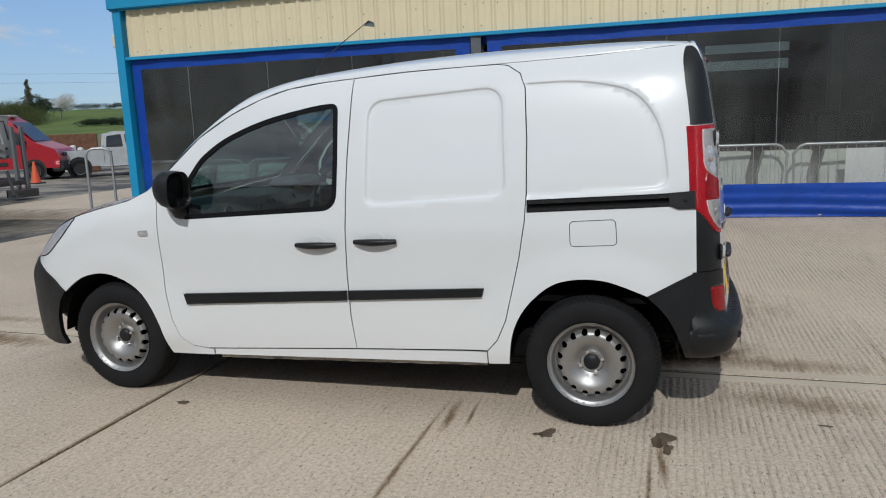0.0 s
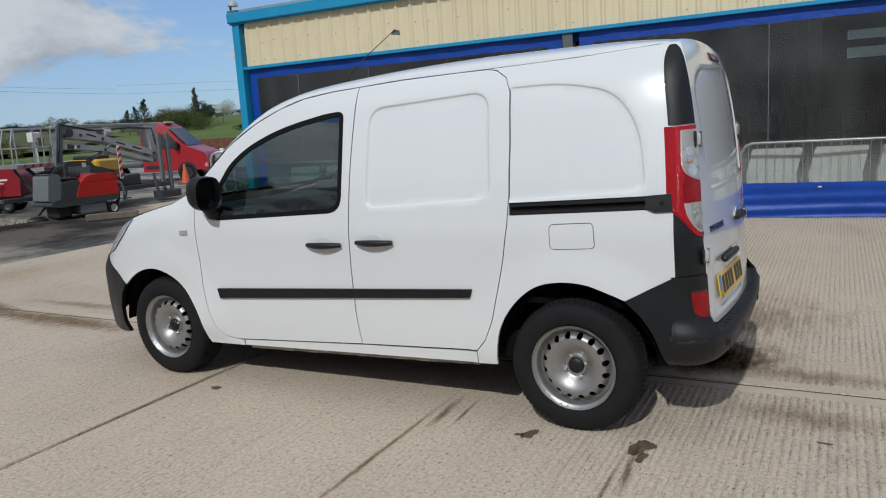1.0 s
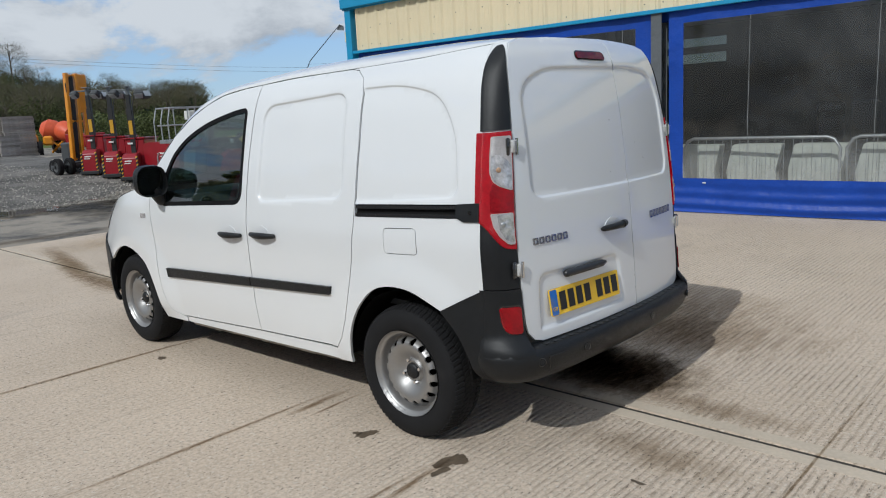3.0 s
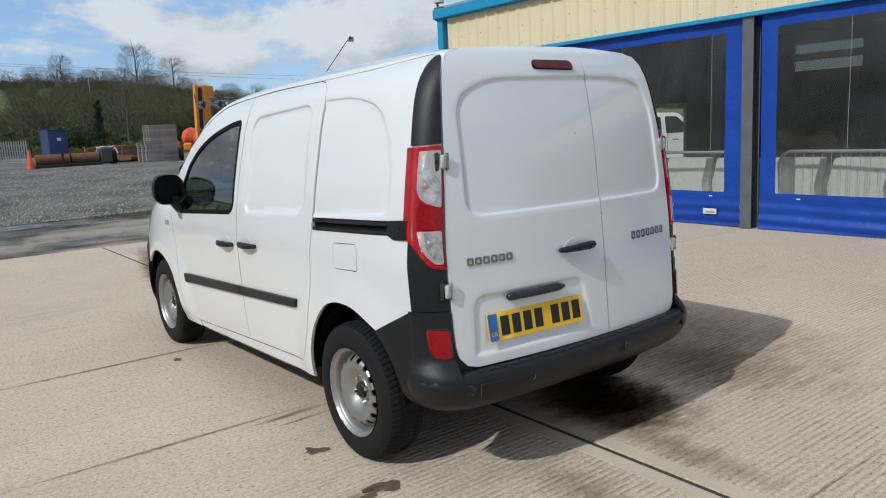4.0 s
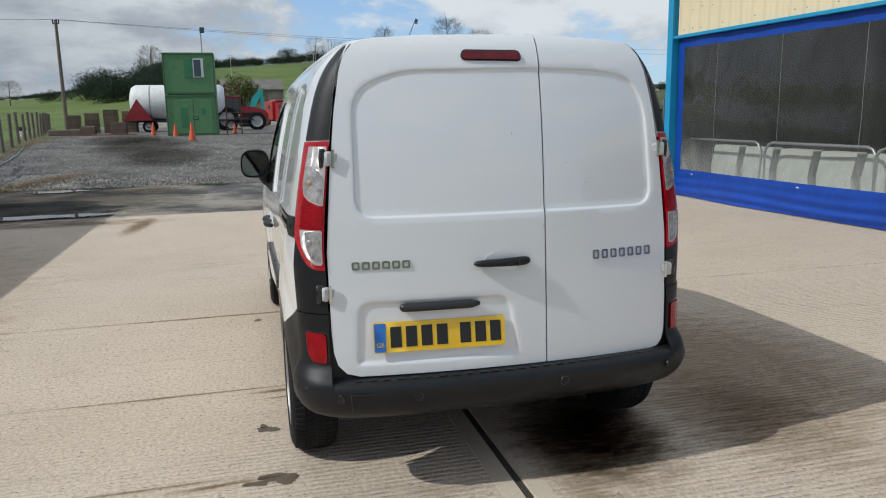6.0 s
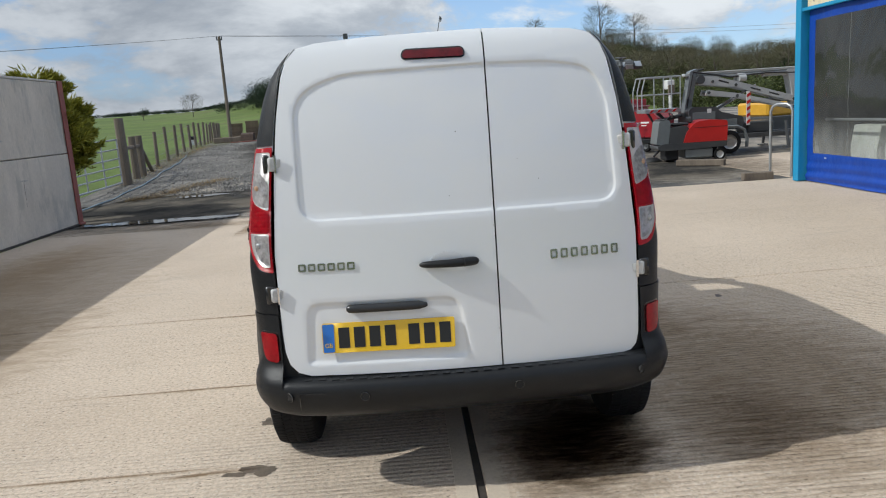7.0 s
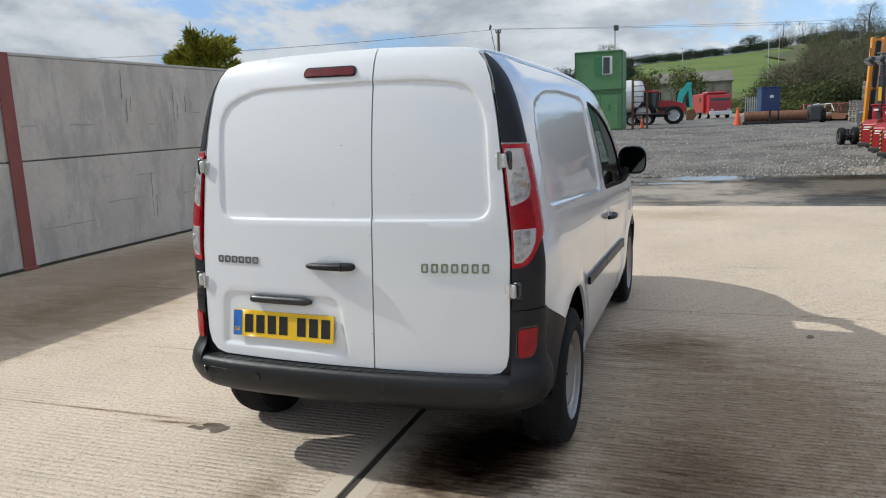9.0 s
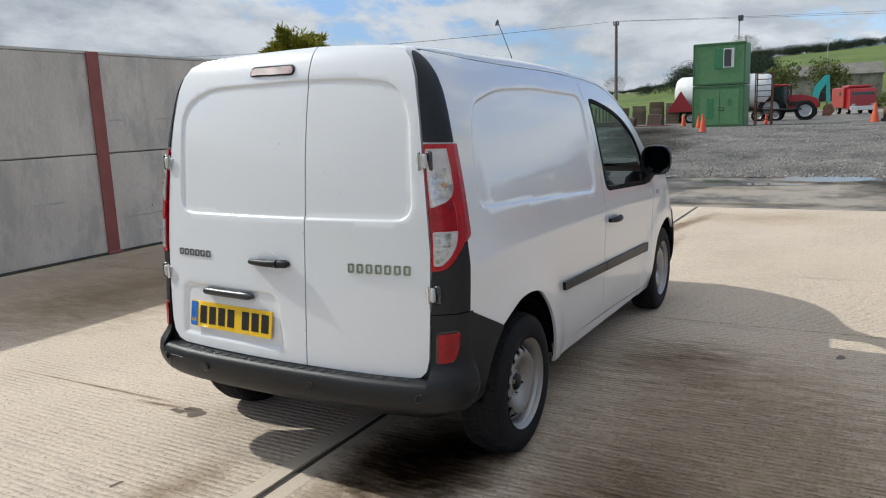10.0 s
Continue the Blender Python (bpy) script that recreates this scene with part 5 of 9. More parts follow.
# roof, windscreen and bonnet: rows from edge to edge over the middle
rows_t = [0, 1, 2, 3, 4, 5, 6, 7, 8, 9, 10, 11, 12]
edge_x = curve_through(list(zip(rows_t, [-2.42, -2.30, -2.094, -1.899, -1.80, -1.57, -1.374, -1.204, -0.928, -0.455, 0.0, 0.25, 0.380])))
edge_z = curve_through(list(zip(rows_t, [1.160, 1.262, 1.440, 1.556, 1.600, 1.674, 1.699, 1.710, 1.728, 1.7395, 1.754, 1.770, 1.780])))
mid_x = curve_through(list(zip(rows_t, [-2.74, -2.52, -2.24, -1.98, -1.84, -1.57, -1.374, -1.204, -0.928, -0.455, 0.0, 0.27, 0.452])))
mid_z = curve_through(list(zip(rows_t, [1.085, 1.26, 1.475, 1.645, 1.703, 1.757, 1.780, 1.797, 1.818, 1.836, 1.838, 1.829, 1.813])))


def over(t, s):
    xe, ze, xc, zc = (float(f(t)) for f in (edge_x, edge_z, mid_x, mid_z))
    b = 1 - abs(s) ** 2.4
    ye = float(half_width(xe, ze))
    return (xe + (xc - xe) * (1 - s * s), s * ye, ze + (zc - ze) * max(b, 0) ** 0.4545)


S_ALL = [math.sin(math.radians(a)) for a in range(-90, 91, 5)]
part("roof", Mesh().grid(over, list(np.linspace(4.0, 12, 90)), S_ALL), PAINT, van, "", 60)
wind = part("windscreen", Mesh().grid(over, list(np.linspace(0.1, 3.9, 30)), list(np.linspace(-0.90, 0.90, 31))), WIN_GLASS, van, "clear windscreen glass", 60)
wind.visible_shadow = False
for sg in (-1, 1):
    part("windscreen_pillar", Mesh().grid(over, list(np.linspace(0.0, 4.05, 40)), [sg * (0.88 + 0.12 * k / 8) for k in range(9)]), PAINT, van, "", 60)
for a, c in ((3.85, 4.02), (0.0, 0.14)):
    part("windscreen_seal", Mesh().grid(over, list(np.linspace(a, c, 4)), list(np.linspace(-0.92, 0.92, 31))), GLOSS_BLACK, van)
hx_e = curve_through(list(zip(range(6), [-2.42, -2.55, -2.8, -3.0, -3.15, -3.25])))
hz_e = curve_through(list(zip(range(6), [1.162, 1.108, 1.053, 1.003, 0.938, 0.863])))
hx_m = curve_through(list(zip(range(6), [-2.74, -2.85, -3.06, -3.23, -3.37, -3.45])))
hz_m = curve_through(list(zip(range(6), [1.087, 1.075, 1.045, 1.0, 0.945, 0.86])))


def bonnet_at(t, s):
    xe, ze, xc, zc = (float(f(t)) for f in (hx_e, hz_e, hx_m, hz_m))
    return (xe + (xc - xe) * (1 - s * s), s * float(half_width(xe, ze)), ze + (zc - ze) * (1 - abs(s) ** 2.4) + 0.022 * (1 - s * s) * math.sin(math.pi * min(t / 5, 1)))


part("bonnet", Mesh().grid(bonnet_at, list(np.linspace(0, 5, 36)), list(np.linspace(-1, 1, 41))), PAINT, van, "", 60)


def grille_at(t, s):
    a, c = Vector(bonnet_at(5, s)), Vector((-3.31 - 0.22 * (1 - s * s), s * 0.77, 0.70))
    return tuple(a.lerp(c, t))


part("grille", Mesh().grid(grille_at, [0, 0.25, 0.5, 0.75, 1], list(np.linspace(-1, 1, 21))), GLOSS_BLACK, van, "gloss black grille")

# bumpers
BUMP_PATH = [(0.440, -0.850), (0.480, -0.8605), (0.541, -0.846), (0.592, -0.819), (0.630, -0.776), (0.653, -0.724), (0.660, -0.695), (0.667, -0.66), (0.685, -0.55), (0.698, -0.4), (0.706, -0.2), (0.709, 0.0)]
BUMP_PATH = BUMP_PATH + [(x, -y) for x, y in BUMP_PATH[::-1][1:]]


def on_bumper(sign, out=0.0):
    """The bumper's corner: it swells towards the back below the door and tucks in at its lower edge."""
    base = on_corner(sign, out)

    def fn(u, v, s):
        p = base(u, v, s)
        w = np.asarray(u, float) / 0.2
        k = smooth_step(0.575, 0.490, v)
        bx = 0.470 * (1 - w) ** 2 + 2 * 0.612 * w * (1 - w) + 0.646 * w * w + out
        by = 0.857 * (1 - w) ** 2 + 2 * 0.838 * w * (1 - w) + 0.722 * w * w
        tuck = 0.115 * np.clip((0.430 - v) / 0.09, 0, 1) ** 2
        p[:, 0] += (bx - p[:, 0]) * k - tuck * w
        p[:, 1] += (sign * by - p[:, 1]) * k - sign * tuck * (1 - 0.7 * w)
        return p
    return fn


m = Mesh()
cols = []
for i, (x, y) in enumerate(BUMP_PATH):
    a = Vector(BUMP_PATH[max(i - 1, 0)])
    c = Vector(BUMP_PATH[min(i + 1, len(BUMP_PATH) - 1)])
    d = (c - a).normalized()
    nrm = Vector((d.y, -d.x))
    back = abs(y) < 0.70
    k = float(smooth_step(0.80, 0.62, abs(y)))
    low = 0.350 - 0.010 * k
    prof = [(-0.20, low + 0.012), (-0.115, low - 0.004), (-0.075, low + 0.003), (-0.048, low + 0.018), (-0.026, low + 0.040), (-0.010, low + 0.070), (-0.002, low + 0.10), (0.0, 0.472), (-0.006, 0.492), (-0.016, 0.503), (-0.030, 0.508), (-0.085, 0.511)]
    cols.append([(x + nrm.x * o, y + nrm.y * o, z) for o, z in prof])
n = len(cols[0])
m.add([p for c in cols for p in c], [(i * n + j, i * n + j + 1, (i + 1) * n + j + 1, (i + 1) * n + j) for i in range(len(cols) - 1) for j in range(n - 1)])
bumper = part("rear_bumper", m, BLACK_TRIM, van, "black textured plastic rear bumper", 50)
for sg in (-1, 1):
    inw = (0, -sg, 0)
    so = [(0.255, 0.655), (0.374, 0.717), (0.470, 0.765), (0.470, 0.352), (0.432, 0.350)] + flowing([(0.424, 0.36), (0.408, 0.42), (0.375, 0.505), (0.325, 0.585), (0.262, 0.648)])
    panel("bumper_wing", so, [], lambda u, v, s, sg=sg: on_side(sg, 0.004)(u, v, s + 0.075 * np.clip((0.430 - v) / 0.09, 0, 1) ** 2), BLACK_TRIM, bumper, 0.025, depth=0.03, inward=inw)
    cn = panel("bumper_corner", [(0, 0.765), (0.2, 0.765), (0.2, 0.474), (0, 0.474)], [], on_bumper(sg, 0.005), BLACK_TRIM, bumper, 0.02, depth=0.02, inward=(-1, 0, 0))
    du = 0.0 if sg < 0 else -0.012
    ref = rounded([(0.088 + du, 0.694), (0.188 + du, 0.692), (0.188 + du, 0.576), (0.120 + du, 0.580), (0.095 + du, 0.62)], [0.016, 0.016, 0.016, 0.03, 0.03])
    rf = panel("reflector", ref, [], on_corner(sg, 0.012), DEEP_RED, bumper, 0.012, depth=0.012, inward=(-1, 0, 0), label="red bumper reflector")
    panel("reflector_recess", shrink(ref, -0.008), [], on_corner(sg, 0.0055), GLOSS_BLACK, bumper, 0.03, depth=0.003, inward=(-1, 0, 0))
    # dark strip over the bumper corner, with the lamp and the pillar above it
    LAMP = rounded([(0, 1.412), (0.2, 1.416), (0.2, 0.932), (0.135, 0.942), (0.045, 1.030), (0, 1.062)], [0.006, 0.006, 0.01, 0.03, 0.04, 0.01])
    panel("corner_trim", [(0, 0.768), (0.2, 0.768), (0.2, 0.934), (0.135, 0.944), (0.045, 1.032), (0, 1.064)], [], on_corner(sg, 0.0), BLACK_TRIM, van, 0.02, depth=0.02, inward=(-1, 0, 0), label="black corner trim")
    panel("corner_skin", [(0, 1.40), (0.2, 1.40), (0.2, 1.782), (0, 1.782)], [], on_corner(sg, -0.003), PAINT, van, 0.02, depth=0.02, inward=(-1, 0, 0))
    pil = rounded([(0, 1.418), (0.2, 1.422), (0.2, 1.60), (0.192, 1.70), (0.165, 1.752), (0.12, 1.772), (0.075, 1.770), (0.035, 1.742), (0.010, 1.69), (0, 1.60)], [0, 0, 0.02, 0.03, 0.02, 0.02, 0.02, 0.02, 0.03, 0.02])
    panel("pillar_trim", pil, [], on_corner(sg, 0.003), BLACK_TRIM, van, 0.014, depth=0.012, inward=(-1, 0, 0), label="black rear pillar cover")
    lamp = panel("tail_lamp", LAMP, [], on_corner(sg, 0.006), RED_LENS, van, 0.016, depth=0.03, inward=(-1, 0, 0), label="red and clear tail lamp")
    top_lens = [(0.068, 1.396), (0.192, 1.398), (0.192, 1.176), (0.160, 1.184), (0.115, 1.197), (0.080, 1.216), (0.062, 1.25), (0.062, 1.32)]
    low_lens = [(0.068, 1.086), (0.192, 1.086), (0.192, 0.955), (0.160, 0.957), (0.120, 0.988), (0.086, 1.03)]
    for nm, ol, mt in (("reversing_lens", top_lens, CLEAR_LENS), ("stop_lens", [(0.078, 1.206), (0.115, 1.190), (0.160, 1.177), (0.192, 1.169), (0.192, 1.093), (0.068, 1.093), (0.066, 1.17)], DEEP_RED), ("indicator_lens", low_lens, CLEAR_LENS)):
        ol = rounded(ol, 0.010)
        ln = panel(nm, ol, [], on_corner(sg, 0.0095), mt, lamp, 0.012, depth=0.006, inward=(-1, 0, 0))
        if mt is CLEAR_LENS:
            panel("lens_rim", shrink(ol, -0.0004), [shrink(ol, 0.0012)], on_corner(sg, 0.0105), CLEAR_RIM, ln, 0.02, depth=0.004, inward=(-1, 0, 0))
            bowl = [(0.066, 1.318), (0.105, 1.326), (0.150, 1.310), (0.186, 1.280), (0.187, 1.184), (0.13, 1.197), (0.084, 1.220), (0.066, 1.25)] if nm == "reversing_lens" else [(0.105, 1.080), (0.187, 1.080), (0.187, 0.962), (0.150, 0.975), (0.118, 1.02)]
            panel("lens_bowl", rounded(bowl, 0.012), [], on_corner(sg, 0.0112), BOWL_LENS, ln, 0.012, depth=0.003, inward=(-1, 0, 0))
            cu, cz = (0.112, 1.262) if nm == "reversing_lens" else (0.135, 1.040)
            b0 = on_corner(sg, 0.0122)(np.array([cu]), np.array([cz]), 0)[0]
            dome = [(0.011 * math.cos(a), 0.005 * math.sin(a)) for a in np.linspace(0, math.pi / 2, 6)]
            turn = Matrix.Translation(b0) @ Matrix.Rotation(radians(-90 + sg * 35), 4, "Z")
            part("bulb_reflector", Mesh().lathe(dome, 20, turn), AMBER if nm == "reversing_lens" else GALV, ln, "", 60)
    for hz in (1.352, 0.845):
        b0 = on_corner(sg, 0.0)(np.array([0.178]), np.array([hz]), 0)[0]
        turn = Matrix.Translation(b0) @ Matrix.Rotation(radians(-sg * 18), 4, "Z")
        hg = part("hinge_socket", Mesh().box((0.002, 0, 0), (0.014, 0.044, 0.074), 0.007, turn), GLOSS_BLACK, van, "black hinge surround", 40)
        h2 = Mesh().box((0.018, -sg * 0.010, 0), (0.020, 0.030, 0.054), 0.006, turn)
        h2.box((0.018, -sg * 0.034, 0.002), (0.014, 0.026, 0.038), 0.005, turn)
        part("door_hinge", h2, HINGE, van, "pale grey door hinge", 40)
        part("hinge_pin", Mesh().tube([turn @ Vector((0.030, -sg * 0.022, -0.034)), turn @ Vector((0.030, -sg * 0.022, 0.034))], 0.006, 10), CHROME, hg)
for sy, sz in ((-0.68, 0.452), (-0.31, 0.448), (0.30, 0.448), (0.68, 0.452)):
    i = min(range(len(BUMP_PATH)), key=lambda k: abs(BUMP_PATH[k][1] - sy))
    x, y = BUMP_PATH[i]
    nrm = Vector((1, y * 0.35 if abs(y) < 0.6 else y * 1.2, 0)).normalized()
    p = Vector((x, y, sz))
    ring = [p + nrm * 0.002 + Vector((-nrm.y, nrm.x, 0)) * 0.017 * math.cos(a) + Vector((0, 0, 0.017 * math.sin(a))) for a in np.linspace(0, 2 * math.pi, 20, endpoint=False)]
    sn = part("parking_sensor", Mesh().tube(ring, 0.0022, 6, True), GLOSS_BLACK, bumper)
    part("sensor_face", Mesh().tube([p - nrm * 0.004, p + nrm * 0.003], 0.0145, 18), BLACK_TRIM, sn)
m = Mesh()
for a, c in (((0.668, -0.652, 0.40), (0.668, -0.652, 0.468)), ((0.668, -0.652, 0.468), (0.6855, -0.555, 0.468))):
    m.tube([Vector(a) + Vector((0.0035, -0.002, 0)), Vector(c) + Vector((0.0035, -0.002, 0))], 0.0018, 6)
part("tow_eye_cover_edge", m, GLOSS_BLACK, bumper)
tread = None
for y in np.linspace(-0.62, 0.62, 24):
    ob = part("step_tread", Mesh().box((0, 0, 0), (0.026, 0.030, 0.0024), 0.001), BLACK_TRIM, bumper) if tread is None else new("step_tread", tread.data)
    tread = tread or ob
    ob.parent = bumper
    ob.matrix_world = pose(rear_x(y, 0.5) + 0.022, y, 0.510)

# front bumper
fb = [(-3.047, 0.575), (-3.13, 0.632), (-3.22, 0.685), (-3.31, 0.735), (-3.40, 0.755), (-3.50, 0.75), (-3.555, 0.66), (-3.563, 0.5), (-3.53, 0.33), (-3.42, 0.265), (-3.2, 0.235), (-3.115, 0.24), (-3.135, 0.30), (-3.125, 0.42), (-3.09, 0.52)]
fbump = None
for sg in (-1, 1):
    ob = panel("front_bumper" if fbump is None else "bumper_half", fb, [], on_side(sg, 0.012), BLACK_TRIM, fbump or van, 0.022, depth=0.03, inward=(0, -sg, 0), label="black textured plastic front bumper" if fbump is None else "")
    fbump = fbump or ob
part("bumper_middle", Mesh().box((-3.50, 0, 0.5), (0.10, 0.9, 0.44), 0.04), BLACK_TRIM, fbump)

# rear doors
YS = 0.146
DOOR_L = [(-YS * 0 + 0.143, 0.513), (-0.61, 0.517), (-0.660, 0.531), (-0.691, 0.565), (-0.705, 0.615), (-0.710, 0.70), (-0.712, 1.0), (-0.687, 1.298), (-0.660, 1.52), (-0.632, 1.673), (-0.610, 1.735), (-0.575, 1.775), (-0.50, 1.798), (-0.3, 1.810), (0.15, 1.816)]
DOOR_R = [(0.149, 0.513), (0.63, 0.508), (0.672, 0.516), (0.695, 0.540), (0.706, 0.585), (0.710, 0.70), (0.712, 1.0), (0.687, 1.298), (0.660, 1.52), (0.632, 1.673), (0.610, 1.735), (0.575, 1.775), (0.50, 1.796), (0.3, 1.810), (0.156, 1.816)]
FIELD = rounded([(-0.600, 1.128), (-0.592, 1.60), (-0.42, 1.672), (0.10, 1.680), (0.4, 1.674), (0.56, 1.645), (0.618, 1.53), (0.640, 1.125)], [0.08, 0.14, 0.12, 0.02, 0.1, 0.08, 0.12, 0.08], 8)
PLATE_FIELD = rounded([(-0.612, 0.566), (-0.600, 0.800), (-0.01, 0.797), (0.022, 0.562)], [0.012, 0.05, 0.06, 0.04], 8)
panel("door_aperture", [(-0.70, 0.53), (-0.70, 1.2), (-0.64, 1.6), (-0.56, 1.77), (0.56, 1.77), (0.64, 1.6), (0.70, 1.2), (0.70, 0.53)], [], on_rear(-0.026), GAP, van, 0.1, depth=0.002, inward=(-1, 0, 0))
rear_l = panel("rear_door", DOOR_L, [], on_rear(), PAINT, van, 0.022, [(FIELD, 0.0085, 0.006), (PLATE_FIELD, 0.010, 0.011)], inward=(-1, 0, 0), depth=0.018)
rear_r = panel("rear_door", DOOR_R, [], on_rear(), PAINT, van, 0.022, [(FIELD, 0.0085, 0.006)], inward=(-1, 0, 0), depth=0.018)
for sg in (-1, 1):
    panel("sill_corner", [(sg * 0.54, 0.500), (sg * 0.735, 0.500), (sg * 0.735, 0.775), (sg * 0.695, 0.775), (sg * 0.67, 0.60)], [], on_rear(-0.010), BLACK_TRIM, bumper, 0.05, depth=0.004, inward=(-1, 0, 0))
# roof edge over the doors and corner filler behind the pillars
m = Mesh()
ys = np.linspace(-1, 1, 41)
ends = [over(12, s) for s in S_ALL]
lips = []
for p in ends:
    zz = min(p[2] - 0.004, 1.808)
    lips.append((float(rear_x(p[1], 1.79)) - 0.02, p[1] * 0.985, p[2] - 0.012))
m.add(ends + lips, [(i, i + 1, len(ends) + i + 1, len(ends) + i) for i in range(len(ends) - 1)])
part("roof_rear_edge", m, PAINT, van, "", 60)

bar = [(-0.162, 1.716), (-0.155, 1.746), (0.070, 1.744), (0.075, 1.712)]
bl = panel("brake_light", rounded(bar, 0.015), [], on_rear(0.010), BRAKE_RED, rear_l, 0.012, depth=0.014, inward=(-1, 0, 0), label="dark red high brake light")
panel("brake_light_frame", shrink(rounded(bar, 0.015), -0.006), [], on_rear(0.004), GLOSS_BLACK, bl, 0.03, depth=0.005, inward=(-1, 0, 0))
prof, rad = [], []
for i in range(20):
    t = (1 - math.cos(math.pi * i / 19)) / 2
    y = -0.155 + 0.232 * t
    prof.append((float(rear_x(y, 0.932)) + 0.010 + 0.013 * math.sin(math.pi * t), y, 0.934 + 0.002 * t))
    rad.append(max(0.0015, (0.0125 + 0.0065 * t) * max(0.0, 1 - abs(2 * t - 1) ** 9) ** 0.5))
part("door_handle", Mesh().tube(prof, rad, 12), BLACK_TRIM, rear_l, "black rear door handle", 60)
part("handle_ring", Mesh().tube([(float(rear_x(y, 0.932)) + 0.0235, y, 0.9356) for y in (0.018, 0.021)], 0.0186, 16), GLOSS_BLACK, rear_l)
cup = [(-0.045 + 0.066 * math.cos(a), 0.934 + 0.046 * math.sin(a)) for a in np.linspace(0, 2 * math.pi, 30, endpoint=False)]
panel("handle_cup", cup, [], lambda u, v, s: np.stack([rear_x(u, v) + 0.002 + 0.005 * np.sin(np.clip((v - 0.934) / 0.046, -1, 1) * 1.57), u, v], -1), PAINT, rear_l, 0.012, depth=0.004, inward=(-1, 0, 0))
ts = [(1 - math.cos(math.pi * i / 19)) / 2 for i in range(20)]
prof = [(float(rear_x(-0.45 + 0.317 * t, 0.777)) + 0.006, -0.45 + 0.317 * t, 0.779) for t in ts]
part("plate_lamp_bar", Mesh().tube(prof, [max(0.002, 0.0172 * min(max(0.0, 1 - abs(2 * t - 1) ** 24) ** 0.5, 0.45 + 5 * (1 - t))) for t in ts], 14), SATIN_BLACK, rear_l, "black number plate lamp bar", 60)

PL = [(-0.555, 0.608), (-0.553, 0.723), (-0.033, 0.721), (-0.037, 0.606)]


def on_plate(out):
    def fn(u, v, s):
        x0 = REAR_X(0.665) - 0.11 * 0.09 - 0.001
        return np.stack([x0 + (np.asarray(u) + 0.3) * 0.068 - (np.asarray(v) - 0.665) * 0.16 + out, u + 0 * v, v + 0 * u], -1)
    return fn


plate = panel("number_plate", rounded(PL, 0.008), [], on_plate(0.0), PLATE_Y, rear_l, 0.05, depth=0.006, inward=(-1, 0, 0), label="yellow number plate with black characters")
panel("plate_band", rounded([(-0.552, 0.611), (-0.551, 0.720), (-0.506, 0.720), (-0.508, 0.611)], 0.006), [], on_plate(0.0015), PLATE_B, plate, 0.05, depth=0.001, inward=(-1, 0, 0), label="blue band")
gb = bpy.data.curves.new("plate_letters", "FONT")
gb.body, gb.size, gb.extrude, gb.align_x = "GB", 0.024, 0.0004, "CENTER"
gb.materials.append(PLATE_Y)
letters = new("plate_letters", gb)
letters.parent = plate
q = on_plate(0.0026)(np.array([-0.5295]), np.array([0.630]), 0)[0]
letters.matrix_world = Matrix(((0.067, -0.155, 1, q[0]), (1, 0, -0.067, q[1]), (0, 1, 0.155, q[2]), (0, 0, 0, 1)))
for k in range(7):
    y0 = -0.490 + 0.0605 * k + (0.032 if k > 3 else 0)
    panel("plate_character", [(y0, 0.626), (y0 + 0.0008, 0.705), (y0 + 0.044, 0.705), (y0 + 0.0432, 0.626)], [], on_plate(0.0016), INK, plate, 0.05, depth=0.001, inward=(-1, 0, 0))
for y0, y1, z0, z1, n, owner in ((-0.627, -0.397, 0.932, 0.962, 6, rear_l), (0.356, 0.643, 0.916, 0.953, 7, rear_r)):
    w = (y1 - y0) / n
    bd = None
    for k in range(n):
        a, c = y0 + w * k + 0.003, y0 + w * (k + 1) - (0.010 if n == 7 else 0.006)
        ol = rounded([(a, z0), (a, z1), (c, z1), (c, z0)], 0.006)
        ob = panel("badge" if bd is None else "badge_bar", ol, [shrink(ol, 0.0068)], on_rear(0.005), BADGE, bd or owner, 0.012, depth=0.005, inward=(-1, 0, 0), label="raised chrome badge" if bd is None else "")
        bd = bd or ob

rnd = random.Random(31)
CHIP = material("dark_stone_chip", (0.05, 0.045, 0.04), 0.9, var=0.3)
for cy, cz, owner in ((-0.02, 1.19, rear_l), (0.02, 1.43, rear_l), (0.33, 1.23, rear_r), (0.142, 1.065, rear_l), (0.141, 0.66, rear_l), (0.142, 0.60, rear_l), (0.25, 1.31, rear_r)):
    r0 = rnd.uniform(0.0014, 0.0025)
    panel("stone_chip", [(cy + r0 * math.cos(a) * rnd.uniform(0.7, 1.2), cz + r0 * math.sin(a) * rnd.uniform(0.7, 1.4)) for a in np.linspace(0, 2 * math.pi, 7, endpoint=False)], [], on_rear(0.0008), CHIP, owner, 0.01, depth=0.0006, inward=(-1, 0, 0))

# wheels
TYRE = [(0.196, 0.070), (0.205, 0.090), (0.215, 0.096), (0.240, 0.102), (0.268, 0.101), (0.290, 0.094), (0.303, 0.084), (0.311, 0.070), (0.3155, 0.045), (0.3165, 0.0)]
TYRE = TYRE + [(r, -y) for r, y in TYRE[::-1][1:]]
RIM_DEPTH = curve_through([(0, 0.042), (0.030, 0.042), (0.050, 0.046), (0.058, 0.036), (0.075, 0.050), (0.110, 0.072), (0.130, 0.078), (0.150, 0.073), (0.163, 0.050), (0.170, 0.036), (0.177, 0.035), (0.182, 0.050), (0.186, 0.074), (0.192, 0.081), (0.197, 0.082), (0.202, 0.094), (0.206, 0.097)])


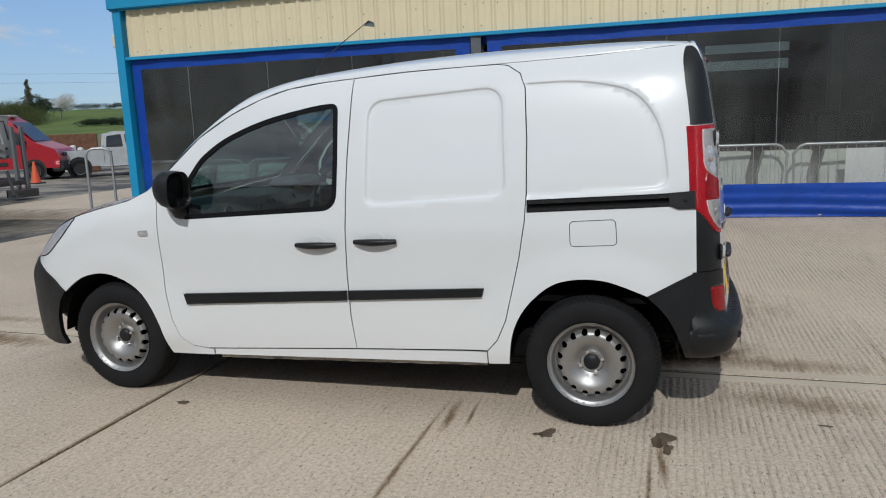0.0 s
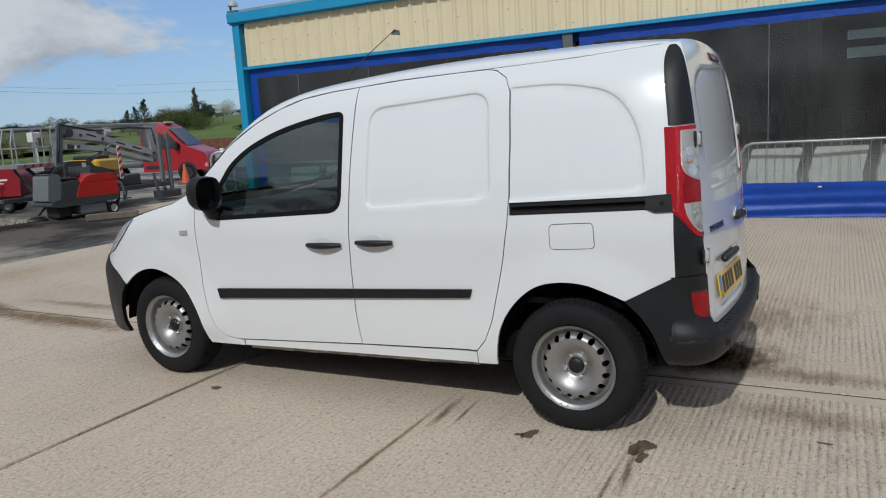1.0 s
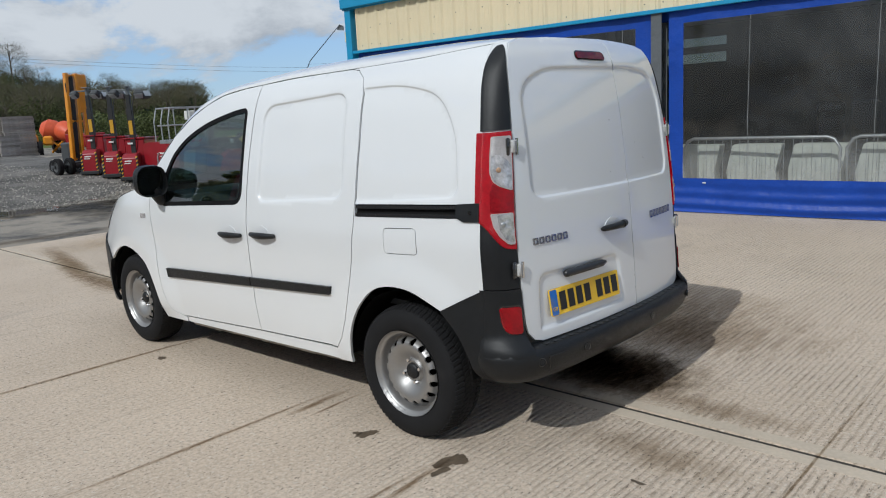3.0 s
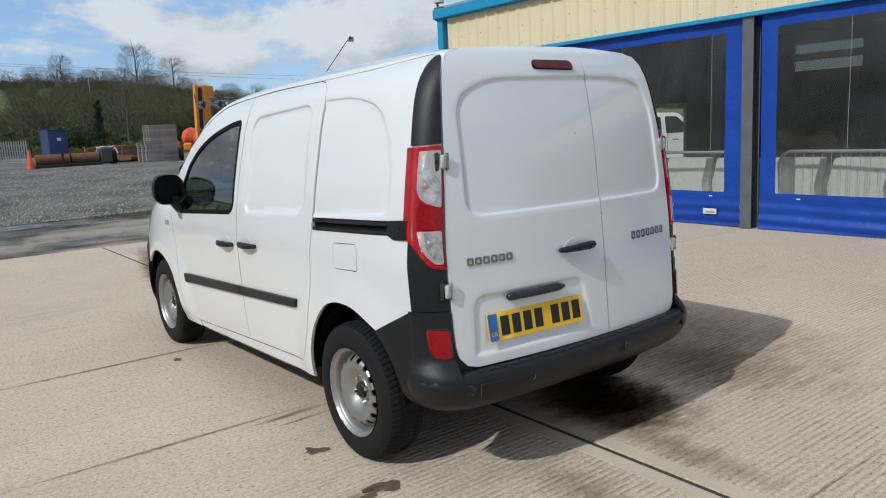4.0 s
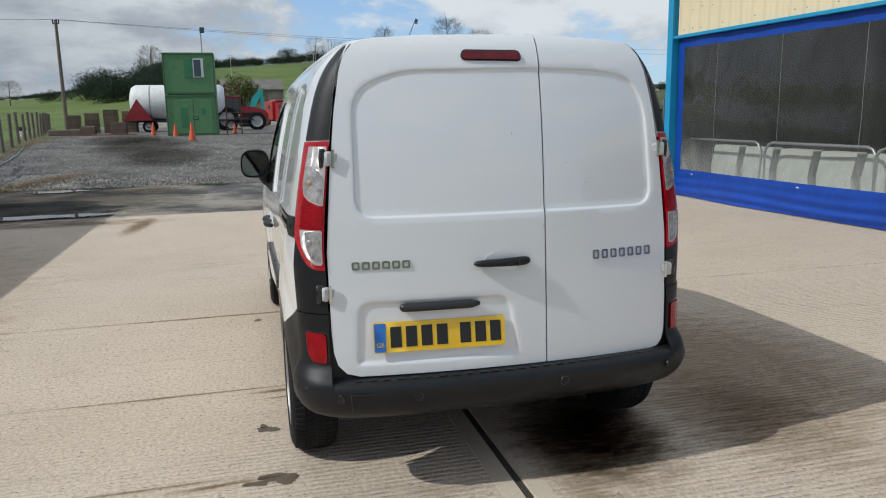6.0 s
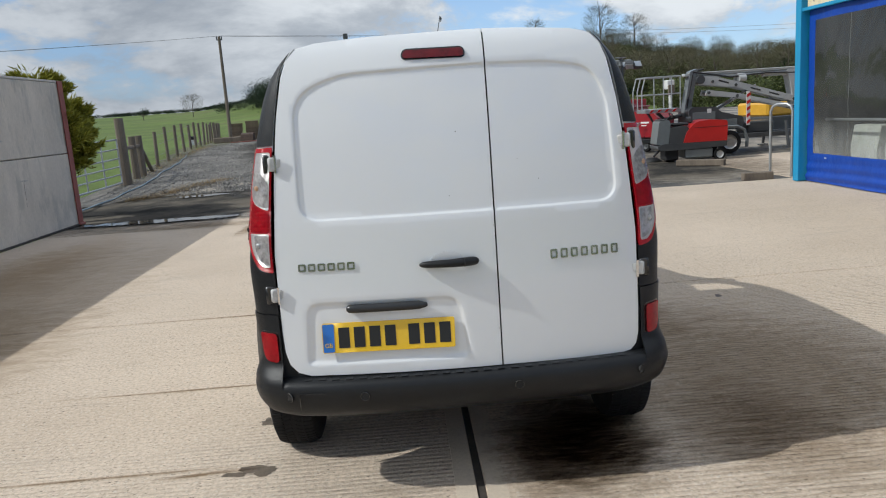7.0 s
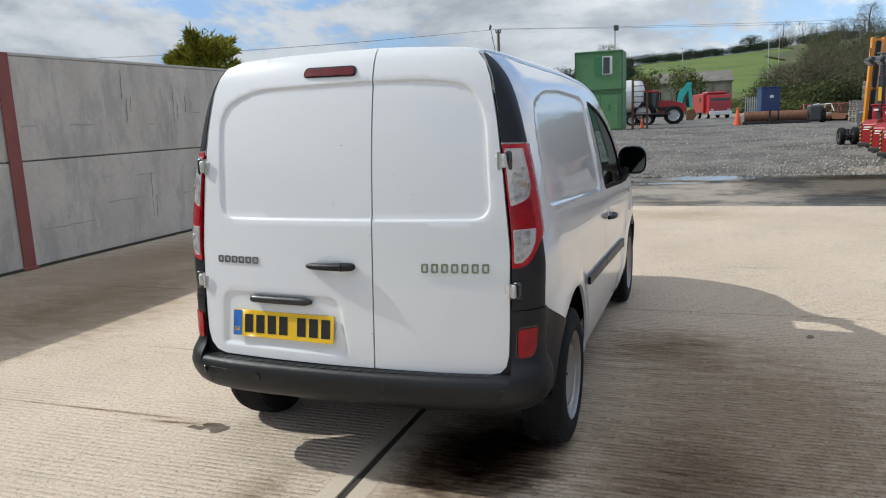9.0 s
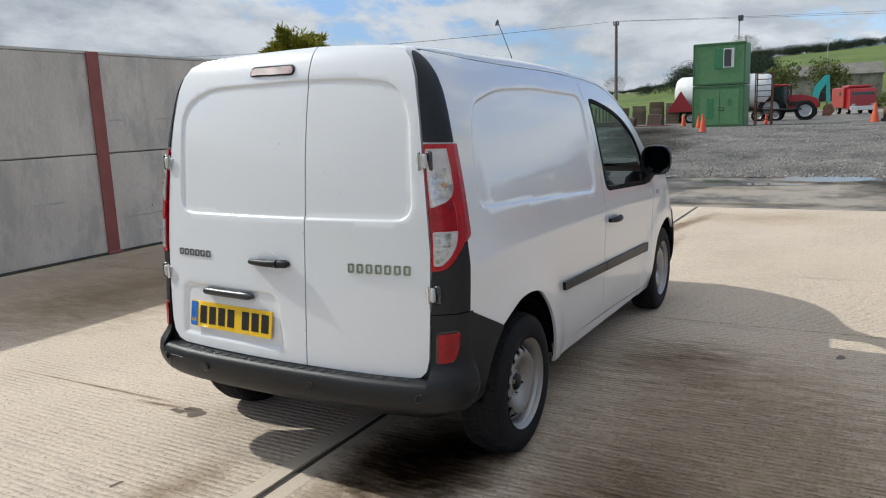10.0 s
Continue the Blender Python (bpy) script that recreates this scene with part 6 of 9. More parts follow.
def build_wheel(x, sign):
    w = thing("wheel", "", "")
    w.name = "wheel"
    for key in ("label", "category"):
        if key in w:
            del w[key]
    w.parent = van
    w.location = (x, sign * 0.765, 0.3145)
    m = Mesh().lathe(TYRE, 64)
    tyre = part("tyre", m, RUBBER, w, "black rubber tyre with deep tread", 40)
    tread = Mesh()
    for k in range(76):
        a = 2 * math.pi * k / 76
        for row, (yy, wd, skew) in enumerate(((-0.072, 0.036, 0.5), (-0.030, 0.032, 0.9), (0.012, 0.032, -0.9), (0.054, 0.036, -0.5))):
            turn = Matrix.Rotation(a + row * 0.03, 4, "Y") @ Matrix.Translation((0.3132 - (0.0040 if row in (0, 3) else 0), yy + 0.009, 0)) @ Matrix.Rotation((-0.29, 0, 0, 0.29)[row], 4, "Z") @ Matrix.Rotation(skew * 0.5, 4, "X")
            tread.box((0, 0, 0), (0.011, wd + (0.010 if row in (0, 3) else 0), 0.0185), 0.0025, turn)
    part("tread", tread, RUBBER, tyre)
    circle = [(0.206 * math.cos(2 * math.pi * k / 72), 0.206 * math.sin(2 * math.pi * k / 72)) for k in range(72)]
    holes = []
    for k in range(16):
        a = 2 * math.pi * (k + 0.5) / 16
        c0 = (0.151 * math.cos(a), 0.151 * math.sin(a))
        holes.append([(c0[0] + 0.0145 * math.cos(b), c0[1] + 0.0145 * math.sin(b)) for b in np.linspace(0, 2 * math.pi, 14, endpoint=False)])
    rings = []
    for r in (0.03, 0.05, 0.058, 0.066, 0.166, 0.171, 0.177, 0.182, 0.186, 0.192, 0.197, 0.202):
        rings.append(([(r * math.cos(2 * math.pi * k / 60), r * math.sin(2 * math.pi * k / 60)) for k in range(60)], (0.0,)))
    v, f, ol, hl = sheet(circle, holes, 0.012, rings)
    r = np.hypot(v[:, 0], v[:, 1])
    m = Mesh().add(np.stack([v[:, 0], sign * RIM_DEPTH(r), v[:, 1]], -1), f.tolist())
    for h in hl:
        hp = np.array(h)
        y = RIM_DEPTH(np.hypot(hp[:, 0], hp[:, 1]))
        top, low = np.stack([hp[:, 0], sign * y, hp[:, 1]], -1), np.stack([hp[:, 0], sign * (y - 0.008), hp[:, 1]], -1)
        n = len(hp)
        m.add([*top, *low], [(i, (i + 1) % n, n + (i + 1) % n, n + i) for i in range(n)])
    rim = part("rim", m, STEEL, w, "silver steel rim with a ring of round holes", 50)
    part("rim_back", Mesh().lathe([(0.0, sign * -0.02), (0.2, sign * -0.02), (0.2, sign * 0.03)], 40), DARK, rim)
    part("hub_cap", Mesh().lathe([(0.0, sign * 0.058), (0.032, sign * 0.057), (0.038, sign * 0.050), (0.040, sign * 0.036)], 24), BLACK_TRIM, rim, "black hub cap", 50)
    for k in range(4):
        a = math.pi / 2 * k + 0.35
        c0 = Vector((0.054 * math.cos(a), 0, 0.054 * math.sin(a)))
        part("wheel_nut", Mesh().tube([c0 + Vector((0, sign * 0.036, 0)), c0 + Vector((0, sign * 0.060, 0))], 0.0085, 6), CHROME, rim)
    return w


for wx in (0.0, -2.697):
    for sg in (-1, 1):
        build_wheel(wx, sg)

# mirrors
MIRROR = material("dim_mirror_glass", (0.10, 0.115, 0.115), 0.05, metal=1.0, var=0.05, rough_var=0.0)
for sg in (-1, 1):
    m = Mesh()
    n, k2 = 18, 20
    vs = []
    for i in range(n + 1):
        t = i / n
        for k in range(k2):
            a = 2 * math.pi * k / k2
            c, s = math.cos(a), math.sin(a)
            pw = 0.62
            yy = 0.100 * math.copysign(abs(c) ** pw, c) * (1 - 0.10 * (s > 0) * abs(s))
            zz = 0.098 * math.copysign(abs(s) ** pw, s)
            g = math.sin(math.pi / 2 * min(1, t * 1.35)) ** 0.6
            vs.append((-2.288 + 0.150 * t, sg * (0.930 + yy * g), 1.190 + zz * g - 0.02 * t))
    m.add(vs, [(i * k2 + k, i * k2 + (k + 1) % k2, (i + 1) * k2 + (k + 1) % k2, (i + 1) * k2 + k) for i in range(n) for k in range(k2)])
    mir = part("door_mirror", m, BLACK_TRIM, van, "black plastic door mirror", 60)
    face = [vs[n * k2 + k] for k in range(k2)]
    c0 = sum((Vector(p) for p in face), Vector()) / k2
    fv = [tuple(c0 + (Vector(p) - c0) * 0.90 + Vector((-0.006, 0, 0))) for p in face]
    fv = [(p[0] + 0.10 * (p[2] - 1.178) + 0.10 * sg * (p[1] - sg * 0.930) - 0.022, p[1], p[2]) for p in fv]
    part("mirror_glass", Mesh().add(fv, [tuple(range(k2))]), MIRROR, mir, "mirror glass")
    part("mirror_rim", Mesh().add(face + fv, [(k, (k + 1) % k2, k2 + (k + 1) % k2, k2 + k) for k in range(k2)]), BLACK_TRIM, mir)
    part("mirror_arm", Mesh().tube([(-2.19, sg * 0.82, 1.035), (-2.205, sg * 0.85, 1.045), (-2.215, sg * 0.89, 1.115)], [0.045, 0.042, 0.045], 12), BLACK_TRIM, mir)

# aerial with a scrap of tape at its tip
aer = part("roof_aerial", Mesh().tube([(-1.86, 0.05, 1.69), (-1.72, 0.07, 1.895), (-1.43, 0.106, 2.098)], [0.004, 0.003, 0.0022], 8), GLOSS_BLACK, van, "thin black roof aerial")
part("aerial_base", Mesh().tube([(-1.885, 0.05, 1.67), (-1.86, 0.05, 1.695)], [0.024, 0.010], 12), GLOSS_BLACK, aer)
m = Mesh().add([(-1.437, 0.108, 2.10), (-1.400, 0.112, 2.088), (-1.392, 0.108, 2.058), (-1.462, 0.104, 2.068), (-1.43, 0.118, 2.085)], [(0, 1, 4), (1, 2, 4), (2, 3, 4), (3, 0, 4)])
part("aerial_tape", m, STEEL_POST, aer, "scrap of grey tape")

# floor, axles and cabin
part("underbody", Mesh().box((-1.55, 0, 0.36), (3.2, 1.50, 0.16), 0.03), DARK, van)
part("rear_floor", Mesh().box((0.28, 0, 0.46), (0.50, 1.36, 0.12), 0.03), DARK, van)
part("rear_axle", Mesh().tube([(0, -0.68, 0.29), (-0.1, -0.4, 0.26), (-0.1, 0.4, 0.26), (0, 0.68, 0.29)], 0.045, 10), DARK, van)
part("exhaust", Mesh().tube([(-1.4, 0.3, 0.26), (0.1, 0.45, 0.28), (0.42, 0.48, 0.30)], 0.04, 10), GALV, van)
part("cargo_floor", Mesh().box((-0.35, 0, 0.58), (1.7, 1.3, 0.03)), CABIN, van)
part("bulkhead", Mesh().prism([(-0.74, 0.56), (-0.74, 1.15), (-0.60, 1.66), (0.60, 1.66), (0.74, 1.15), (0.74, 0.56)], -1.215, -1.185, "x"), CABIN, van, "dark cabin bulkhead")
dash = Mesh()
dash.prism([(-2.62, 1.05), (-2.30, 1.085), (-2.10, 1.06), (-2.02, 0.98), (-2.05, 0.75), (-2.5, 0.6)], -0.74, 0.74, "y")
dsh = part("dashboard", dash, CABIN, van, "dark grey dashboard")
for vy in (-0.62, -0.15, 0.12, 0.62):
    a0 = [(-2.052 + 0.02 * 0, vy + 0.042 * math.cos(b), 1.0 + 0.042 * math.sin(b)) for b in np.linspace(0, 2 * math.pi, 20, endpoint=False)]
    part("air_vent", Mesh().tube(a0, 0.008, 6, True), CABIN, dsh, "round dashboard vent")
part("instrument_hood", Mesh().box((-2.16, 0.38, 1.10), (0.24, 0.36, 0.08), 0.035), CABIN, dsh)
wheel_pts = [(-1.93 + 0.06 * math.cos(a), 0.38 + 0.185 * math.sin(a), 1.02 + 0.17 * math.cos(a)) for a in np.linspace(0, 2 * math.pi, 32, endpoint=False)]
sw = part("steering_wheel", Mesh().tube(wheel_pts, 0.014, 10, True), CABIN, van, "black steering wheel")
part("steering_hub", Mesh().box((-1.95, 0.38, 1.01), (0.06, 0.16, 0.12), 0.02).tube([(-1.95, 0.2, 1.02), (-1.95, 0.56, 1.02)], 0.012, 8).tube([(-1.98, 0.38, 1.0), (-2.2, 0.38, 0.95)], 0.03, 8), CABIN, sw)
for sy in (-0.38, 0.38):
    st = part("seat", Mesh().box((-1.62, sy, 0.78), (0.50, 0.50, 0.16), 0.05), FABRIC, van, "dark fabric seat")
    turn = Matrix.Translation((-1.36, sy, 1.08)) @ Matrix.Rotation(radians(12), 4, "Y")
    part("seat_back", Mesh().box((0, 0, 0), (0.14, 0.48, 0.56), 0.06, turn), FABRIC, st)
    part("head_rest", Mesh().box((0.03, 0, 0.38), (0.10, 0.27, 0.18), 0.04, turn), FABRIC, st)
part("cabin_floor", Mesh().box((-1.8, 0, 0.55), (1.2, 1.4, 0.1)), CABIN, van)

# ---- machines and vehicles of the yard ----
def paint(name, c, rough=0.35, var=0.12, coat=0.3, **k):
    return material(name, c, rough, var=var, coat=coat, scale=4, fine=40, **k)


RED = paint("red_machine_paint", (0.50, 0.018, 0.016))
DARK_RED = paint("dark_red_machine_paint", (0.27, 0.008, 0.016))
ORANGE = paint("orange_machine_paint", (0.72, 0.27, 0.012))
YELLOW = paint("yellow_machine_paint", (0.62, 0.34, 0.03))
MID_GREY = paint("mid_grey_machine_paint", (0.15, 0.165, 0.17), 0.5)
PALE_GREY = paint("pale_grey_machine_paint", (0.42, 0.43, 0.43), 0.45)
DARK_GREY = paint("dark_grey_machine_paint", (0.05, 0.053, 0.056), 0.55)
BLACK = paint("black_machine_plastic", (0.018, 0.018, 0.019), 0.55, coat=0)
WHITE = paint("white_machine_paint", (0.70, 0.70, 0.68), 0.45)
SILVER = paint("silver_car_paint", (0.46, 0.47, 0.48), 0.3, coat=0.8)
GREEN = paint("green_cabin_paint", (0.11, 0.25, 0.105), 0.55, coat=0, stain=(0.06, 0.15, 0.065), stain_scale=1.5, stain_at=0.58, stain_amount=0.5)
DARK_GREEN = paint("dark_green_rail_paint", (0.055, 0.135, 0.058), 0.6, coat=0)
LIGHT_GREEN = paint("faded_green_patch", (0.05, 0.20, 0.085), 0.6, coat=0)
NAVY = paint("navy_steel_paint", (0.022, 0.050, 0.14), 0.5, coat=0.1)
DARK_RUST = material("dark_rusted_steel", (0.065, 0.042, 0.032), 0.9, var=0.45, scale=6, fine=50, bump=0.004, bump_scale=60)
RUST = material("rusted_steel", (0.16, 0.075, 0.04), 0.85, var=0.4, scale=6, fine=50, bump=0.004, bump_scale=60)
TEAL = paint("teal_digger_paint", (0.03, 0.40, 0.36), 0.4)
TIMBER = material("weathered_timber", (0.165, 0.135, 0.105), 0.9, var=0.3, scale=4, fine=60, bump=0.004, bump_scale=70, stretch=(1, 1, 0.2))
PALE_TIMBER = material("pallet_timber", (0.185, 0.135, 0.09), 0.9, var=0.35, scale=5, fine=50, piece=0.2)
CONE_ORANGE = material("orange_cone_plastic", (0.66, 0.10, 0.035), 0.5, var=0.12)
DARK_GLASS = material("dark_vehicle_glass", (0.02, 0.025, 0.028), 0.06, var=0.1, spec=0.8)
LAMP_GLASS = material("work_lamp_glass", (0.45, 0.47, 0.48), 0.15, var=0.2, coat=1.0)


def at_pose(x, y, turn=0.0, z=None):
    """A pose on the land, heading turned from +x, in degrees."""
    return pose(x, y, float(ground_z(x, y)) - 0.008 if z is None else z, 0, 0, turn)


def sized(x, y, turn, size):
    """A pose on the land for a thing of the given size."""
    return at_pose(x, y, turn) @ Matrix.Scale(size, 4)


def wheel_part(parent, x, y, r, w, rim=STEEL, out=1):
    tyre = part("tyre", Mesh().lathe([(r * 0.62, -w / 2), (r * 0.93, -w / 2), (r, -w * 0.36), (r, w * 0.36), (r * 0.93, w / 2), (r * 0.62, w / 2)], 28, Matrix.Translation((x, y, r))), RUBBER, parent, "", 40)
    part("rim", Mesh().lathe([(0.0, out * w * 0.30), (r * 0.16, out * w * 0.32), (r * 0.30, out * w * 0.22), (r * 0.55, out * w * 0.34), (r * 0.62, out * w * 0.47)], 24, Matrix.Translation((x, y, r))), rim, tyre, "", 40)
    return tyre


def stripes(parent, x, y, z0, z1, w, n, a, c, name="hazard_stripe"):
    """Slanting hazard stripes on a post's -y face."""
    h = (z1 - z0) / n
    for k in range(n):
        z = z0 + h * k
        part(name, Mesh().prism([(x - w / 2, z), (x + w / 2, z + h * 0.5), (x + w / 2, z + h * 1.5 if k < n - 1 else z1), (x - w / 2, z + h)], y, y + 0.006, "y"), a if k % 2 else c, parent)


def build_scrubber():
    t = thing("floor_scrubber", "red and grey ride-on floor scrubber parked on asphalt", "scrubber", at=sized(-13.65, 6.45, -95, 0.92))
    part("chassis", Mesh().prism(rounded([(-0.78, 0.34), (-0.80, 0.47), (0.74, 0.47), (0.90, 0.42), (0.90, 0.33), (0.70, 0.30)], 0.04), -0.42, 0.42), DARK_GREY, t, "dark grey chassis", 30)
    hood = rounded([(-0.80, 0.475), (-0.81, 0.97), (-0.35, 1.01), (-0.02, 0.97), (0.18, 0.76), (0.27, 0.475)], [0.03, 0.07, 0.12, 0.16, 0.2, 0.03])
    cover = part("rear_cover", Mesh().prism(hood, -0.40, 0.40), RED, t, "red rounded rear cover", 30)
    part("cover_seam", Mesh().box((-0.40, 0, 0.83), (0.8, 0.808, 0.010)), BLACK, cover)
    part("tank", Mesh().prism(rounded([(0.10, 0.47), (0.10, 0.80), (0.20, 0.90), (0.58, 0.86), (0.60, 0.47)], 0.05), -0.37, 0.37), DARK_GREY, t, "dark grey water tank", 30)
    part("seat", Mesh().box((0.30, 0, 0.93), (0.44, 0.44, 0.07), 0.03).box((0.02, 0, 1.02), (0.09, 0.40, 0.16), 0.04), BLACK, t, "black seat")
    col = part("steering_column", Mesh().prism(rounded([(0.62, 0.45), (0.56, 0.98), (0.60, 1.06), (0.84, 1.03), (0.92, 0.45)], 0.05), -0.33, 0.33), MID_GREY, t, "grey front column", 30)
    part("column_lip", Mesh().box((0.72, 0, 1.06), (0.20, 0.56, 0.03), 0.012), DARK_GREY, col)
    ring = [(0.46 + 0.03 * math.cos(a), 0.16 * math.sin(a), 1.16 + 0.06 * math.cos(a)) for a in np.linspace(0, 2 * math.pi, 20, endpoint=False)]
    part("steering_wheel", Mesh().tube(ring, 0.014, 8, True).tube([(0.46, 0, 1.16), (0.62, 0, 1.02)], 0.02, 8), BLACK, col)
    part("brush_skirt", Mesh().box((-0.12, 0, 0.20), (0.68, 0.78, 0.24), 0.03), MID_GREY, t, "grey brush skirt")
    part("drive_housing", Mesh().box((0.52, 0, 0.18), (0.34, 0.5, 0.28), 0.03).tube([(0.66, -0.30, 0.30), (0.84, -0.34, 0.12)], 0.025, 8), BLACK, t)
    part("maker_plate", Mesh().box((0.86, -0.425, 0.41), (0.07, 0.008, 0.03)), WHITE, t)
    for y in (-0.36, 0.36):
        wheel_part(t, -0.62, y, 0.145, 0.10, PALE_GREY, -1 if y < 0 else 1)
    wheel_part(t, 0.55, 0, 0.13, 0.10, PALE_GREY, -1)
    part("side_brush", Mesh().lathe([(0.0, 0.10), (0.12, 0.10), (0.24, 0.02), (0.25, 0.0)], 24, Matrix.Translation((0.86, -0.36, 0.0)) @ Matrix.Rotation(radians(90), 4, "X")), BLACK, t, "black side brush", 40)
    return t


def build_lift():
    t = thing("boom_lift", "grey trailer-mounted boom lift with a railed basket, folded", "lift", at=sized(-14.75, 7.65, 90, 0.93))
    # x runs along the boom, basket at -x
    ch = part("trailer_chassis", Mesh().box((0.6, 0, 0.42), (3.4, 0.20, 0.14), 0.01).box((0.6, 0.42, 0.42), (3.0, 0.10, 0.12), 0.01).box((0.6, -0.42, 0.42), (3.0, 0.10, 0.12), 0.01).box((-1.6, 0, 0.42), (1.6, 0.12, 0.10), 0.01), DARK_GREY, t, "dark grey trailer chassis")
    for y, o in ((-0.62, -1), (0.62, 1)):
        wheel_part(t, -0.05, y, 0.30, 0.18, STEEL, o)
        part("mudguard", Mesh().tube([(-0.62, y, 0.66), (-0.20, y, 0.69), (0.18, y, 0.68), (0.36, y, 0.58), (0.44, y, 0.34), (0.43, y, 0.14)], 0.045, 6), MID_GREY, t)
    part("turret", Mesh().prism(rounded([(-1.0, 0.62), (-1.02, 1.16), (-0.92, 1.24), (-0.30, 1.22), (-0.18, 1.08), (0.42, 0.92), (0.46, 0.72), (0.30, 0.60)], 0.05), -0.42, 0.36), DARK_GREY, t, "dark grey turret housing", 30)
    part("turret_panel", Mesh().box((-0.62, -0.424, 0.92), (0.6, 0.012, 0.36), 0.004).box((0.06, -0.424, 0.78), (0.4, 0.012, 0.2), 0.004), MID_GREY, t)
    part("number_tag", Mesh().box((-0.48, -0.426, 1.12), (0.11, 0.010, 0.11)), WHITE, t)
    part("turntable", Mesh().lathe([(0.30, -0.06), (0.34, -0.06), (0.34, 0.06), (0.30, 0.06)], 24, Matrix.Translation((-0.2, 0, 0.56)) @ Matrix.Rotation(radians(90), 4, "X")), BLACK, t)
    part("upper_boom", Mesh().box((0.62, 0, 2.07), (3.25, 0.20, 0.07), 0.012).box((0.78, 0, 1.995), (2.75, 0.24, 0.06), 0.012).box((1.62, 0, 1.94), (1.0, 0.16, 0.07), 0.012).box((0.5, -0.01, 1.93), (0.2, 0.28, 0.2), 0.02).tube([(-0.9, -0.12, 2.11), (2.15, -0.12, 2.10)], 0.016, 6).tube([(0.42, -0.16, 1.90), (0.60, -0.16, 1.90)], 0.085, 14), PALE_GREY, t, "pale grey upper boom")
    part("jib", Mesh().box((0.5, 0.13, 2.06), (2.9, 0.05, 0.06), 0.01), GALV, t)
    for y in (-0.17, 0.17):
        part("link_arm", Mesh().prism([(-0.66, 1.80), (-0.58, 2.02), (-0.30, 2.0), (0.35, 1.83), (1.92, 1.36), (1.98, 1.25), (1.86, 1.22), (0.3, 1.68), (-0.35, 1.76)], y - 0.035, y + 0.035), PALE_GREY, t, "pale grey folding arm")
        part("lower_arm", Mesh().prism([(-0.48, 1.52), (-0.44, 1.66), (0.4, 1.52), (1.92, 1.12), (1.92, 1.03), (0.35, 1.42)], y - 0.03, y + 0.03), PALE_GREY, t)
    part("riser", Mesh().prism(rounded([(1.72, 2.05), (2.06, 2.05), (2.10, 1.10), (1.92, 1.00), (1.86, 1.45), (1.80, 1.75)], 0.05), -0.16, 0.16), PALE_GREY, t, "pale grey end riser", 30)
    part("elbow", Mesh().prism(rounded([(-1.05, 1.0), (-0.86, 2.16), (-0.66, 2.22), (-0.72, 1.9), (-0.88, 1.0)], 0.04), -0.14, 0.14), MID_GREY, t, "grey elbow casting", 30)
    part("pivot_pin", Mesh().tube([(-0.62, -0.24, 1.93), (-0.62, 0.24, 1.93)], 0.11, 16), DARK_GREY, t)
    part("hydraulic_ram", Mesh().tube([(-0.35, 0, 1.02), (0.6, 0, 1.52)], 0.05, 10).tube([(0.5, 0, 1.48), (0.95, 0, 1.7)], 0.03, 10), CHROME, t)
    for px, pz in ((-0.30, 1.86), (0.32, 1.74), (1.88, 1.28), (1.88, 1.08), (0.36, 1.46), (-0.40, 1.58)):
        part("link_pin", Mesh().tube([(px, -0.23, pz), (px, 0.23, pz)], 0.038, 10), DARK_GREY, t)
    for px, pz in ((0.0, 1.84), (0.85, 1.60), (1.35, 1.45)):
        part("arm_slot", Mesh().box((px, 0, pz), (0.30, 0.418, 0.05), 0.01, Matrix.Translation((px, 0, pz)) @ Matrix.Rotation(radians(17), 4, "Y") @ Matrix.Translation((-px, 0, -pz))), BLACK, t)
    part("boom_hose", Mesh().tube([(-0.8, -0.14, 2.14), (0.2, -0.15, 1.95), (1.2, -0.15, 2.0), (1.95, -0.15, 1.96), (2.02, -0.17, 1.5)], 0.02, 8), BLACK, t, "black hydraulic hose")
    for hs in range(3):
        part("hose", Mesh().tube([(-0.98 + 0.02 * hs, -0.1 + 0.1 * hs, 1.05), (-0.92, -0.16 + 0.1 * hs, 1.5), (-0.78, -0.12 + 0.1 * hs, 2.12), (-0.5, -0.1 + 0.1 * hs, 2.2)], 0.022, 8), BLACK, t, "black hydraulic hose")
    # basket
    bk = part("basket_floor", Mesh().box((-1.68, 0, 1.20), (0.92, 0.75, 0.10), 0.01), GALV, t, "silver basket floor")
    rail = Mesh()
    x0, x1, y0, y1 = -2.14, -1.22, -0.37, 0.37
    for z in (1.62, 2.06):
        rail.tube([(x0, y0, z), (x1, y0, z), (x1, y1, z), (x0, y1, z)], 0.019, 8, True)
    part("top_rail", rail, GALV, bk, "pale tubular rail")
    for x, y in ((x0, y0), (x1, y0), (x1, y1), (x0, y1), (-1.66, y0), (-1.45, y0), (-1.66, y1), (x0, 0)):
        part("rail_post", Mesh().tube([(x - (0.09 if x == x0 else 0), y, 1.22), (x - (0.09 if x == x0 else 0), y, 1.72), (x, y, 2.06)], 0.017, 8), GALV, bk)
    part("control_box", Mesh().box((-1.34, 0.1, 1.86), (0.20, 0.26, 0.24), 0.02).tube([(-1.32, 0.1, 1.25), (-1.32, 0.1, 1.75)], 0.04, 8), WHITE, bk, "white control box")
    part("manual_box", Mesh().box((-1.40, -0.22, 1.72), (0.16, 0.06, 0.26), 0.01), TIMBER, bk)
    for k in range(4):
        part("hazard_stripe", Mesh().prism([(-2.05 + 0.20 * k, 1.165), (-1.98 + 0.20 * k, 1.165), (-1.91 + 0.20 * k, 1.235), (-1.98 + 0.20 * k, 1.235)], -0.384, -0.378), RED, bk)
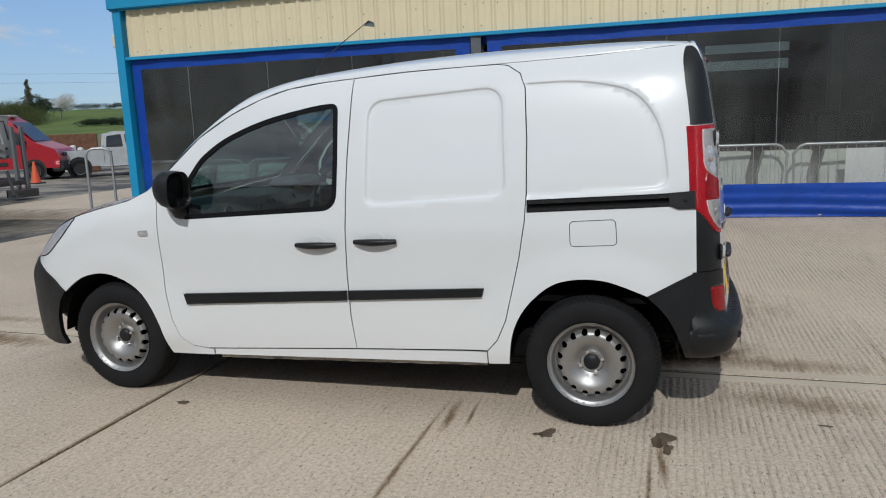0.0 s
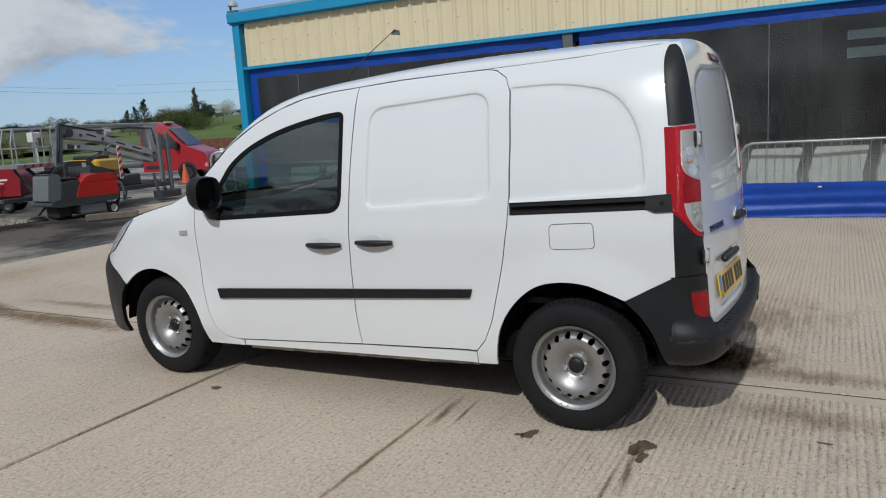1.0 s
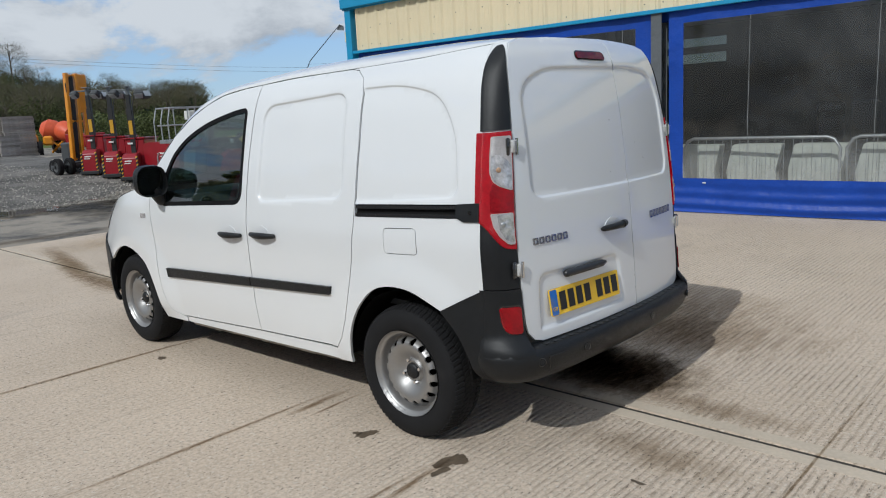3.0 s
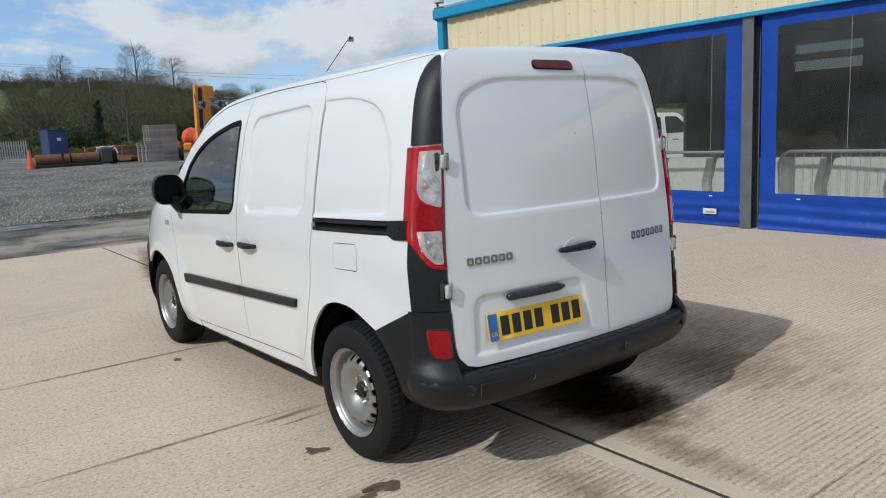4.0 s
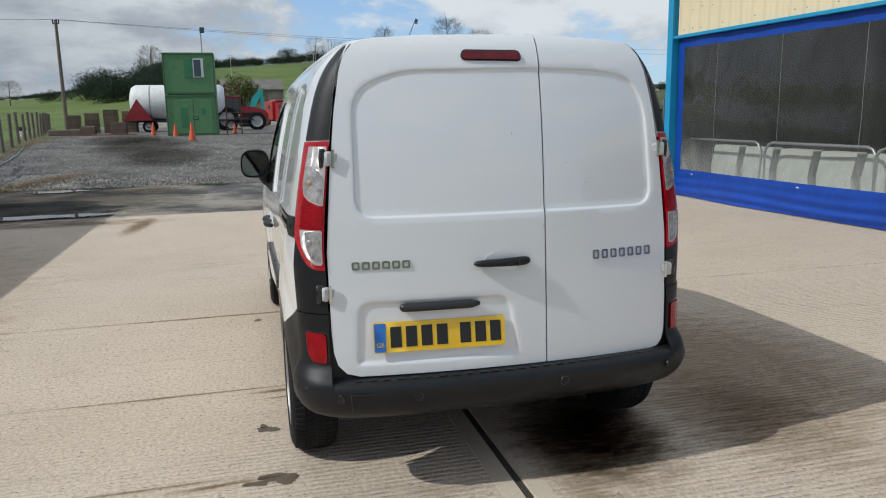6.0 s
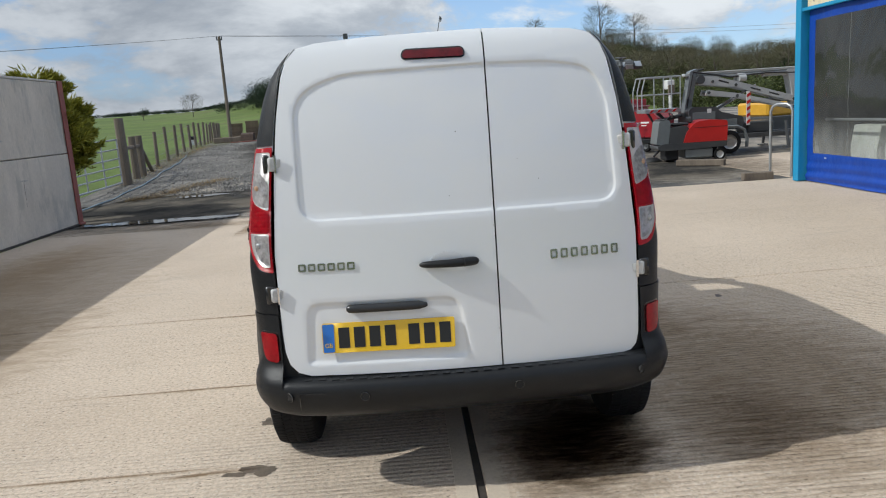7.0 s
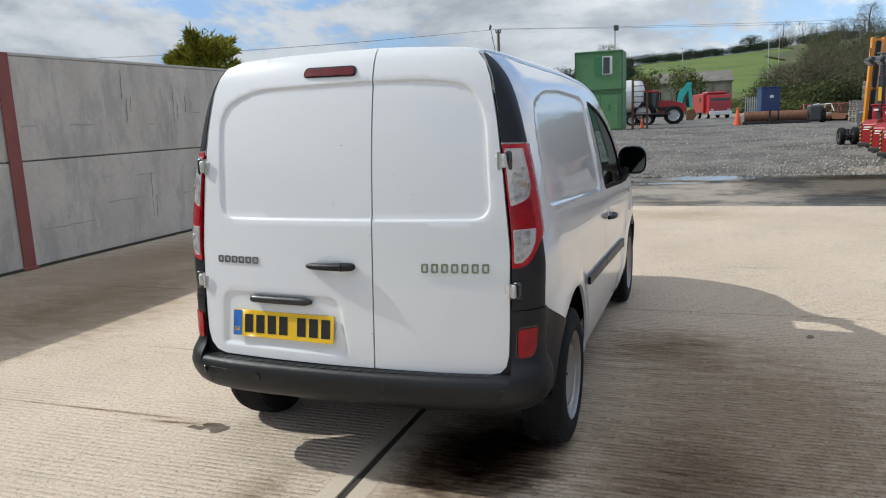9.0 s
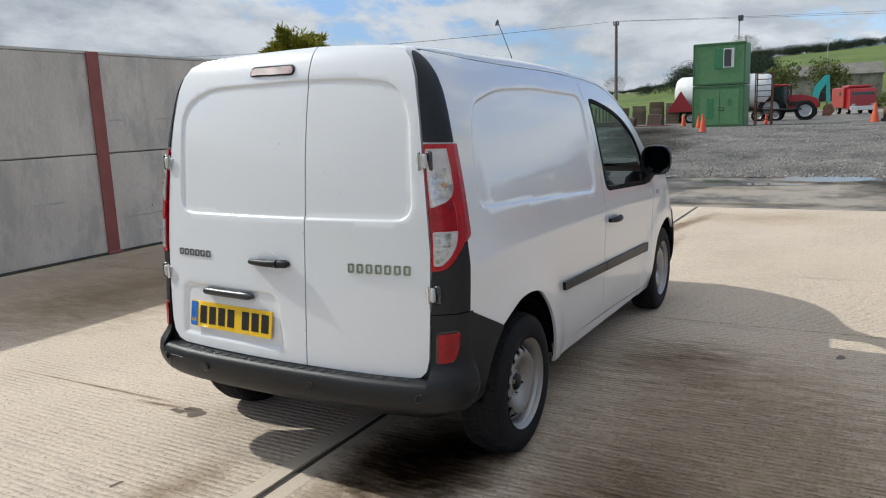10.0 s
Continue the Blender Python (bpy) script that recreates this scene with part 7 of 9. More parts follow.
    part("basket_bracket", Mesh().tube([(-1.7, 0, 1.15), (-1.5, 0, 0.95), (-1.05, 0, 1.05)], 0.05, 8).tube([(-1.9, 0.2, 1.15), (-1.6, 0.1, 0.62)], 0.03, 6), DARK_GREY, t)
    # marker board and outriggers
    bd = part("marker_board", Mesh().box((0.52, -0.50, 1.12), (0.10, 0.02, 0.86), 0.004), WHITE, t, "red and white marker board")
    for k in range(5):
        part("board_stripe", Mesh().prism([(0.47, 0.71 + 0.17 * k), (0.57, 0.77 + 0.17 * k), (0.57, 0.85 + 0.17 * k), (0.47, 0.79 + 0.17 * k)], -0.517, -0.512), RED, bd)
    for x in (2.02, 2.30):
        part("outrigger_post", Mesh().box((x, -0.3, 1.0), (0.10, 0.09, 1.65), 0.01), MID_GREY, t, "grey steel outrigger post")
    part("outrigger_foot", Mesh().box((2.12, -0.3, 0.14), (0.72, 0.34, 0.20), 0.02), DARK_GREY, t)
    for x in (-0.75, 1.5):
        for y in (-0.55, 0.55):
            part("stabiliser", Mesh().tube([(x, y, 0.75), (x, y * 1.25, 0.12)], 0.04, 8).box((x, y * 1.25, 0.08), (0.22, 0.22, 0.03), 0.008), DARK_GREY, t)
    part("engine_box", Mesh().box((0.98, 0.1, 0.62), (0.7, 0.7, 0.30), 0.03), DARK_GREY, t, "dark engine box")
    return t


def build_tower(x, y, turn, first):
    t = thing("lighting_tower", "dark red mobile lighting tower with a folded lamp mast", "lighting tower", "row of lighting towers", at=sized(x, y, turn, 1.04))
    part("cabinet", Mesh().box((-0.45, 0.04, 0.68), (1.0, 0.48, 0.74), 0.02), DARK_RED, t, "dark red engine cabinet")
    part("cabinet_roof", Mesh().box((-0.45, 0.04, 1.07), (1.06, 0.54, 0.04), 0.01), DARK_RED, t)
    part("front_box", Mesh().prism(rounded([(0.10, 0.10), (0.10, 0.72), (0.34, 0.70), (0.46, 0.60), (0.46, 0.10)], 0.03), -0.17, 0.17), DARK_RED, t, "dark red front box", 30)
    part("front_label", Mesh().box((0.464, -0.02, 0.53), (0.006, 0.17, 0.035)), WHITE, t)
    part("front_label", Mesh().box((0.464, -0.04, 0.475), (0.006, 0.15, 0.022)), WHITE, t)
    part("cabinet_label", Mesh().box((0.104, -0.05, 0.95), (0.006, 0.12, 0.045)), WHITE, t)
    part("base", Mesh().box((-0.2, 0, 0.10), (1.4, 0.5, 0.10), 0.02), BLACK, t)
    mast = part("mast", Mesh().box((0.0, 0, 1.05), (0.13, 0.13, 1.5), 0.01).box((0.0, 0, 1.85), (0.10, 0.10, 0.6), 0.01), BLACK, t, "black telescopic mast")
    part("mast_label", Mesh().box((0.068, 0, 1.34), (0.006, 0.09, 0.34)), YELLOW, mast)
    part("mast_head", Mesh().tube([(0, 0, 2.05), (0, 0, 2.32)], 0.05, 10).box((0, 0, 2.26), (0.07, 0.56, 0.04), 0.01).box((0.02, 0, 2.34), (0.30, 0.16, 0.025), 0.008), MID_GREY, mast, "dark steel mast head")
    for k, (a, c, tip, yaw) in enumerate(((0.10, -0.30, 48, -25), (0.10, 0.30, 42, 20), (-0.06, -0.40, -20, -70), (-0.06, 0.42, -30, 60))):
        turn2 = Matrix.Translation((a, c, 2.16 - 0.03 * (k % 2))) @ Matrix.Rotation(radians(yaw), 4, "Z") @ Matrix.Rotation(radians(tip), 4, "Y")
        lp = part("flood_lamp", Mesh().box((0, 0, 0), (0.11, 0.23, 0.19), 0.03, turn2).box((-0.08, 0, 0), (0.06, 0.16, 0.14), 0.01, turn2), DARK_GREY, mast, "dark grey flood lamp")
        part("lamp_glass", Mesh().box((0.057, 0, 0), (0.006, 0.19, 0.15), 0.002, turn2), LAMP_GLASS, lp)
    part("cable", Mesh().tube([(0.08, 0.06, 0.8), (0.13, 0.10, 1.4), (0.09, 0.12, 1.9), (0.05, 0.2, 2.2)], 0.012, 6), BLACK, mast)
    for yy in (-0.19, 0.19):
        part("stripe_post", Mesh().box((0.45, yy, 0.34), (0.04, 0.045, 0.60), 0.005), YELLOW, t, "black and yellow striped post")
        for k in range(6):
            part("black_stripe", Mesh().prism([(yy - 0.0235, 0.06 + 0.095 * k), (yy + 0.0235, 0.09 + 0.095 * k), (yy + 0.0235, 0.145 + 0.095 * k), (yy - 0.0235, 0.115 + 0.095 * k)], 0.428, 0.4725, "x"), BLACK, t)
        wheel_part(t, -0.55, yy * 1.65, 0.22, 0.13, STEEL, 1 if yy > 0 else -1)
    return t


def build_red_trailer():
    t = thing("generator_trailer", "dark red generator on a low trailer beside the lighting towers", "trailer", at=sized(-16.0, 6.32, 26, 0.86))
    part("housing", Mesh().prism(rounded([(-0.60, 0.42), (-0.60, 1.16), (-0.40, 1.20), (0.40, 1.18), (0.62, 0.98), (0.58, 0.42)], 0.05), -0.34, 0.34), DARK_RED, t, "dark red generator housing", 30)
    part("housing_label", Mesh().box((0.1, -0.343, 0.86), (0.34, 0.006, 0.05)).box((0.05, -0.343, 0.77), (0.22, 0.006, 0.03)), WHITE, t)
    part("chassis", Mesh().box((0.15, -0.22, 0.36), (1.9, 0.08, 0.10), 0.01).box((0.15, 0.22, 0.36), (1.9, 0.08, 0.10), 0.01).box((-0.5, 0, 0.36), (0.08, 0.5, 0.08), 0.01), DARK_GREY, t, "dark steel trailer chassis")
    part("drawbar", Mesh().box((0.2, -0.46, 0.30), (1.75, 0.09, 0.09), 0.01), MID_GREY, t, "grey steel drawbar")
    part("jockey_stand", Mesh().tube([(0.0, -0.52, 0.08), (0.0, -0.52, 0.78), (0.08, -0.52, 0.86), (0.08, -0.60, 0.86)], 0.022, 8), GALV, t)
    for x, y in ((-0.1, -0.42), (0.25, -0.42)):
        wheel_part(t, x, y, 0.19, 0.12, DARK_GREY, -1)
    wheel_part(t, 0.0, 0.42, 0.24, 0.14, STEEL, 1)
    part("towing_eye", Mesh().box((1.12, -0.46, 0.28), (0.10, 0.12, 0.16), 0.02), BLACK, t)


def build_mast_truck():
    t = thing("mast_lift", "tall yellow lifting mast on a low wheeled base", "lift", at=at_pose(-20.4, 5.85, 5))
    lean = Matrix.Rotation(radians(-2.5), 4, "X")
    for y in (-0.26, 0.02):
        part("mast_rail", Mesh().box((0, y, 1.5), (0.16, 0.09, 2.75), 0.01, lean), ORANGE, t, "yellow mast rail")
    part("inner_rail", Mesh().box((0.0, -0.12, 1.5), (0.10, 0.10, 2.6), 0.008, lean), BLACK, t)
    part("mast_plate", Mesh().box((0.04, 0.18, 2.30), (0.06, 0.26, 1.10), 0.015, lean), ORANGE, t, "yellow mast plate")
    part("side_rail", Mesh().box((0.02, 0.22, 1.0), (0.12, 0.14, 1.7), 0.012, lean), ORANGE, t)
    for z in (0.4, 1.5, 2.8):
        part("cross_brace", Mesh().box((0, -0.1, z), (0.10, 0.44, 0.07), 0.01, lean), ORANGE, t)
    part("lift_chain", Mesh().tube([(0.06, -0.12, 0.3), (0.06, -0.2, 2.6)], 0.018, 6), BLACK, t)
    part("base", Mesh().box((-0.3, -0.1, 0.26), (1.2, 0.7, 0.2), 0.03).box((0.3, -0.55, 0.24), (0.2, 0.9, 0.08), 0.01).box((-0.45, 0.0, 0.6), (0.5, 0.5, 0.6), 0.05), DARK_GREY, t, "dark low base")
    for y in (-0.92, -0.58):
        wheel_part(t, 0.45, y, 0.24, 0.14, DARK_GREY, -1)
    for y in (-0.45, 0.35):
        wheel_part(t, -0.8, y, 0.2, 0.12, DARK_GREY, -1)


def build_panel_vehicle(name, label, category, at, mat, profile, half, windows, wheels, cap, extras):
    """A road vehicle from its side profile, with its glass, wheels and lower trim."""
    t = thing(name, label, category, at=at)
    v, f, ol, _ = sheet(rounded(profile, 0.08), (), 0.18)
    zmax = max(p[1] for p in profile)
    zb = min(p[1] for p in profile)

    def wide(x, z):
        k = np.clip((z - zb - cap) / max(zmax - zb - cap, 0.1), 0, 1)
        return half * (1 - 0.16 * k ** 1.6)
    m = Mesh()
    for s in (-1, 1):
        m.add(np.stack([v[:, 0], s * wide(v[:, 0], v[:, 1]), v[:, 1]], -1), f.tolist())
    n = len(ol)
    lo = np.array(ol)
    w = wide(lo[:, 0], lo[:, 1])
    rows = []
    for s, inset in ((-1, 0.0), (-0.97, 0.03), (0.97, 0.03), (1, 0.0)):
        rows += [(x, s * q, z) for (x, z), q in zip(ol, w)]
    m.add(rows, [(r * n + i, r * n + (i + 1) % n, (r + 1) * n + (i + 1) % n, (r + 1) * n + i) for r in range(3) for i in range(n)])
    body = part("body", m, mat, t, "", 45)
    for nm, poly in windows:
        for s in (-1, 1):
            pv, pf, _, _ = sheet(rounded(poly, 0.06), (), 0.25)
            part(nm, Mesh().add(np.stack([pv[:, 0], s * (wide(pv[:, 0], pv[:, 1]) + 0.012), pv[:, 1]], -1), pf.tolist()), DARK_GLASS, t, "dark side window")
    for x, r, wd in wheels:
        for s in (-1, 1):
            part("wheel_arch", Mesh().tube([(x, s * (half - 0.02), r + 0.02), (x, s * (half + 0.006), r + 0.02)], r * 1.22, 24), BLACK, t)
            wheel_part(t, x, s * (half - wd * 0.38), r, wd, STEEL, s)
    extras(t, wide)
    return t


def red_van_extras(t, wide):
    part("windscreen", Mesh().add([(1.50, -0.88, 1.47), (1.50, 0.88, 1.47), (0.78, 0.80, 2.20), (0.78, -0.80, 2.20)], [(0, 1, 2, 3)]), DARK_GLASS, t, "dark windscreen")
    part("front_bumper", Mesh().box((2.22, 0, 0.52), (0.42, 1.96, 0.50), 0.10), DARK_GREY, t, "dark grey bumper")
    part("grille", Mesh().box((2.36, 0, 0.92), (0.06, 1.1, 0.16), 0.03), BLACK, t)
    for s in (-1, 1):
        part("headlamp", Mesh().box((2.12, s * 0.80, 1.02), (0.34, 0.22, 0.16), 0.05), CLEAR_LENS, t, "clear headlamp")
        part("mirror", Mesh().box((1.12, s * 1.12, 1.45), (0.14, 0.22, 0.36), 0.05), BLACK, t, "black door mirror")
        part("door_seam", Mesh().box((0.35, s * (float(wide(0, 1.0)) + 0.004), 1.05), (0.014, 0.010, 1.2)), BLACK, t)
        part("side_trim", Mesh().box((0.1, s * (float(wide(0, 0.6)) + 0.01), 0.62), (0.8, 0.02, 0.14), 0.01), BLACK, t)
    part("flat_bed", Mesh().box((-2.0, 0, 0.70), (3.0, 1.9, 0.12), 0.02), DARK_GREY, t, "dark flat bed")
    for s in (-1, 1):
        wheel_part(t, -2.3, s * 0.86, 0.34, 0.22, STEEL, s)
    part("beacon", Mesh().box((0.45, 0, 2.45), (0.2, 0.7, 0.10), 0.03), AMBER, t)
    part("number_plate", Mesh().box((2.44, 0, 0.55), (0.012, 0.5, 0.1)), WHITE, t)


def pickup_extras(t, wide):
    part("load_bed", Mesh().box((-1.55, 0, 1.03), (1.5, 1.5, 0.10)), BLACK, t)
    part("bumper", Mesh().box((-2.5, 0, 0.60), (0.16, 1.7, 0.16), 0.03), CHROME, t, "chrome rear bumper")
    part("front_bumper", Mesh().box((2.45, 0, 0.60), (0.24, 1.75, 0.30), 0.06), DARK_GREY, t)
    for s in (-1, 1):
        for x in (-0.62, 0.28, 1.05):
            part("door_seam", Mesh().box((x, s * (float(wide(x, 0.8)) + 0.004), 0.92), (0.012, 0.010, 0.72)), BLACK, t)
        part("side_step", Mesh().tube([(-0.7, s * 0.92, 0.42), (1.2, s * 0.92, 0.42)], 0.04, 8), CHROME, t)
        part("mirror", Mesh().box((1.02, s * 1.0, 1.16), (0.12, 0.18, 0.18), 0.04), CHROME, t)
        for x in (-0.4, 0.5):
            part("door_handle", Mesh().box((x, s * (float(wide(x, 1.0)) + 0.015), 1.0), (0.16, 0.03, 0.035), 0.01), CHROME, t)


PICKUP = [(-2.5, 0.45), (-2.52, 1.08), (-0.72, 1.10), (-0.62, 1.70), (-0.2, 1.80), (0.55, 1.77), (1.22, 1.22), (2.35, 1.08), (2.5, 0.75), (2.45, 0.45)]
PICK_WIN = [("window_pane", [(-0.52, 1.18), (-0.46, 1.62), (0.08, 1.68), (0.12, 1.18)]), ("window_pane", [(0.24, 1.18), (0.20, 1.68), (0.55, 1.66), (1.0, 1.20)])]
build_scrubber()
build_lift()
for k, (tx, ty, tt) in enumerate(((-16.70, 5.76, -45), (-17.82, 5.76, -43), (-19.17, 5.76, -44))):
    build_tower(tx, ty, tt, k == 0)
build_red_trailer()
build_mast_truck()
build_panel_vehicle("delivery_van", "red high-roof van cab with a low flat bed, parked", "van", at_pose(-24.8, 18.65, 25), paint("red_van_paint", (0.36, 0.008, 0.018)),
                    [(-0.42, 0.42), (-0.45, 2.35), (-0.3, 2.48), (0.3, 2.48), (0.72, 2.20), (1.45, 1.45), (2.25, 1.12), (2.38, 0.8), (2.36, 0.42)], 1.0,
                    [("window_pane", [(0.45, 1.35), (0.42, 1.95), (0.75, 1.98), (1.28, 1.42), (1.2, 1.35)]), ("window_pane", [(-0.12, 1.38), (-0.12, 1.95), (0.32, 1.96), (0.34, 1.38)])],
                    [(1.45, 0.34, 0.22)], 0.9, red_van_extras)
build_panel_vehicle("pickup_truck", "silver double-cab pickup truck parked on asphalt", "pickup", at_pose(-21.8, 21.5, 45), SILVER, PICKUP, 0.9, PICK_WIN, [(-1.55, 0.37, 0.25), (1.55, 0.37, 0.25)], 0.6, pickup_extras)
build_panel_vehicle("pickup_truck", "white double-cab pickup truck seen behind the shed", "pickup", at_pose(-11.55, 16.85, 38.7), WHITE, PICKUP, 0.9, PICK_WIN, [(-1.55, 0.37, 0.25), (1.55, 0.37, 0.25)], 0.6, pickup_extras)

crate = thing("storage_bin", "dark brown timber storage bin behind the pickup", "bin", at=at_pose(-25.8, 23.3, 40))
part("bin_wall", Mesh().box((0, 0, 0.85), (2.0, 1.2, 1.7), 0.02), RUST, crate)
for k in range(3):
    part("sack", Mesh().box((-0.3 + 0.3 * k, -0.72, 0.55 + 0.1 * (k % 2)), (0.26, 0.2, 1.1), 0.06), WHITE, crate, "white sack")

# timbers, hoop and cones
def beam(x0, y0, x1, y1, s, label):
    a = math.degrees(math.atan2(y1 - y0, x1 - x0))
    ob = part("timber_beam", Mesh().box((0, 0, s / 2 - 0.005), (math.hypot(x1 - x0, y1 - y0), s, s), 0.012), TIMBER)
    ob.matrix_world = at_pose((x0 + x1) / 2, (y0 + y1) / 2, a)
    tagged(ob, label, "timber")


beam(-12.5, 5.72, -11.85, 6.5, 0.14, "grey weathered timber baulk lying on asphalt")
beam(-8.98, 5.55, -8.93, 6.05, 0.14, "dark timber baulk beside the shed corner")
ob = part("hoop_barrier", Mesh().tube([(0, 0, 0), (0, 0, 1.12), (0.03, 0.02, 1.2), (0.10, 0.06, 1.24), (0.26, 0.14, 1.24), (0.33, 0.18, 1.2), (0.36, 0.2, 1.12), (0.36, 0.2, 0)], 0.024, 10), GALV, smooth=60)
ob.matrix_world = pose(-9.35, 6.22, 0)
tagged(ob, "bent galvanised hoop barrier beside the shed corner", "barrier")


def build_cone(x, y, s=1.0, tall=0.75, label="orange traffic cone standing on the yard"):
    t = thing("traffic_cone", label, "cone", "traffic cones", at=at_pose(x, y))
    part("cone_body", Mesh().lathe([(0.17 * s, 0.03), (0.13 * s, tall * 0.3), (0.03 * s, tall), (0.0, tall)], 20, Matrix.Rotation(radians(90), 4, "X")), CONE_ORANGE, t, "", 50)
    part("cone_base", Mesh().box((0, 0, 0.02), (0.44 * s, 0.44 * s, 0.04), 0.01), BLACK, t)
    if tall < 0.9:
        part("white_band", Mesh().lathe([(0.106 * s, tall * 0.42), (0.066 * s, tall * 0.72)], 20, Matrix.Rotation(radians(90), 4, "X")), WHITE, t)
    return t


build_cone(-26.5, -2.95, 0.86, 0.71)
build_cone(-33.2, 2.78, 1.03, 0.86)
build_cone(-20.4, 15.75)
build_cone(-34.4, -5.2, 0.8, 0.62)
build_cone(-31.25, -3.95, 0.73, 0.55)
build_cone(-33.97, -1.48, 0.73, 0.5)

# stacked site cabins
cab = thing("site_cabin_stack", "two green steel site cabins stacked, paint faded", "site cabin", at=sized(-32.6, -3.23, 0, 0.72))
for k, z in enumerate((0.05, 2.55)):
    c = part("cabin", Mesh().box((0, 0, z + 1.245), (2.5, 2.95, 2.47), 0.03), GREEN, cab, "green steel cabin")
    for s in (-1, 1):
        part("corner_post", Mesh().box((1.25, s * 1.45, z + 1.2), (0.08, 0.09, 2.42), 0.01), DARK_GREEN, c)
    part("bottom_rail", Mesh().box((1.26, 0, z + 0.06), (0.05, 2.95, 0.12), 0.01), DARK_GREEN, c)
    part("top_rail", Mesh().box((1.26, 0, z + 2.39), (0.06, 2.98, 0.12), 0.01), DARK_GREEN, c)
    for j in range(14):
        part("side_rib", Mesh().box((-1.1 + 0.17 * j, -1.48, z + 1.2), (0.05, 0.03, 2.1), 0.008), GREEN, c)
    if k:
        fr = part("window_frame", Mesh().box((1.27, 0.55, z + 1.55), (0.05, 0.62, 1.12), 0.01), WHITE, c, "white window frame")
        part("pane", Mesh().box((1.295, 0.50, z + 1.55), (0.02, 0.40, 1.0)), DARK_GLASS, fr)
        part("shutter", Mesh().box((1.28, -0.02, z + 1.55), (0.04, 0.5, 1.12), 0.008), LIGHT_GREEN, c)
    else:
        d = part("double_door", Mesh().box((1.27, 0.1, z + 1.15), (0.04, 2.2, 2.05), 0.01), GREEN, c, "green double door")
        part("door_seam", Mesh().box((1.292, 0.1, z + 1.15), (0.006, 0.02, 2.0)), BLACK, d)
        for y, zz, w, h, mt in ((-0.45, 1.45, 0.36, 0.5, LIGHT_GREEN), (-0.45, 0.85, 0.4, 0.7, LIGHT_GREEN), (0.68, 1.45, 0.22, 0.4, LIGHT_GREEN), (0.2, 1.05, 0.34, 0.2, DARK_GREY), (0.2, 1.05, 0.24, 0.1, GREEN)):
            part("door_plate", Mesh().box((1.295 + (0.006 if mt is GREEN else 0), y, z + zz), (0.012, w, h), 0.004), mt, d)
lamp = thing("floodlight_pole", "thin pole with a floodlight beside the site cabins", "floodlight", at=sized(-33.7, -2.72, 0, 0.72))
part("pole", Mesh().tube([(0, 0, 0), (0, 0, 6.55)], 0.045, 8), GALV, lamp)
part("lamp_head", Mesh().box((0.12, 0.10, 6.62), (0.30, 0.30, 0.34), 0.04), DARK_GREY, lamp)
stair = thing("access_ladder", "rusty steel access frame beside the site cabins", "frame", at=sized(-32.95, -1.79, 0, 0.72))
for x, y in ((0, 0), (0, 0.9), (0.9, 0), (0.9, 0.9)):
    part("frame_post", Mesh().box((x, y, 1.6), (0.07, 0.07, 3.2)), RUST, stair)
for z in np.linspace(0.4, 3.1, 9):
    part("rung", Mesh().box((0.9, 0.45, z), (0.05, 0.86, 0.05)), RUST, stair)

# tanker trailer behind the cabins
tank = thing("tanker_trailer", "white tanker trailer with a red skirt behind the cabins", "trailer", at=sized(-42.15, -4.56, 90, 0.74))
part("tank", Mesh().lathe([(0.0, -3.5), (0.7, -3.48), (1.1, -3.35), (1.3, -3.05), (1.3, 3.05), (1.1, 3.35), (0.7, 3.48), (0.0, 3.5)], 36, Matrix.Translation((0, 0, 2.25)) @ Matrix.Rotation(radians(90), 4, "Z")), WHITE, tank, "white steel tank", 40)
part("red_skirt", Mesh().prism([(-1.9, 0.9), (-3.9, 0.9), (-2.9, 2.5)], -1.30, 1.30), DARK_RED, tank, "dull red skirt")
part("frame", Mesh().box((0.4, 0, 0.85), (8.0, 1.0, 0.2), 0.02).box((4.2, 0, 0.85), (2.6, 2.4, 0.12), 0.02), BLACK, tank)
for x in (2.6, 3.8, -2.2):
    for s in (-1, 1):
        wheel_part(tank, x, s * 1.0, 0.45, 0.3, STEEL, s)
for x in (-2, 0, 2):
    part("tank_band", Mesh().lathe([(1.315, x - 0.04), (1.315, x + 0.04)], 36, Matrix.Translation((0, 0, 2.25)) @ Matrix.Rotation(radians(90), 4, "Z")), GALV, tank)

# tractor, heading +y
TRACTOR_RED = paint("tractor_red_paint", (0.34, 0.010, 0.014))
tr = thing("tractor", "red farm tractor with a dark cab parked on the yard", "tractor", at=sized(-42.2, -1.3, 90, 0.685))
part("bonnet", Mesh().prism(rounded([(0.1, 0.95), (0.1, 2.02), (1.3, 1.98), (2.15, 1.74), (2.42, 1.35), (2.36, 0.95)], 0.16), -0.45, 0.45), TRACTOR_RED, tr, "red bonnet", 30)
part("grille", Mesh().box((2.40, 0, 1.22), (0.06, 0.6, 0.46), 0.02), BLACK, tr)
for s in (-1, 1):
    part("bonnet_stripe", Mesh().box((0.9, s * 0.456, 1.30), (1.3, 0.012, 0.34), 0.004), BLACK, tr)
part("chassis", Mesh().box((0.3, 0, 0.85), (3.2, 0.5, 0.4), 0.05), DARK_GREY, tr)
part("cab_glass", Mesh().prism(rounded([(-1.35, 1.35), (-1.25, 2.7), (0.0, 2.7), (0.25, 1.35)], 0.06), -0.72, 0.72), DARK_GLASS, tr, "dark cab glass", 30)
part("cab_roof", Mesh().box((-0.62, 0, 2.78), (1.6, 1.6, 0.16), 0.06).box((0.2, 0, 2.72), (0.12, 1.5, 0.10), 0.03), TRACTOR_RED, tr, "red cab roof")
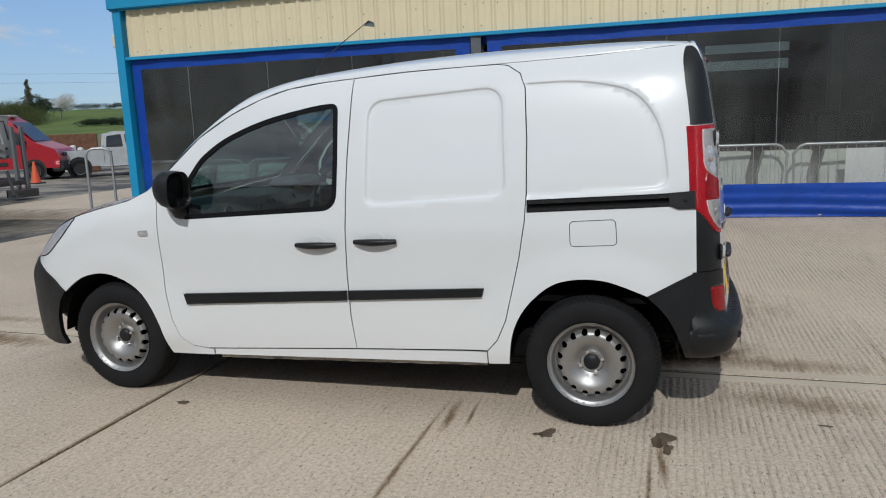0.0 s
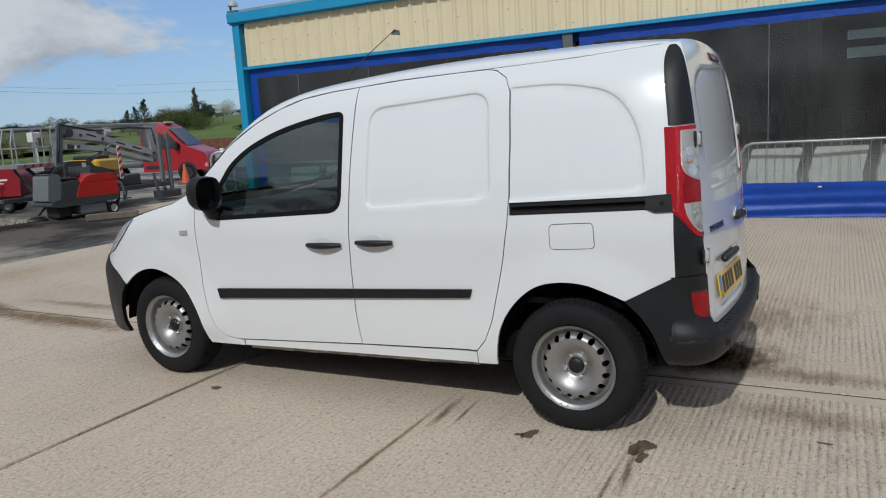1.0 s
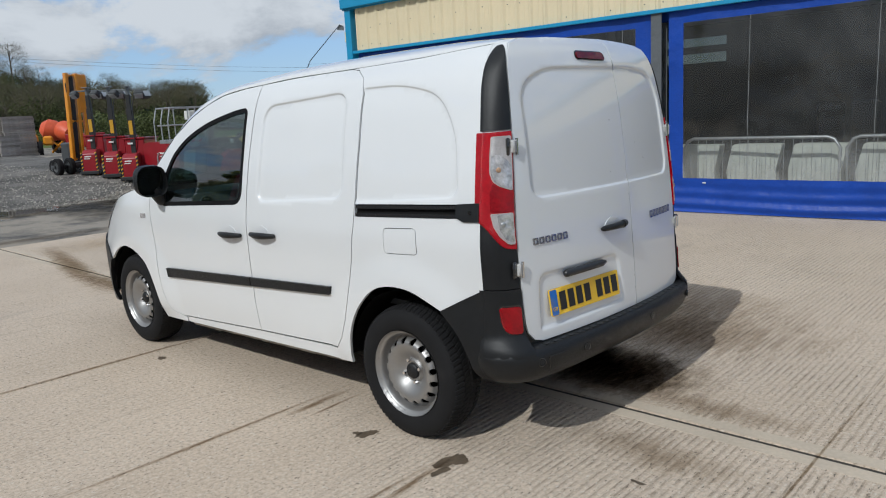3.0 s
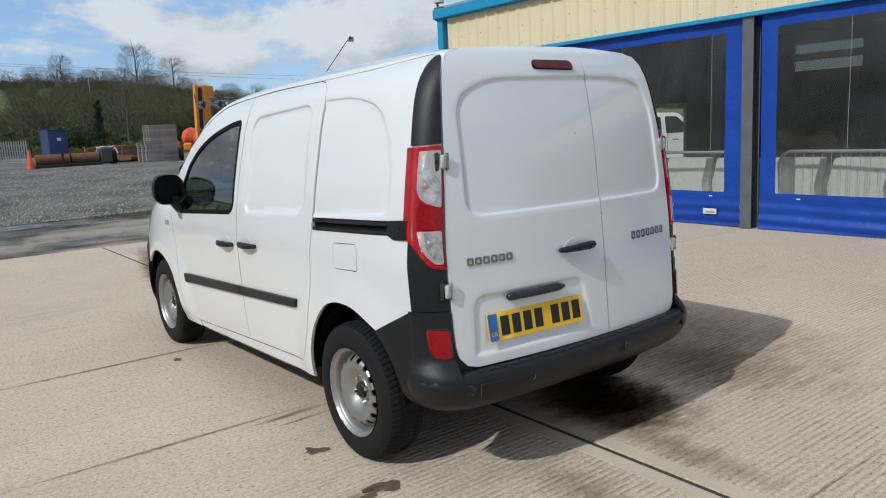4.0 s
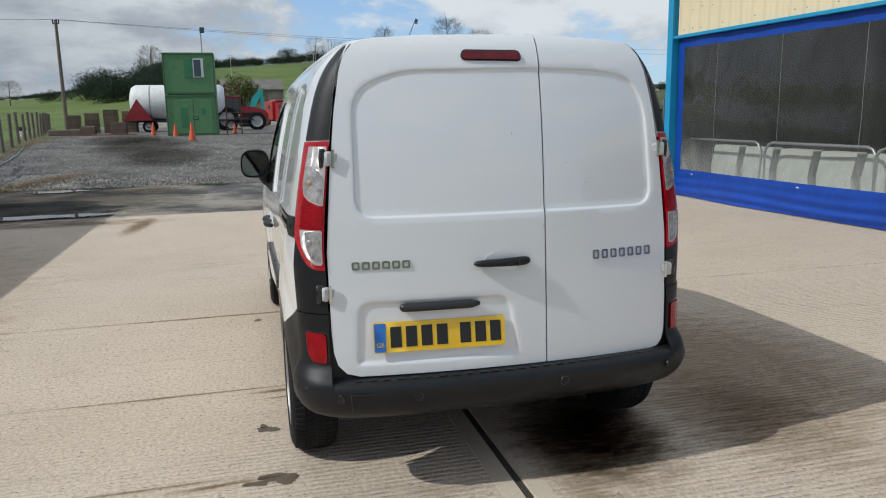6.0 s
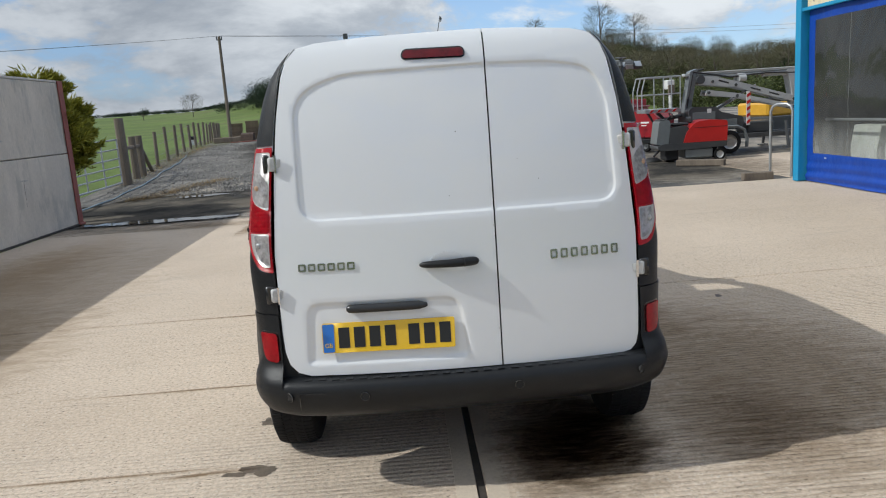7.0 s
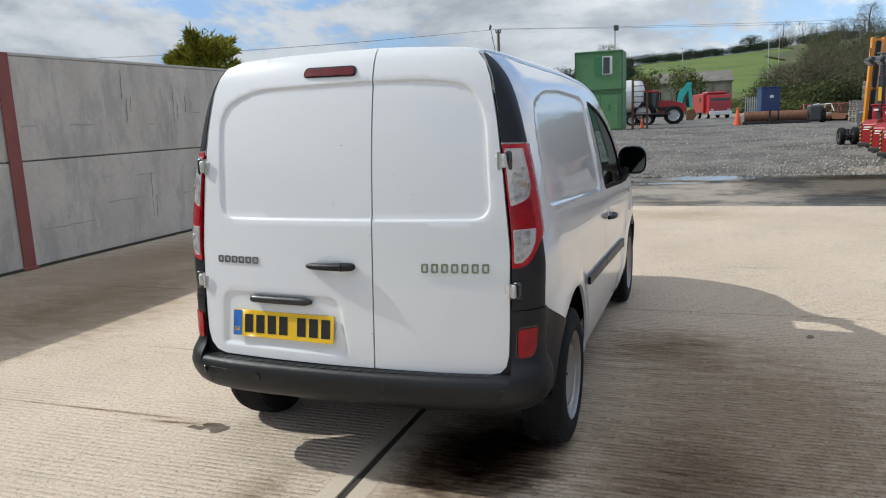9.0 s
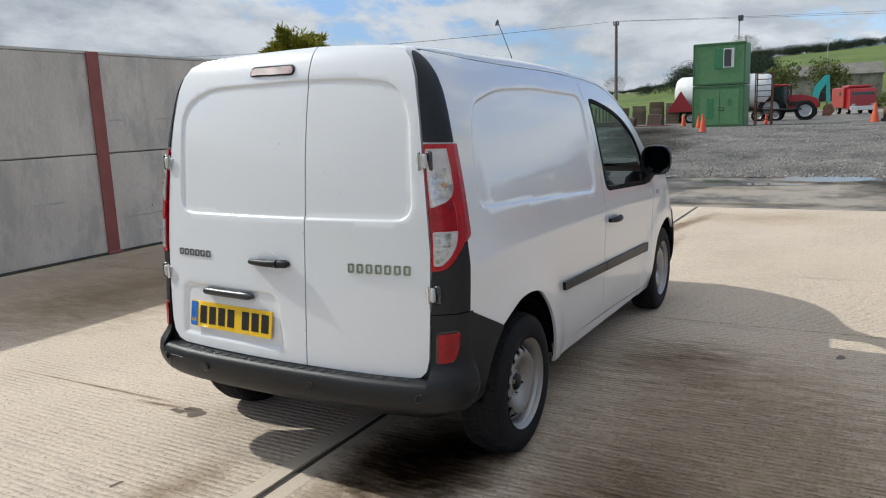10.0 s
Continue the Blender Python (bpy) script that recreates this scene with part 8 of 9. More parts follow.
for x, z1 in ((-1.3, 2.7), (0.12, 2.7)):
    for s in (-1, 1):
        part("cab_post", Mesh().tube([(x, s * 0.74, 1.2), (x * 0.95, s * 0.72, z1)], 0.04, 6), BLACK, tr)
for s in (-1, 1):
    part("mudguard", Mesh().prism(rounded([(-1.9, 1.2), (-1.6, 1.75), (-0.6, 1.85), (-0.15, 1.3), (-0.5, 1.55), (-1.4, 1.5)], 0.05), s * 0.62, s * 1.05), TRACTOR_RED, tr)
    wheel_part(tr, -1.0, s * 0.9, 0.98, 0.5, PALE_GREY, s)
    wheel_part(tr, 1.45, s * 0.88, 0.76, 0.42, PALE_GREY, s)
    part("front_guard", Mesh().box((1.45, s * 0.88, 1.50), (0.9, 0.36, 0.05), 0.02), BLACK, tr)
part("exhaust", Mesh().tube([(0.3, 0.42, 1.6), (0.3, 0.42, 2.75)], 0.06, 8), BLACK, tr)

dg = thing("digger", "teal excavator arm folded beside the tractor", "digger", at=sized(-53.8, 0.06, 90, 0.757))
part("boom", Mesh().prism(rounded([(-1.0, 0.9), (-0.7, 2.6), (0.1, 3.6), (0.5, 3.5), (0.3, 3.0), (-0.2, 2.2), (-0.5, 0.9)], 0.1), -0.25, 0.25), TEAL, dg, "teal boom", 30)
part("dipper", Mesh().prism([(0.1, 3.5), (0.45, 3.6), (0.62, 1.2), (0.35, 1.1)], -0.2, 0.2), TEAL, dg)
part("bucket", Mesh().prism(rounded([(0.0, 0.0), (0.1, 0.9), (0.7, 1.1), (1.0, 0.5), (0.7, 0.0)], 0.1), -0.4, 0.4), RUST, dg, "rusty bucket")
part("track", Mesh().box((-1.2, -0.6, 0.35), (1.6, 0.4, 0.6), 0.2).box((-1.2, 0.6, 0.35), (1.6, 0.4, 0.6), 0.2), BLACK, dg, "black crawler track")
part("slew_body", Mesh().box((-1.3, 0, 0.9), (1.3, 1.3, 0.5), 0.1), DARK_GREY, dg)

lr = thing("horse_lorry", "red box lorry with a dark windscreen facing the yard", "lorry", at=sized(-59.4, 2.1, 15, 0.765))
part("box_body", Mesh().box((-1.6, -0.25, 1.55), (4.2, 2.2, 1.9), 0.06), TRACTOR_RED, lr, "red box body")
part("cab", Mesh().prism(rounded([(0.5, 0.5), (0.5, 2.35), (1.5, 2.35), (1.8, 1.6), (1.85, 0.5)], 0.08), -1.1, 1.1), TRACTOR_RED, lr, "", 30)
part("side_window", Mesh().box((-0.6, -1.36, 1.9), (0.6, 0.02, 0.45), 0.01), DARK_GLASS, lr)
part("roof_pod", Mesh().box((-0.2, -0.1, 2.55), (2.2, 1.9, 0.25), 0.08), TRACTOR_RED, lr)
part("windscreen", Mesh().box((1.72, 0, 1.72), (0.06, 1.9, 0.62), 0.01, Matrix.Identity(4)), DARK_GLASS, lr)
part("bumper", Mesh().box((1.9, 0, 0.55), (0.1, 2.2, 0.4), 0.04), WHITE, lr)
for s in (-1, 1):
    wheel_part(lr, 0.9, s * 0.95, 0.42, 0.25, STEEL, s)
    wheel_part(lr, -2.4, s * 0.95, 0.42, 0.25, STEEL, s)
    part("headlamp", Mesh().box((1.9, s * 0.8, 0.85), (0.06, 0.3, 0.18), 0.02), CLEAR_LENS, lr)

# blue store, rollers, scrap and pallets
bx = thing("steel_store", "navy blue steel store box with a white notice", "container", at=sized(-35.5, 4.2, 5, 0.82))
part("box", Mesh().box((0, 0, 1.05), (1.6, 1.0, 2.0), 0.02), NAVY, bx)
part("door", Mesh().box((0.81, 0, 1.05), (0.03, 0.86, 1.85), 0.01), NAVY, bx)
part("notice", Mesh().box((0.83, 0.05, 1.55), (0.012, 0.2, 0.16)), WHITE, bx)
part("roof_lip", Mesh().box((0, 0, 2.07), (1.68, 1.08, 0.05), 0.01), NAVY, bx)
rl = thing("land_roller", "rusty land roller on a low dark frame", "roller", at=sized(-34.3, 4.5, 0, 0.82))
part("roller_drum", Mesh().tube([(0.1, -1.7, 0.45), (0.1, 0.0, 0.45)], 0.30, 20), RUST, rl, "rusty roller drum")
part("roller_drum", Mesh().tube([(0.1, 0.1, 0.45), (0.1, 1.5, 0.45)], 0.30, 20), RUST, rl, "rusty roller drum")
part("frame", Mesh().box((0.1, -0.1, 0.12), (0.9, 3.4, 0.16), 0.02).box((0.55, -0.4, 0.4), (0.1, 0.12, 0.9), 0.01), BLACK, rl)
part("engine_lump", Mesh().box((0, 1.9, 0.55), (0.8, 0.7, 0.9), 0.1), DARK_GREY, rl)
wheel_part(rl, 0.0, 2.3, 0.4, 0.25, DARK_GREY, 1)
for k, (x, y, mt, lab) in enumerate(((-46.0, 7.9, DARK_RED, "red scrap vehicle shell"), (-43.5, 8.3, WHITE, "white scrap cab shell with bare frame"), (-43.0, 9.1, DARK_RED, "dark red scrap vehicle shell"))):
    sc = thing("scrap_shell", lab + " on the yard", "scrap", "scrap shells", at=sized(2.92 + 0.85 * (x - 2.92), -2.3 + 0.85 * (y + 2.3), 20 * k, 0.58))
    part("shell", Mesh().prism(rounded([(-1.0, 0.2), (-1.0, 0.62), (0.2, 0.66), (1.0, 0.5), (1.0, 0.2)], 0.12), -0.6, 0.6), mt if k == 0 else RUST, sc, "", 30)
    part("roll_frame", Mesh().tube([(-0.9, -0.55, 0.9), (-0.7, -0.5, 1.4), (0.2, -0.5, 1.45), (0.6, -0.55, 0.85)], 0.04, 8).tube([(-0.9, 0.55, 0.9), (-0.7, 0.5, 1.4), (0.2, 0.5, 1.45), (0.6, 0.55, 0.85)], 0.04, 8).tube([(-0.7, -0.5, 1.4), (-0.7, 0.5, 1.4)], 0.035, 8), mt if k != 1 else WHITE, sc)
    for s in (-1, 1):
        wheel_part(sc, -0.6, s * 0.55, 0.28, 0.16, STEEL, s)


def build_pallets(x, y, n, turn, label, mat, w=1.2, d=1.0, h=0.125, size=0.82):
    t = thing("pallet_stack", label, "pallets", "pallet stacks", at=sized(x, y, turn, size))
    deck = Mesh().box((0, 0, h - 0.012), (w, d, 0.024), 0.003)
    for s in (-0.45, 0, 0.45):
        deck.box((w * s, 0, (h - 0.03) / 2), (0.09, d, h - 0.03))
    first = part("pallet", deck, mat, t)
    rnd = random.Random(int(abs(x) * 10))
    for k in range(1, n):
        o = new("pallet", first.data)
        o.parent = t
        o.location = (rnd.uniform(-0.03, 0.03), rnd.uniform(-0.03, 0.03), h * k)
        o.rotation_euler = (0, 0, rnd.uniform(-0.03, 0.03))
    return t


GREY_WOOD = material("grey_board_stack", (0.34, 0.31, 0.28), 0.9, var=0.25, scale=5, piece=0.2)
build_pallets(-33.2, 7.8, 9, 8, "low stack of grey boards on the yard", GREY_WOOD)
build_pallets(-34.5, 8.7, 17, 0, "tall stack of grey scaffold boards", GREY_WOOD, 1.3, 1.6)
build_pallets(-36.6, 7.6, 8, 10, "stack of brown pallets among scrap", PALE_TIMBER)
for k, (x, y, n) in enumerate(((-41.8, -7.2, 13), (-41.9, -8.2, 14), (-41.4, -9.1, 12), (-41.0, -10.0, 11))):
    build_pallets(x, y, n, 6 * k, "stack of brown timber pallets beside the tanker", PALE_TIMBER, size=0.74)
sp = thing("scrap_pile", "rusty digger buckets and boards lying on the grass edge", "scrap", at=sized(-36.6, -7.04, 0, 0.72))
part("bucket", Mesh().prism(rounded([(-0.6, 0.0), (-0.5, 0.8), (0.2, 0.9), (0.6, 0.0)], 0.12), -0.5, 0.5), DARK_RUST, sp)
part("bucket", Mesh().prism(rounded([(-0.6, 0.0), (-0.4, 0.7), (0.2, 0.6), (0.5, 0.0)], 0.12), -2.4, -1.5), DARK_RUST, sp)
part("board", Mesh().box((0.8, -1.0, 0.08), (0.3, 4.2, 0.06), 0.01, Matrix.Rotation(radians(8), 4, "Z")), RED_OXIDE, sp)
part("board", Mesh().box((-0.3, -3.4, 0.25), (0.4, 2.2, 0.4), 0.05), TIMBER, sp)
mx = thing("cement_mixer", "orange cement mixer with an orange frame on the yard", "mixer", at=sized(-33.4, 10.1, -20, 1.08))
part("drum", Mesh().lathe([(0.16, 0.45), (0.30, 0.40), (0.42, 0.1), (0.40, -0.2), (0.2, -0.4), (0.0, -0.42)], 24, Matrix.Translation((0.1, 0.3, 0.95)) @ Matrix.Rotation(radians(-60), 4, "Z") @ Matrix.Rotation(radians(-20), 4, "X")), CONE_ORANGE, mx, "orange mixing drum", 40)
part("frame", Mesh().tube([(-0.5, -0.3, 0.1), (0, 0.2, 0.6), (0.5, 0.5, 0.1)], 0.05, 8).box((-0.3, -0.4, 0.6), (0.45, 0.4, 0.4), 0.08), ORANGE, mx)
for s in (-1, 1):
    wheel_part(mx, 0, s * 0.7, 0.3, 0.15, STEEL, s)
copy_thing(mx, sized(-35.6, 10.3, 30, 1.1))
tr2 = thing("box_trailer", "dark red low trailer beside the mixers", "trailer", at=sized(-31.2, 10.4, 10, 1.04))
part("box", Mesh().box((0, 0, 0.62), (1.5, 0.9, 0.55), 0.03), DARK_RED, tr2)
for s in (-1, 1):
    wheel_part(tr2, 0, s * 0.55, 0.3, 0.18, STEEL, s)
yb = thing("generator", "yellow generator set behind the boom lift", "generator", at=at_pose(-19.3, 11.0, 10))
part("housing", Mesh().box((0, 0, 0.72), (1.5, 0.9, 0.42), 0.06), YELLOW, yb)
part("engine_cover", Mesh().box((0.1, 0, 0.98), (0.8, 0.7, 0.14), 0.04), BLACK, yb)
part("skid", Mesh().box((0, 0, 0.27), (1.7, 0.9, 0.5), 0.03), DARK_GREY, yb)

# palisade fence, sign board and barn
pf = thing("palisade_fence", "short galvanised palisade fence at the yard's end", "fence", at=at_pose(-58, 5.2, 92))
for k in range(14):
    part("pale", Mesh().prism([(-1.0 + 0.155 * k, 0.1), (-1.0 + 0.155 * k, 1.45), (-0.96 + 0.155 * k, 1.55), (-0.92 + 0.155 * k, 1.45), (-0.92 + 0.155 * k, 0.1)], -0.02, 0.02), GALV, pf)
for z in (0.4, 1.2):
    part("rail", Mesh().box((0.05, 0.05, z), (2.3, 0.04, 0.06)), GALV, pf)
sb = thing("sign_board", "grey back of a road sign board in the field", "sign", at=sized(-35.5, 31.7, 45, 0.45))
part("board", Mesh().box((0, 0, 2.3), (2.2, 0.06, 1.6), 0.01), MID_GREY, sb)
for k in range(5):
    part("stiffener", Mesh().box((-0.9 + 0.45 * k, -0.05, 2.3), (0.05, 0.05, 1.6)), GALV, sb)
for s in (-0.8, 0.8):
    part("post", Mesh().tube([(s, 0, -0.2), (s, 0, 2.4)], 0.05, 8), GALV, sb)
BARN = material("old_barn_render", (0.34, 0.31, 0.26), 0.9, var=0.4, scale=1.4, fine=12, stain=(0.10, 0.095, 0.07), stain_scale=0.7, stain_at=0.46, stain_amount=0.8)
bn = thing("barn", "old pale barn half hidden by trees on the hillside", "barn", at=pose(-118, -1.0, float(ground_z(-118, -1)) - 0.4, 0, 0, 4))
part("wall", Mesh().box((0, 0, 1.9), (7, 11.5, 3.9), 0.05), BARN, bn)
part("gable", Mesh().prism([(-3.5, 3.85), (3.5, 3.85), (0, 5.2)], 5.2, 5.75), BARN, bn)
part("roof", Mesh().prism([(-3.9, 3.75), (0, 5.35), (3.9, 3.75), (3.9, 3.6), (-3.9, 3.6)], -5.9, 5.9), material("weathered_roof_sheet", (0.16, 0.15, 0.13), 0.9, var=0.35, scale=0.8), bn, "grey sheeted roof")
part("doorway", Mesh().box((3.52, -1.0, 1.3), (0.06, 2.2, 2.4)), BLACK, bn)

# pole and wires
pl = thing("utility_pole", "timber utility pole with insulators in the field edge", "utility pole", at=sized(-40.0, -10.1, 0, 0.68))
part("pole", Mesh().tube([(0, 0, -0.3), (0, 0, 8.6)], [0.16, 0.11], 10), TIMBER, pl)
part("cross_arm", Mesh().box((0.0, 0, 8.35), (0.10, 0.44, 0.10), 0.01), DARK_GREY, pl)
for s in (-0.2, 0.2):
    part("insulator", Mesh().tube([(0, s, 8.35), (0, s, 8.62)], 0.05, 8), DARK_GREY, pl)
WIRE = material("dull_overhead_wire", (0.10, 0.10, 0.105), 0.6)
wr = thing("overhead_wire", "thin dull overhead wires crossing the sky", "wire", at=Matrix.Identity(4))
for s, far in ((-0.2, -0.5), (0.2, 0.5)):
    a = Vector((-40.0, -10.1 + 0.68 * s, 6.47))
    for b in (Vector((-36 + 0.64 * far, -51, 7.0)), Vector((-59.7 - 0.64 * far, 45, 6.55 + 0.5 * far))):
        pts = [a.lerp(b, t) - Vector((0, 0, 4 * 0.45 * t * (1 - t))) for t in np.linspace(0, 1, 24)]
        part("wire", Mesh().tube(pts, 0.008, 5), WIRE, wr)
for y, z in ((0, 0), (0.0, 1.6)):
    pts = [Vector((-59.7, 45, 6.3 + 0.5 * z)).lerp(Vector((-20.0, 96.0, 8.2 + 0.5 * z)), t) - Vector((0, 0, 1.9 * t * (1 - t))) for t in np.linspace(0, 1, 12)]
    part("wire", Mesh().tube(pts, 0.008, 5), WIRE, wr)
for x, y, h in ((-112, 9.5, 9.0), (-150, -3, 8.5), (-190, 40, 8), (-200, 18, 8)):
    lp = thing("street_lamp", "slim grey lamp post among the trees", "lamp post", at=pose(x, y, float(ground_z(x, y)) - 0.3))
    part("post", Mesh().tube([(0, 0, 0), (0, 0, h)], [0.07, 0.045], 8), PALE_GREY, lp)
    part("arm", Mesh().tube([(0, -0.6, h), (0, 0.6, h)], 0.045, 6), PALE_GREY, lp)

# field gate, posts and wire fence
gt = thing("field_gate", "galvanised tubular field gate, closed beside the wall", "gate", at=Matrix.Identity(4))
g0, g1 = Vector((-12.4, -7.75, 0.14)), Vector((-16.15, -7.55, 0.24))
for k, z in enumerate((0.0, 0.22, 0.42, 0.63, 0.87, 1.11)):
    part("gate_bar", Mesh().tube([g0 + Vector((0, 0, z)), g1 + Vector((0, 0, z))], 0.024 if k in (0, 5) else 0.019, 8), GALV, gt)
for t in (0, 0.25, 0.5, 0.75, 1):
    p = g0.lerp(g1, t)
    part("gate_upright", Mesh().tube([p, p + Vector((0, 0, 1.11))], 0.022, 8), GALV, gt)
fence = thing("field_fence", "timber post and wire fence running along the field", "fence", at=Matrix.Identity(4))
big = [(-16.32, -7.48, 1.74, 0.12), (-17.55, -7.66, 1.19, 0.10), (-18.2, -7.70, 1.17, 0.10)]
rnd = random.Random(17)
for x, y, h, r in big:
    z = float(ground_z(x, y))
    part("gate_post", Mesh().tube([(x, y, z - 0.2), (x + 0.02, y, z + h)], [r * 1.05, r * 0.95], 10), TIMBER, fence, "weathered timber gate post")
part("brace", Mesh().tube([(-18.3, -7.72, 1.10), (-19.5, -7.86, 0.24)], 0.06, 8), TIMBER, fence)
part("brace", Mesh().tube([(-16.35, -7.5, 1.10), (-18.15, -7.70, 1.12)], 0.05, 8), TIMBER, fence)
ends = []
for k in range(24):
    dx = 2.05 * k
    x, y = -20.85 - dx, -8.13 - 0.135 * dx - 0.0014 * dx * dx
    z = float(ground_z(x, y))
    h = 1.12 + rnd.uniform(-0.06, 0.08)
    lean = rnd.uniform(-0.05, 0.05)
    part("fence_post", Mesh().tube([(x, y, z - 0.15), (x + lean, y + lean, z + h)], [0.06, 0.055], 8), TIMBER, fence)
    ends.append((x, y, z))
for hz in (0.35, 0.7, 1.0):
    part("fence_wire", Mesh().tube([(x, y, z + hz) for x, y, z in ends], 0.006, 4), WIRE, fence)
hose_y = curve_through([(-25.0, -8.35), (-23.0, -7.95), (-21.2, -7.62), (-18.3, -7.28), (-17.0, -7.05), (-15.6, -6.95), (-14.4, -6.97), (-13.1, -6.86), (-11.7, -6.74), (-10.4, -6.85)])
hose = part("water_hose", Mesh().tube([(x, float(hose_y(x)) + 0.02 * math.sin(x * 3.1), float(ground_z(x, hose_y(x))) + 0.04) for x in np.linspace(-25, -10.4, 70)], 0.019, 8), paint("pale_blue_hose", (0.20, 0.27, 0.30), 0.5), smooth=60)
tagged(hose, "pale blue water hose lying on the gravel", "hose")
bk = thing("bucket", "black and white plastic bucket beside the fence", "bucket", at=at_pose(-37.5, -11.6))
part("pail", Mesh().lathe([(0.14, 0.0), (0.17, 0.32), (0.155, 0.32), (0.13, 0.03)], 16, Matrix.Rotation(radians(90), 4, "X")), WHITE, bk)
part("lid", Mesh().lathe([(0.18, 0.30), (0.18, 0.48), (0.0, 0.5)], 16, Matrix.Rotation(radians(90), 4, "X")), BLACK, bk)

# ---- in and on the shed ----
WHITE_PLASTIC = material("off_white_barrier_plastic", (0.52, 0.54, 0.48), 0.6, var=0.15, scale=4)


def build_barrier(u, v, turn=0.0, board=False):
    t = thing("crowd_barrier", "galvanised crowd barrier standing inside the shed", "barrier", "crowd barriers", at=SHED @ pose(u, v, 0.01, 0, 0, turn))
    part("barrier_frame", Mesh().tube([(-0.98, 0, 0.18), (-1.0, 0, 0.82), (-0.93, 0, 0.93), (-0.85, 0, 0.96), (0.85, 0, 0.96), (0.93, 0, 0.93), (1.0, 0, 0.82), (0.98, 0, 0.18)], 0.021, 8, True), GALV, t, "", 60)
    for k in range(17 if u > 5.5 else 0):
        x = -0.9 + 0.1125 * k
        part("barrier_bar", Mesh().tube([(x, 0, 0.18), (x, 0, 0.95)], 0.004, 6), GALV, t)
    for x in (-0.7, 0.7):
        part("barrier_foot", Mesh().box((x, 0, 0.02), (0.05, 0.55, 0.03), 0.01).tube([(x, 0, 0.03), (x, 0, 0.2)], 0.015, 6), GALV, t)
    if board:
        part("sign_panel", Mesh().box((0.1, -0.03, 0.64), (0.92, 0.012, 0.50), 0.003), WHITE, t, "blank white panel behind the bars")
    return t


for k in range(9):
    u = 0.9 + 2.06 * k + (0.15 if k > 2 else 0)
    build_barrier(u, 0.42 + 0.05 * math.sin(k * 2.1), 1.5 * math.sin(k * 1.7), k == 5)
for k in range(22):
    blk = part("barrier_block", Mesh().prism(rounded([(-0.30, 0.0), (-0.36, 0.50), (-0.28, 0.86), (0.36, 0.86), (0.28, 0.50), (0.34, 0.0)], 0.04), -0.09, 0.09), WHITE_PLASTIC)
    blk.matrix_world = SHED @ pose(0.7 + 0.80 * k, 0.78, 0.012, 0, 0, 3 * math.sin(k * 3.3))
    tagged(blk, "off-white plastic barrier block inside the shed", "barrier block", "barrier blocks")
tyres = thing("stacked_chairs", "dark rounded chair backs inside the shed", "chairs", at=SHED @ pose(7.4, 3.4, 0.01))
for k in range(10):
    part("chair_back", Mesh().box((0.5 * k, 0, 1.05), (0.42, 0.12, 0.62), 0.055).box((0.5 * k, -0.2, 0.5), (0.42, 0.45, 0.12), 0.04).box((0.5 * k, -0.1, 0.22), (0.3, 0.3, 0.44), 0.03), BLACK, tyres)
for u in (3.3, 9.2, 11.6):
    ipost = shed_part("inner_column", Mesh().box((u, 4.0, 1.75), (0.2, 0.2, 3.5), 0.01), STEEL_POST, north)
al = thing("alarm_box", "cream alarm box on the shed corner", "alarm", at=SHED @ pose(-0.06, 0.08, 2.98))
part("case", Mesh().box((0, 0, 0), (0.10, 0.16, 0.20), 0.015), CREAM, al)
cc = thing("security_camera", "small grey dome camera on the shed roof corner", "camera", at=SHED @ pose(-0.04, 0.0, 3.63))
part("bracket", Mesh().box((0.06, 0, 0.03), (0.22, 0.12, 0.05), 0.01).tube([(0.0, 0, 0.03), (0.0, 0, 0.16)], 0.02, 8), STEEL_POST, cc)
part("dome", Mesh().lathe([(0.0, 0.10), (0.06, 0.085), (0.09, 0.03), (0.09, 0.0), (0.0, 0.0)], 18, Matrix.Translation((0.05, 0, 0.13)) @ Matrix.Rotation(radians(90), 4, "X")), PALE_GREY, cc, "", 50)

# ---- trees, hedges and bushes ----
def leaf_material(name, c, var=0.35, rough=0.7):
    return material(name, c, rough, var=var, scale=1.5, fine=14, island=0.35, spec=0.25)


LEAF_OLIVE = leaf_material("olive_spring_leaves", (0.072, 0.088, 0.028))
LEAF_DARK = leaf_material("dark_evergreen_leaves", (0.020, 0.036, 0.016))
LEAF_BROWN = leaf_material("bare_brown_twigs", (0.098, 0.090, 0.050))
LEAF_GOLD = leaf_material("golden_conifer_sprays", (0.27, 0.26, 0.033), 0.4)
LEAF_FRESH = leaf_material("fresh_green_leaves", (0.105, 0.125, 0.032))
BLOSSOM = leaf_material("pale_blossom", (0.50, 0.48, 0.42))
BARK = material("grey_bark", (0.11, 0.092, 0.075), 0.95, var=0.3, scale=4)


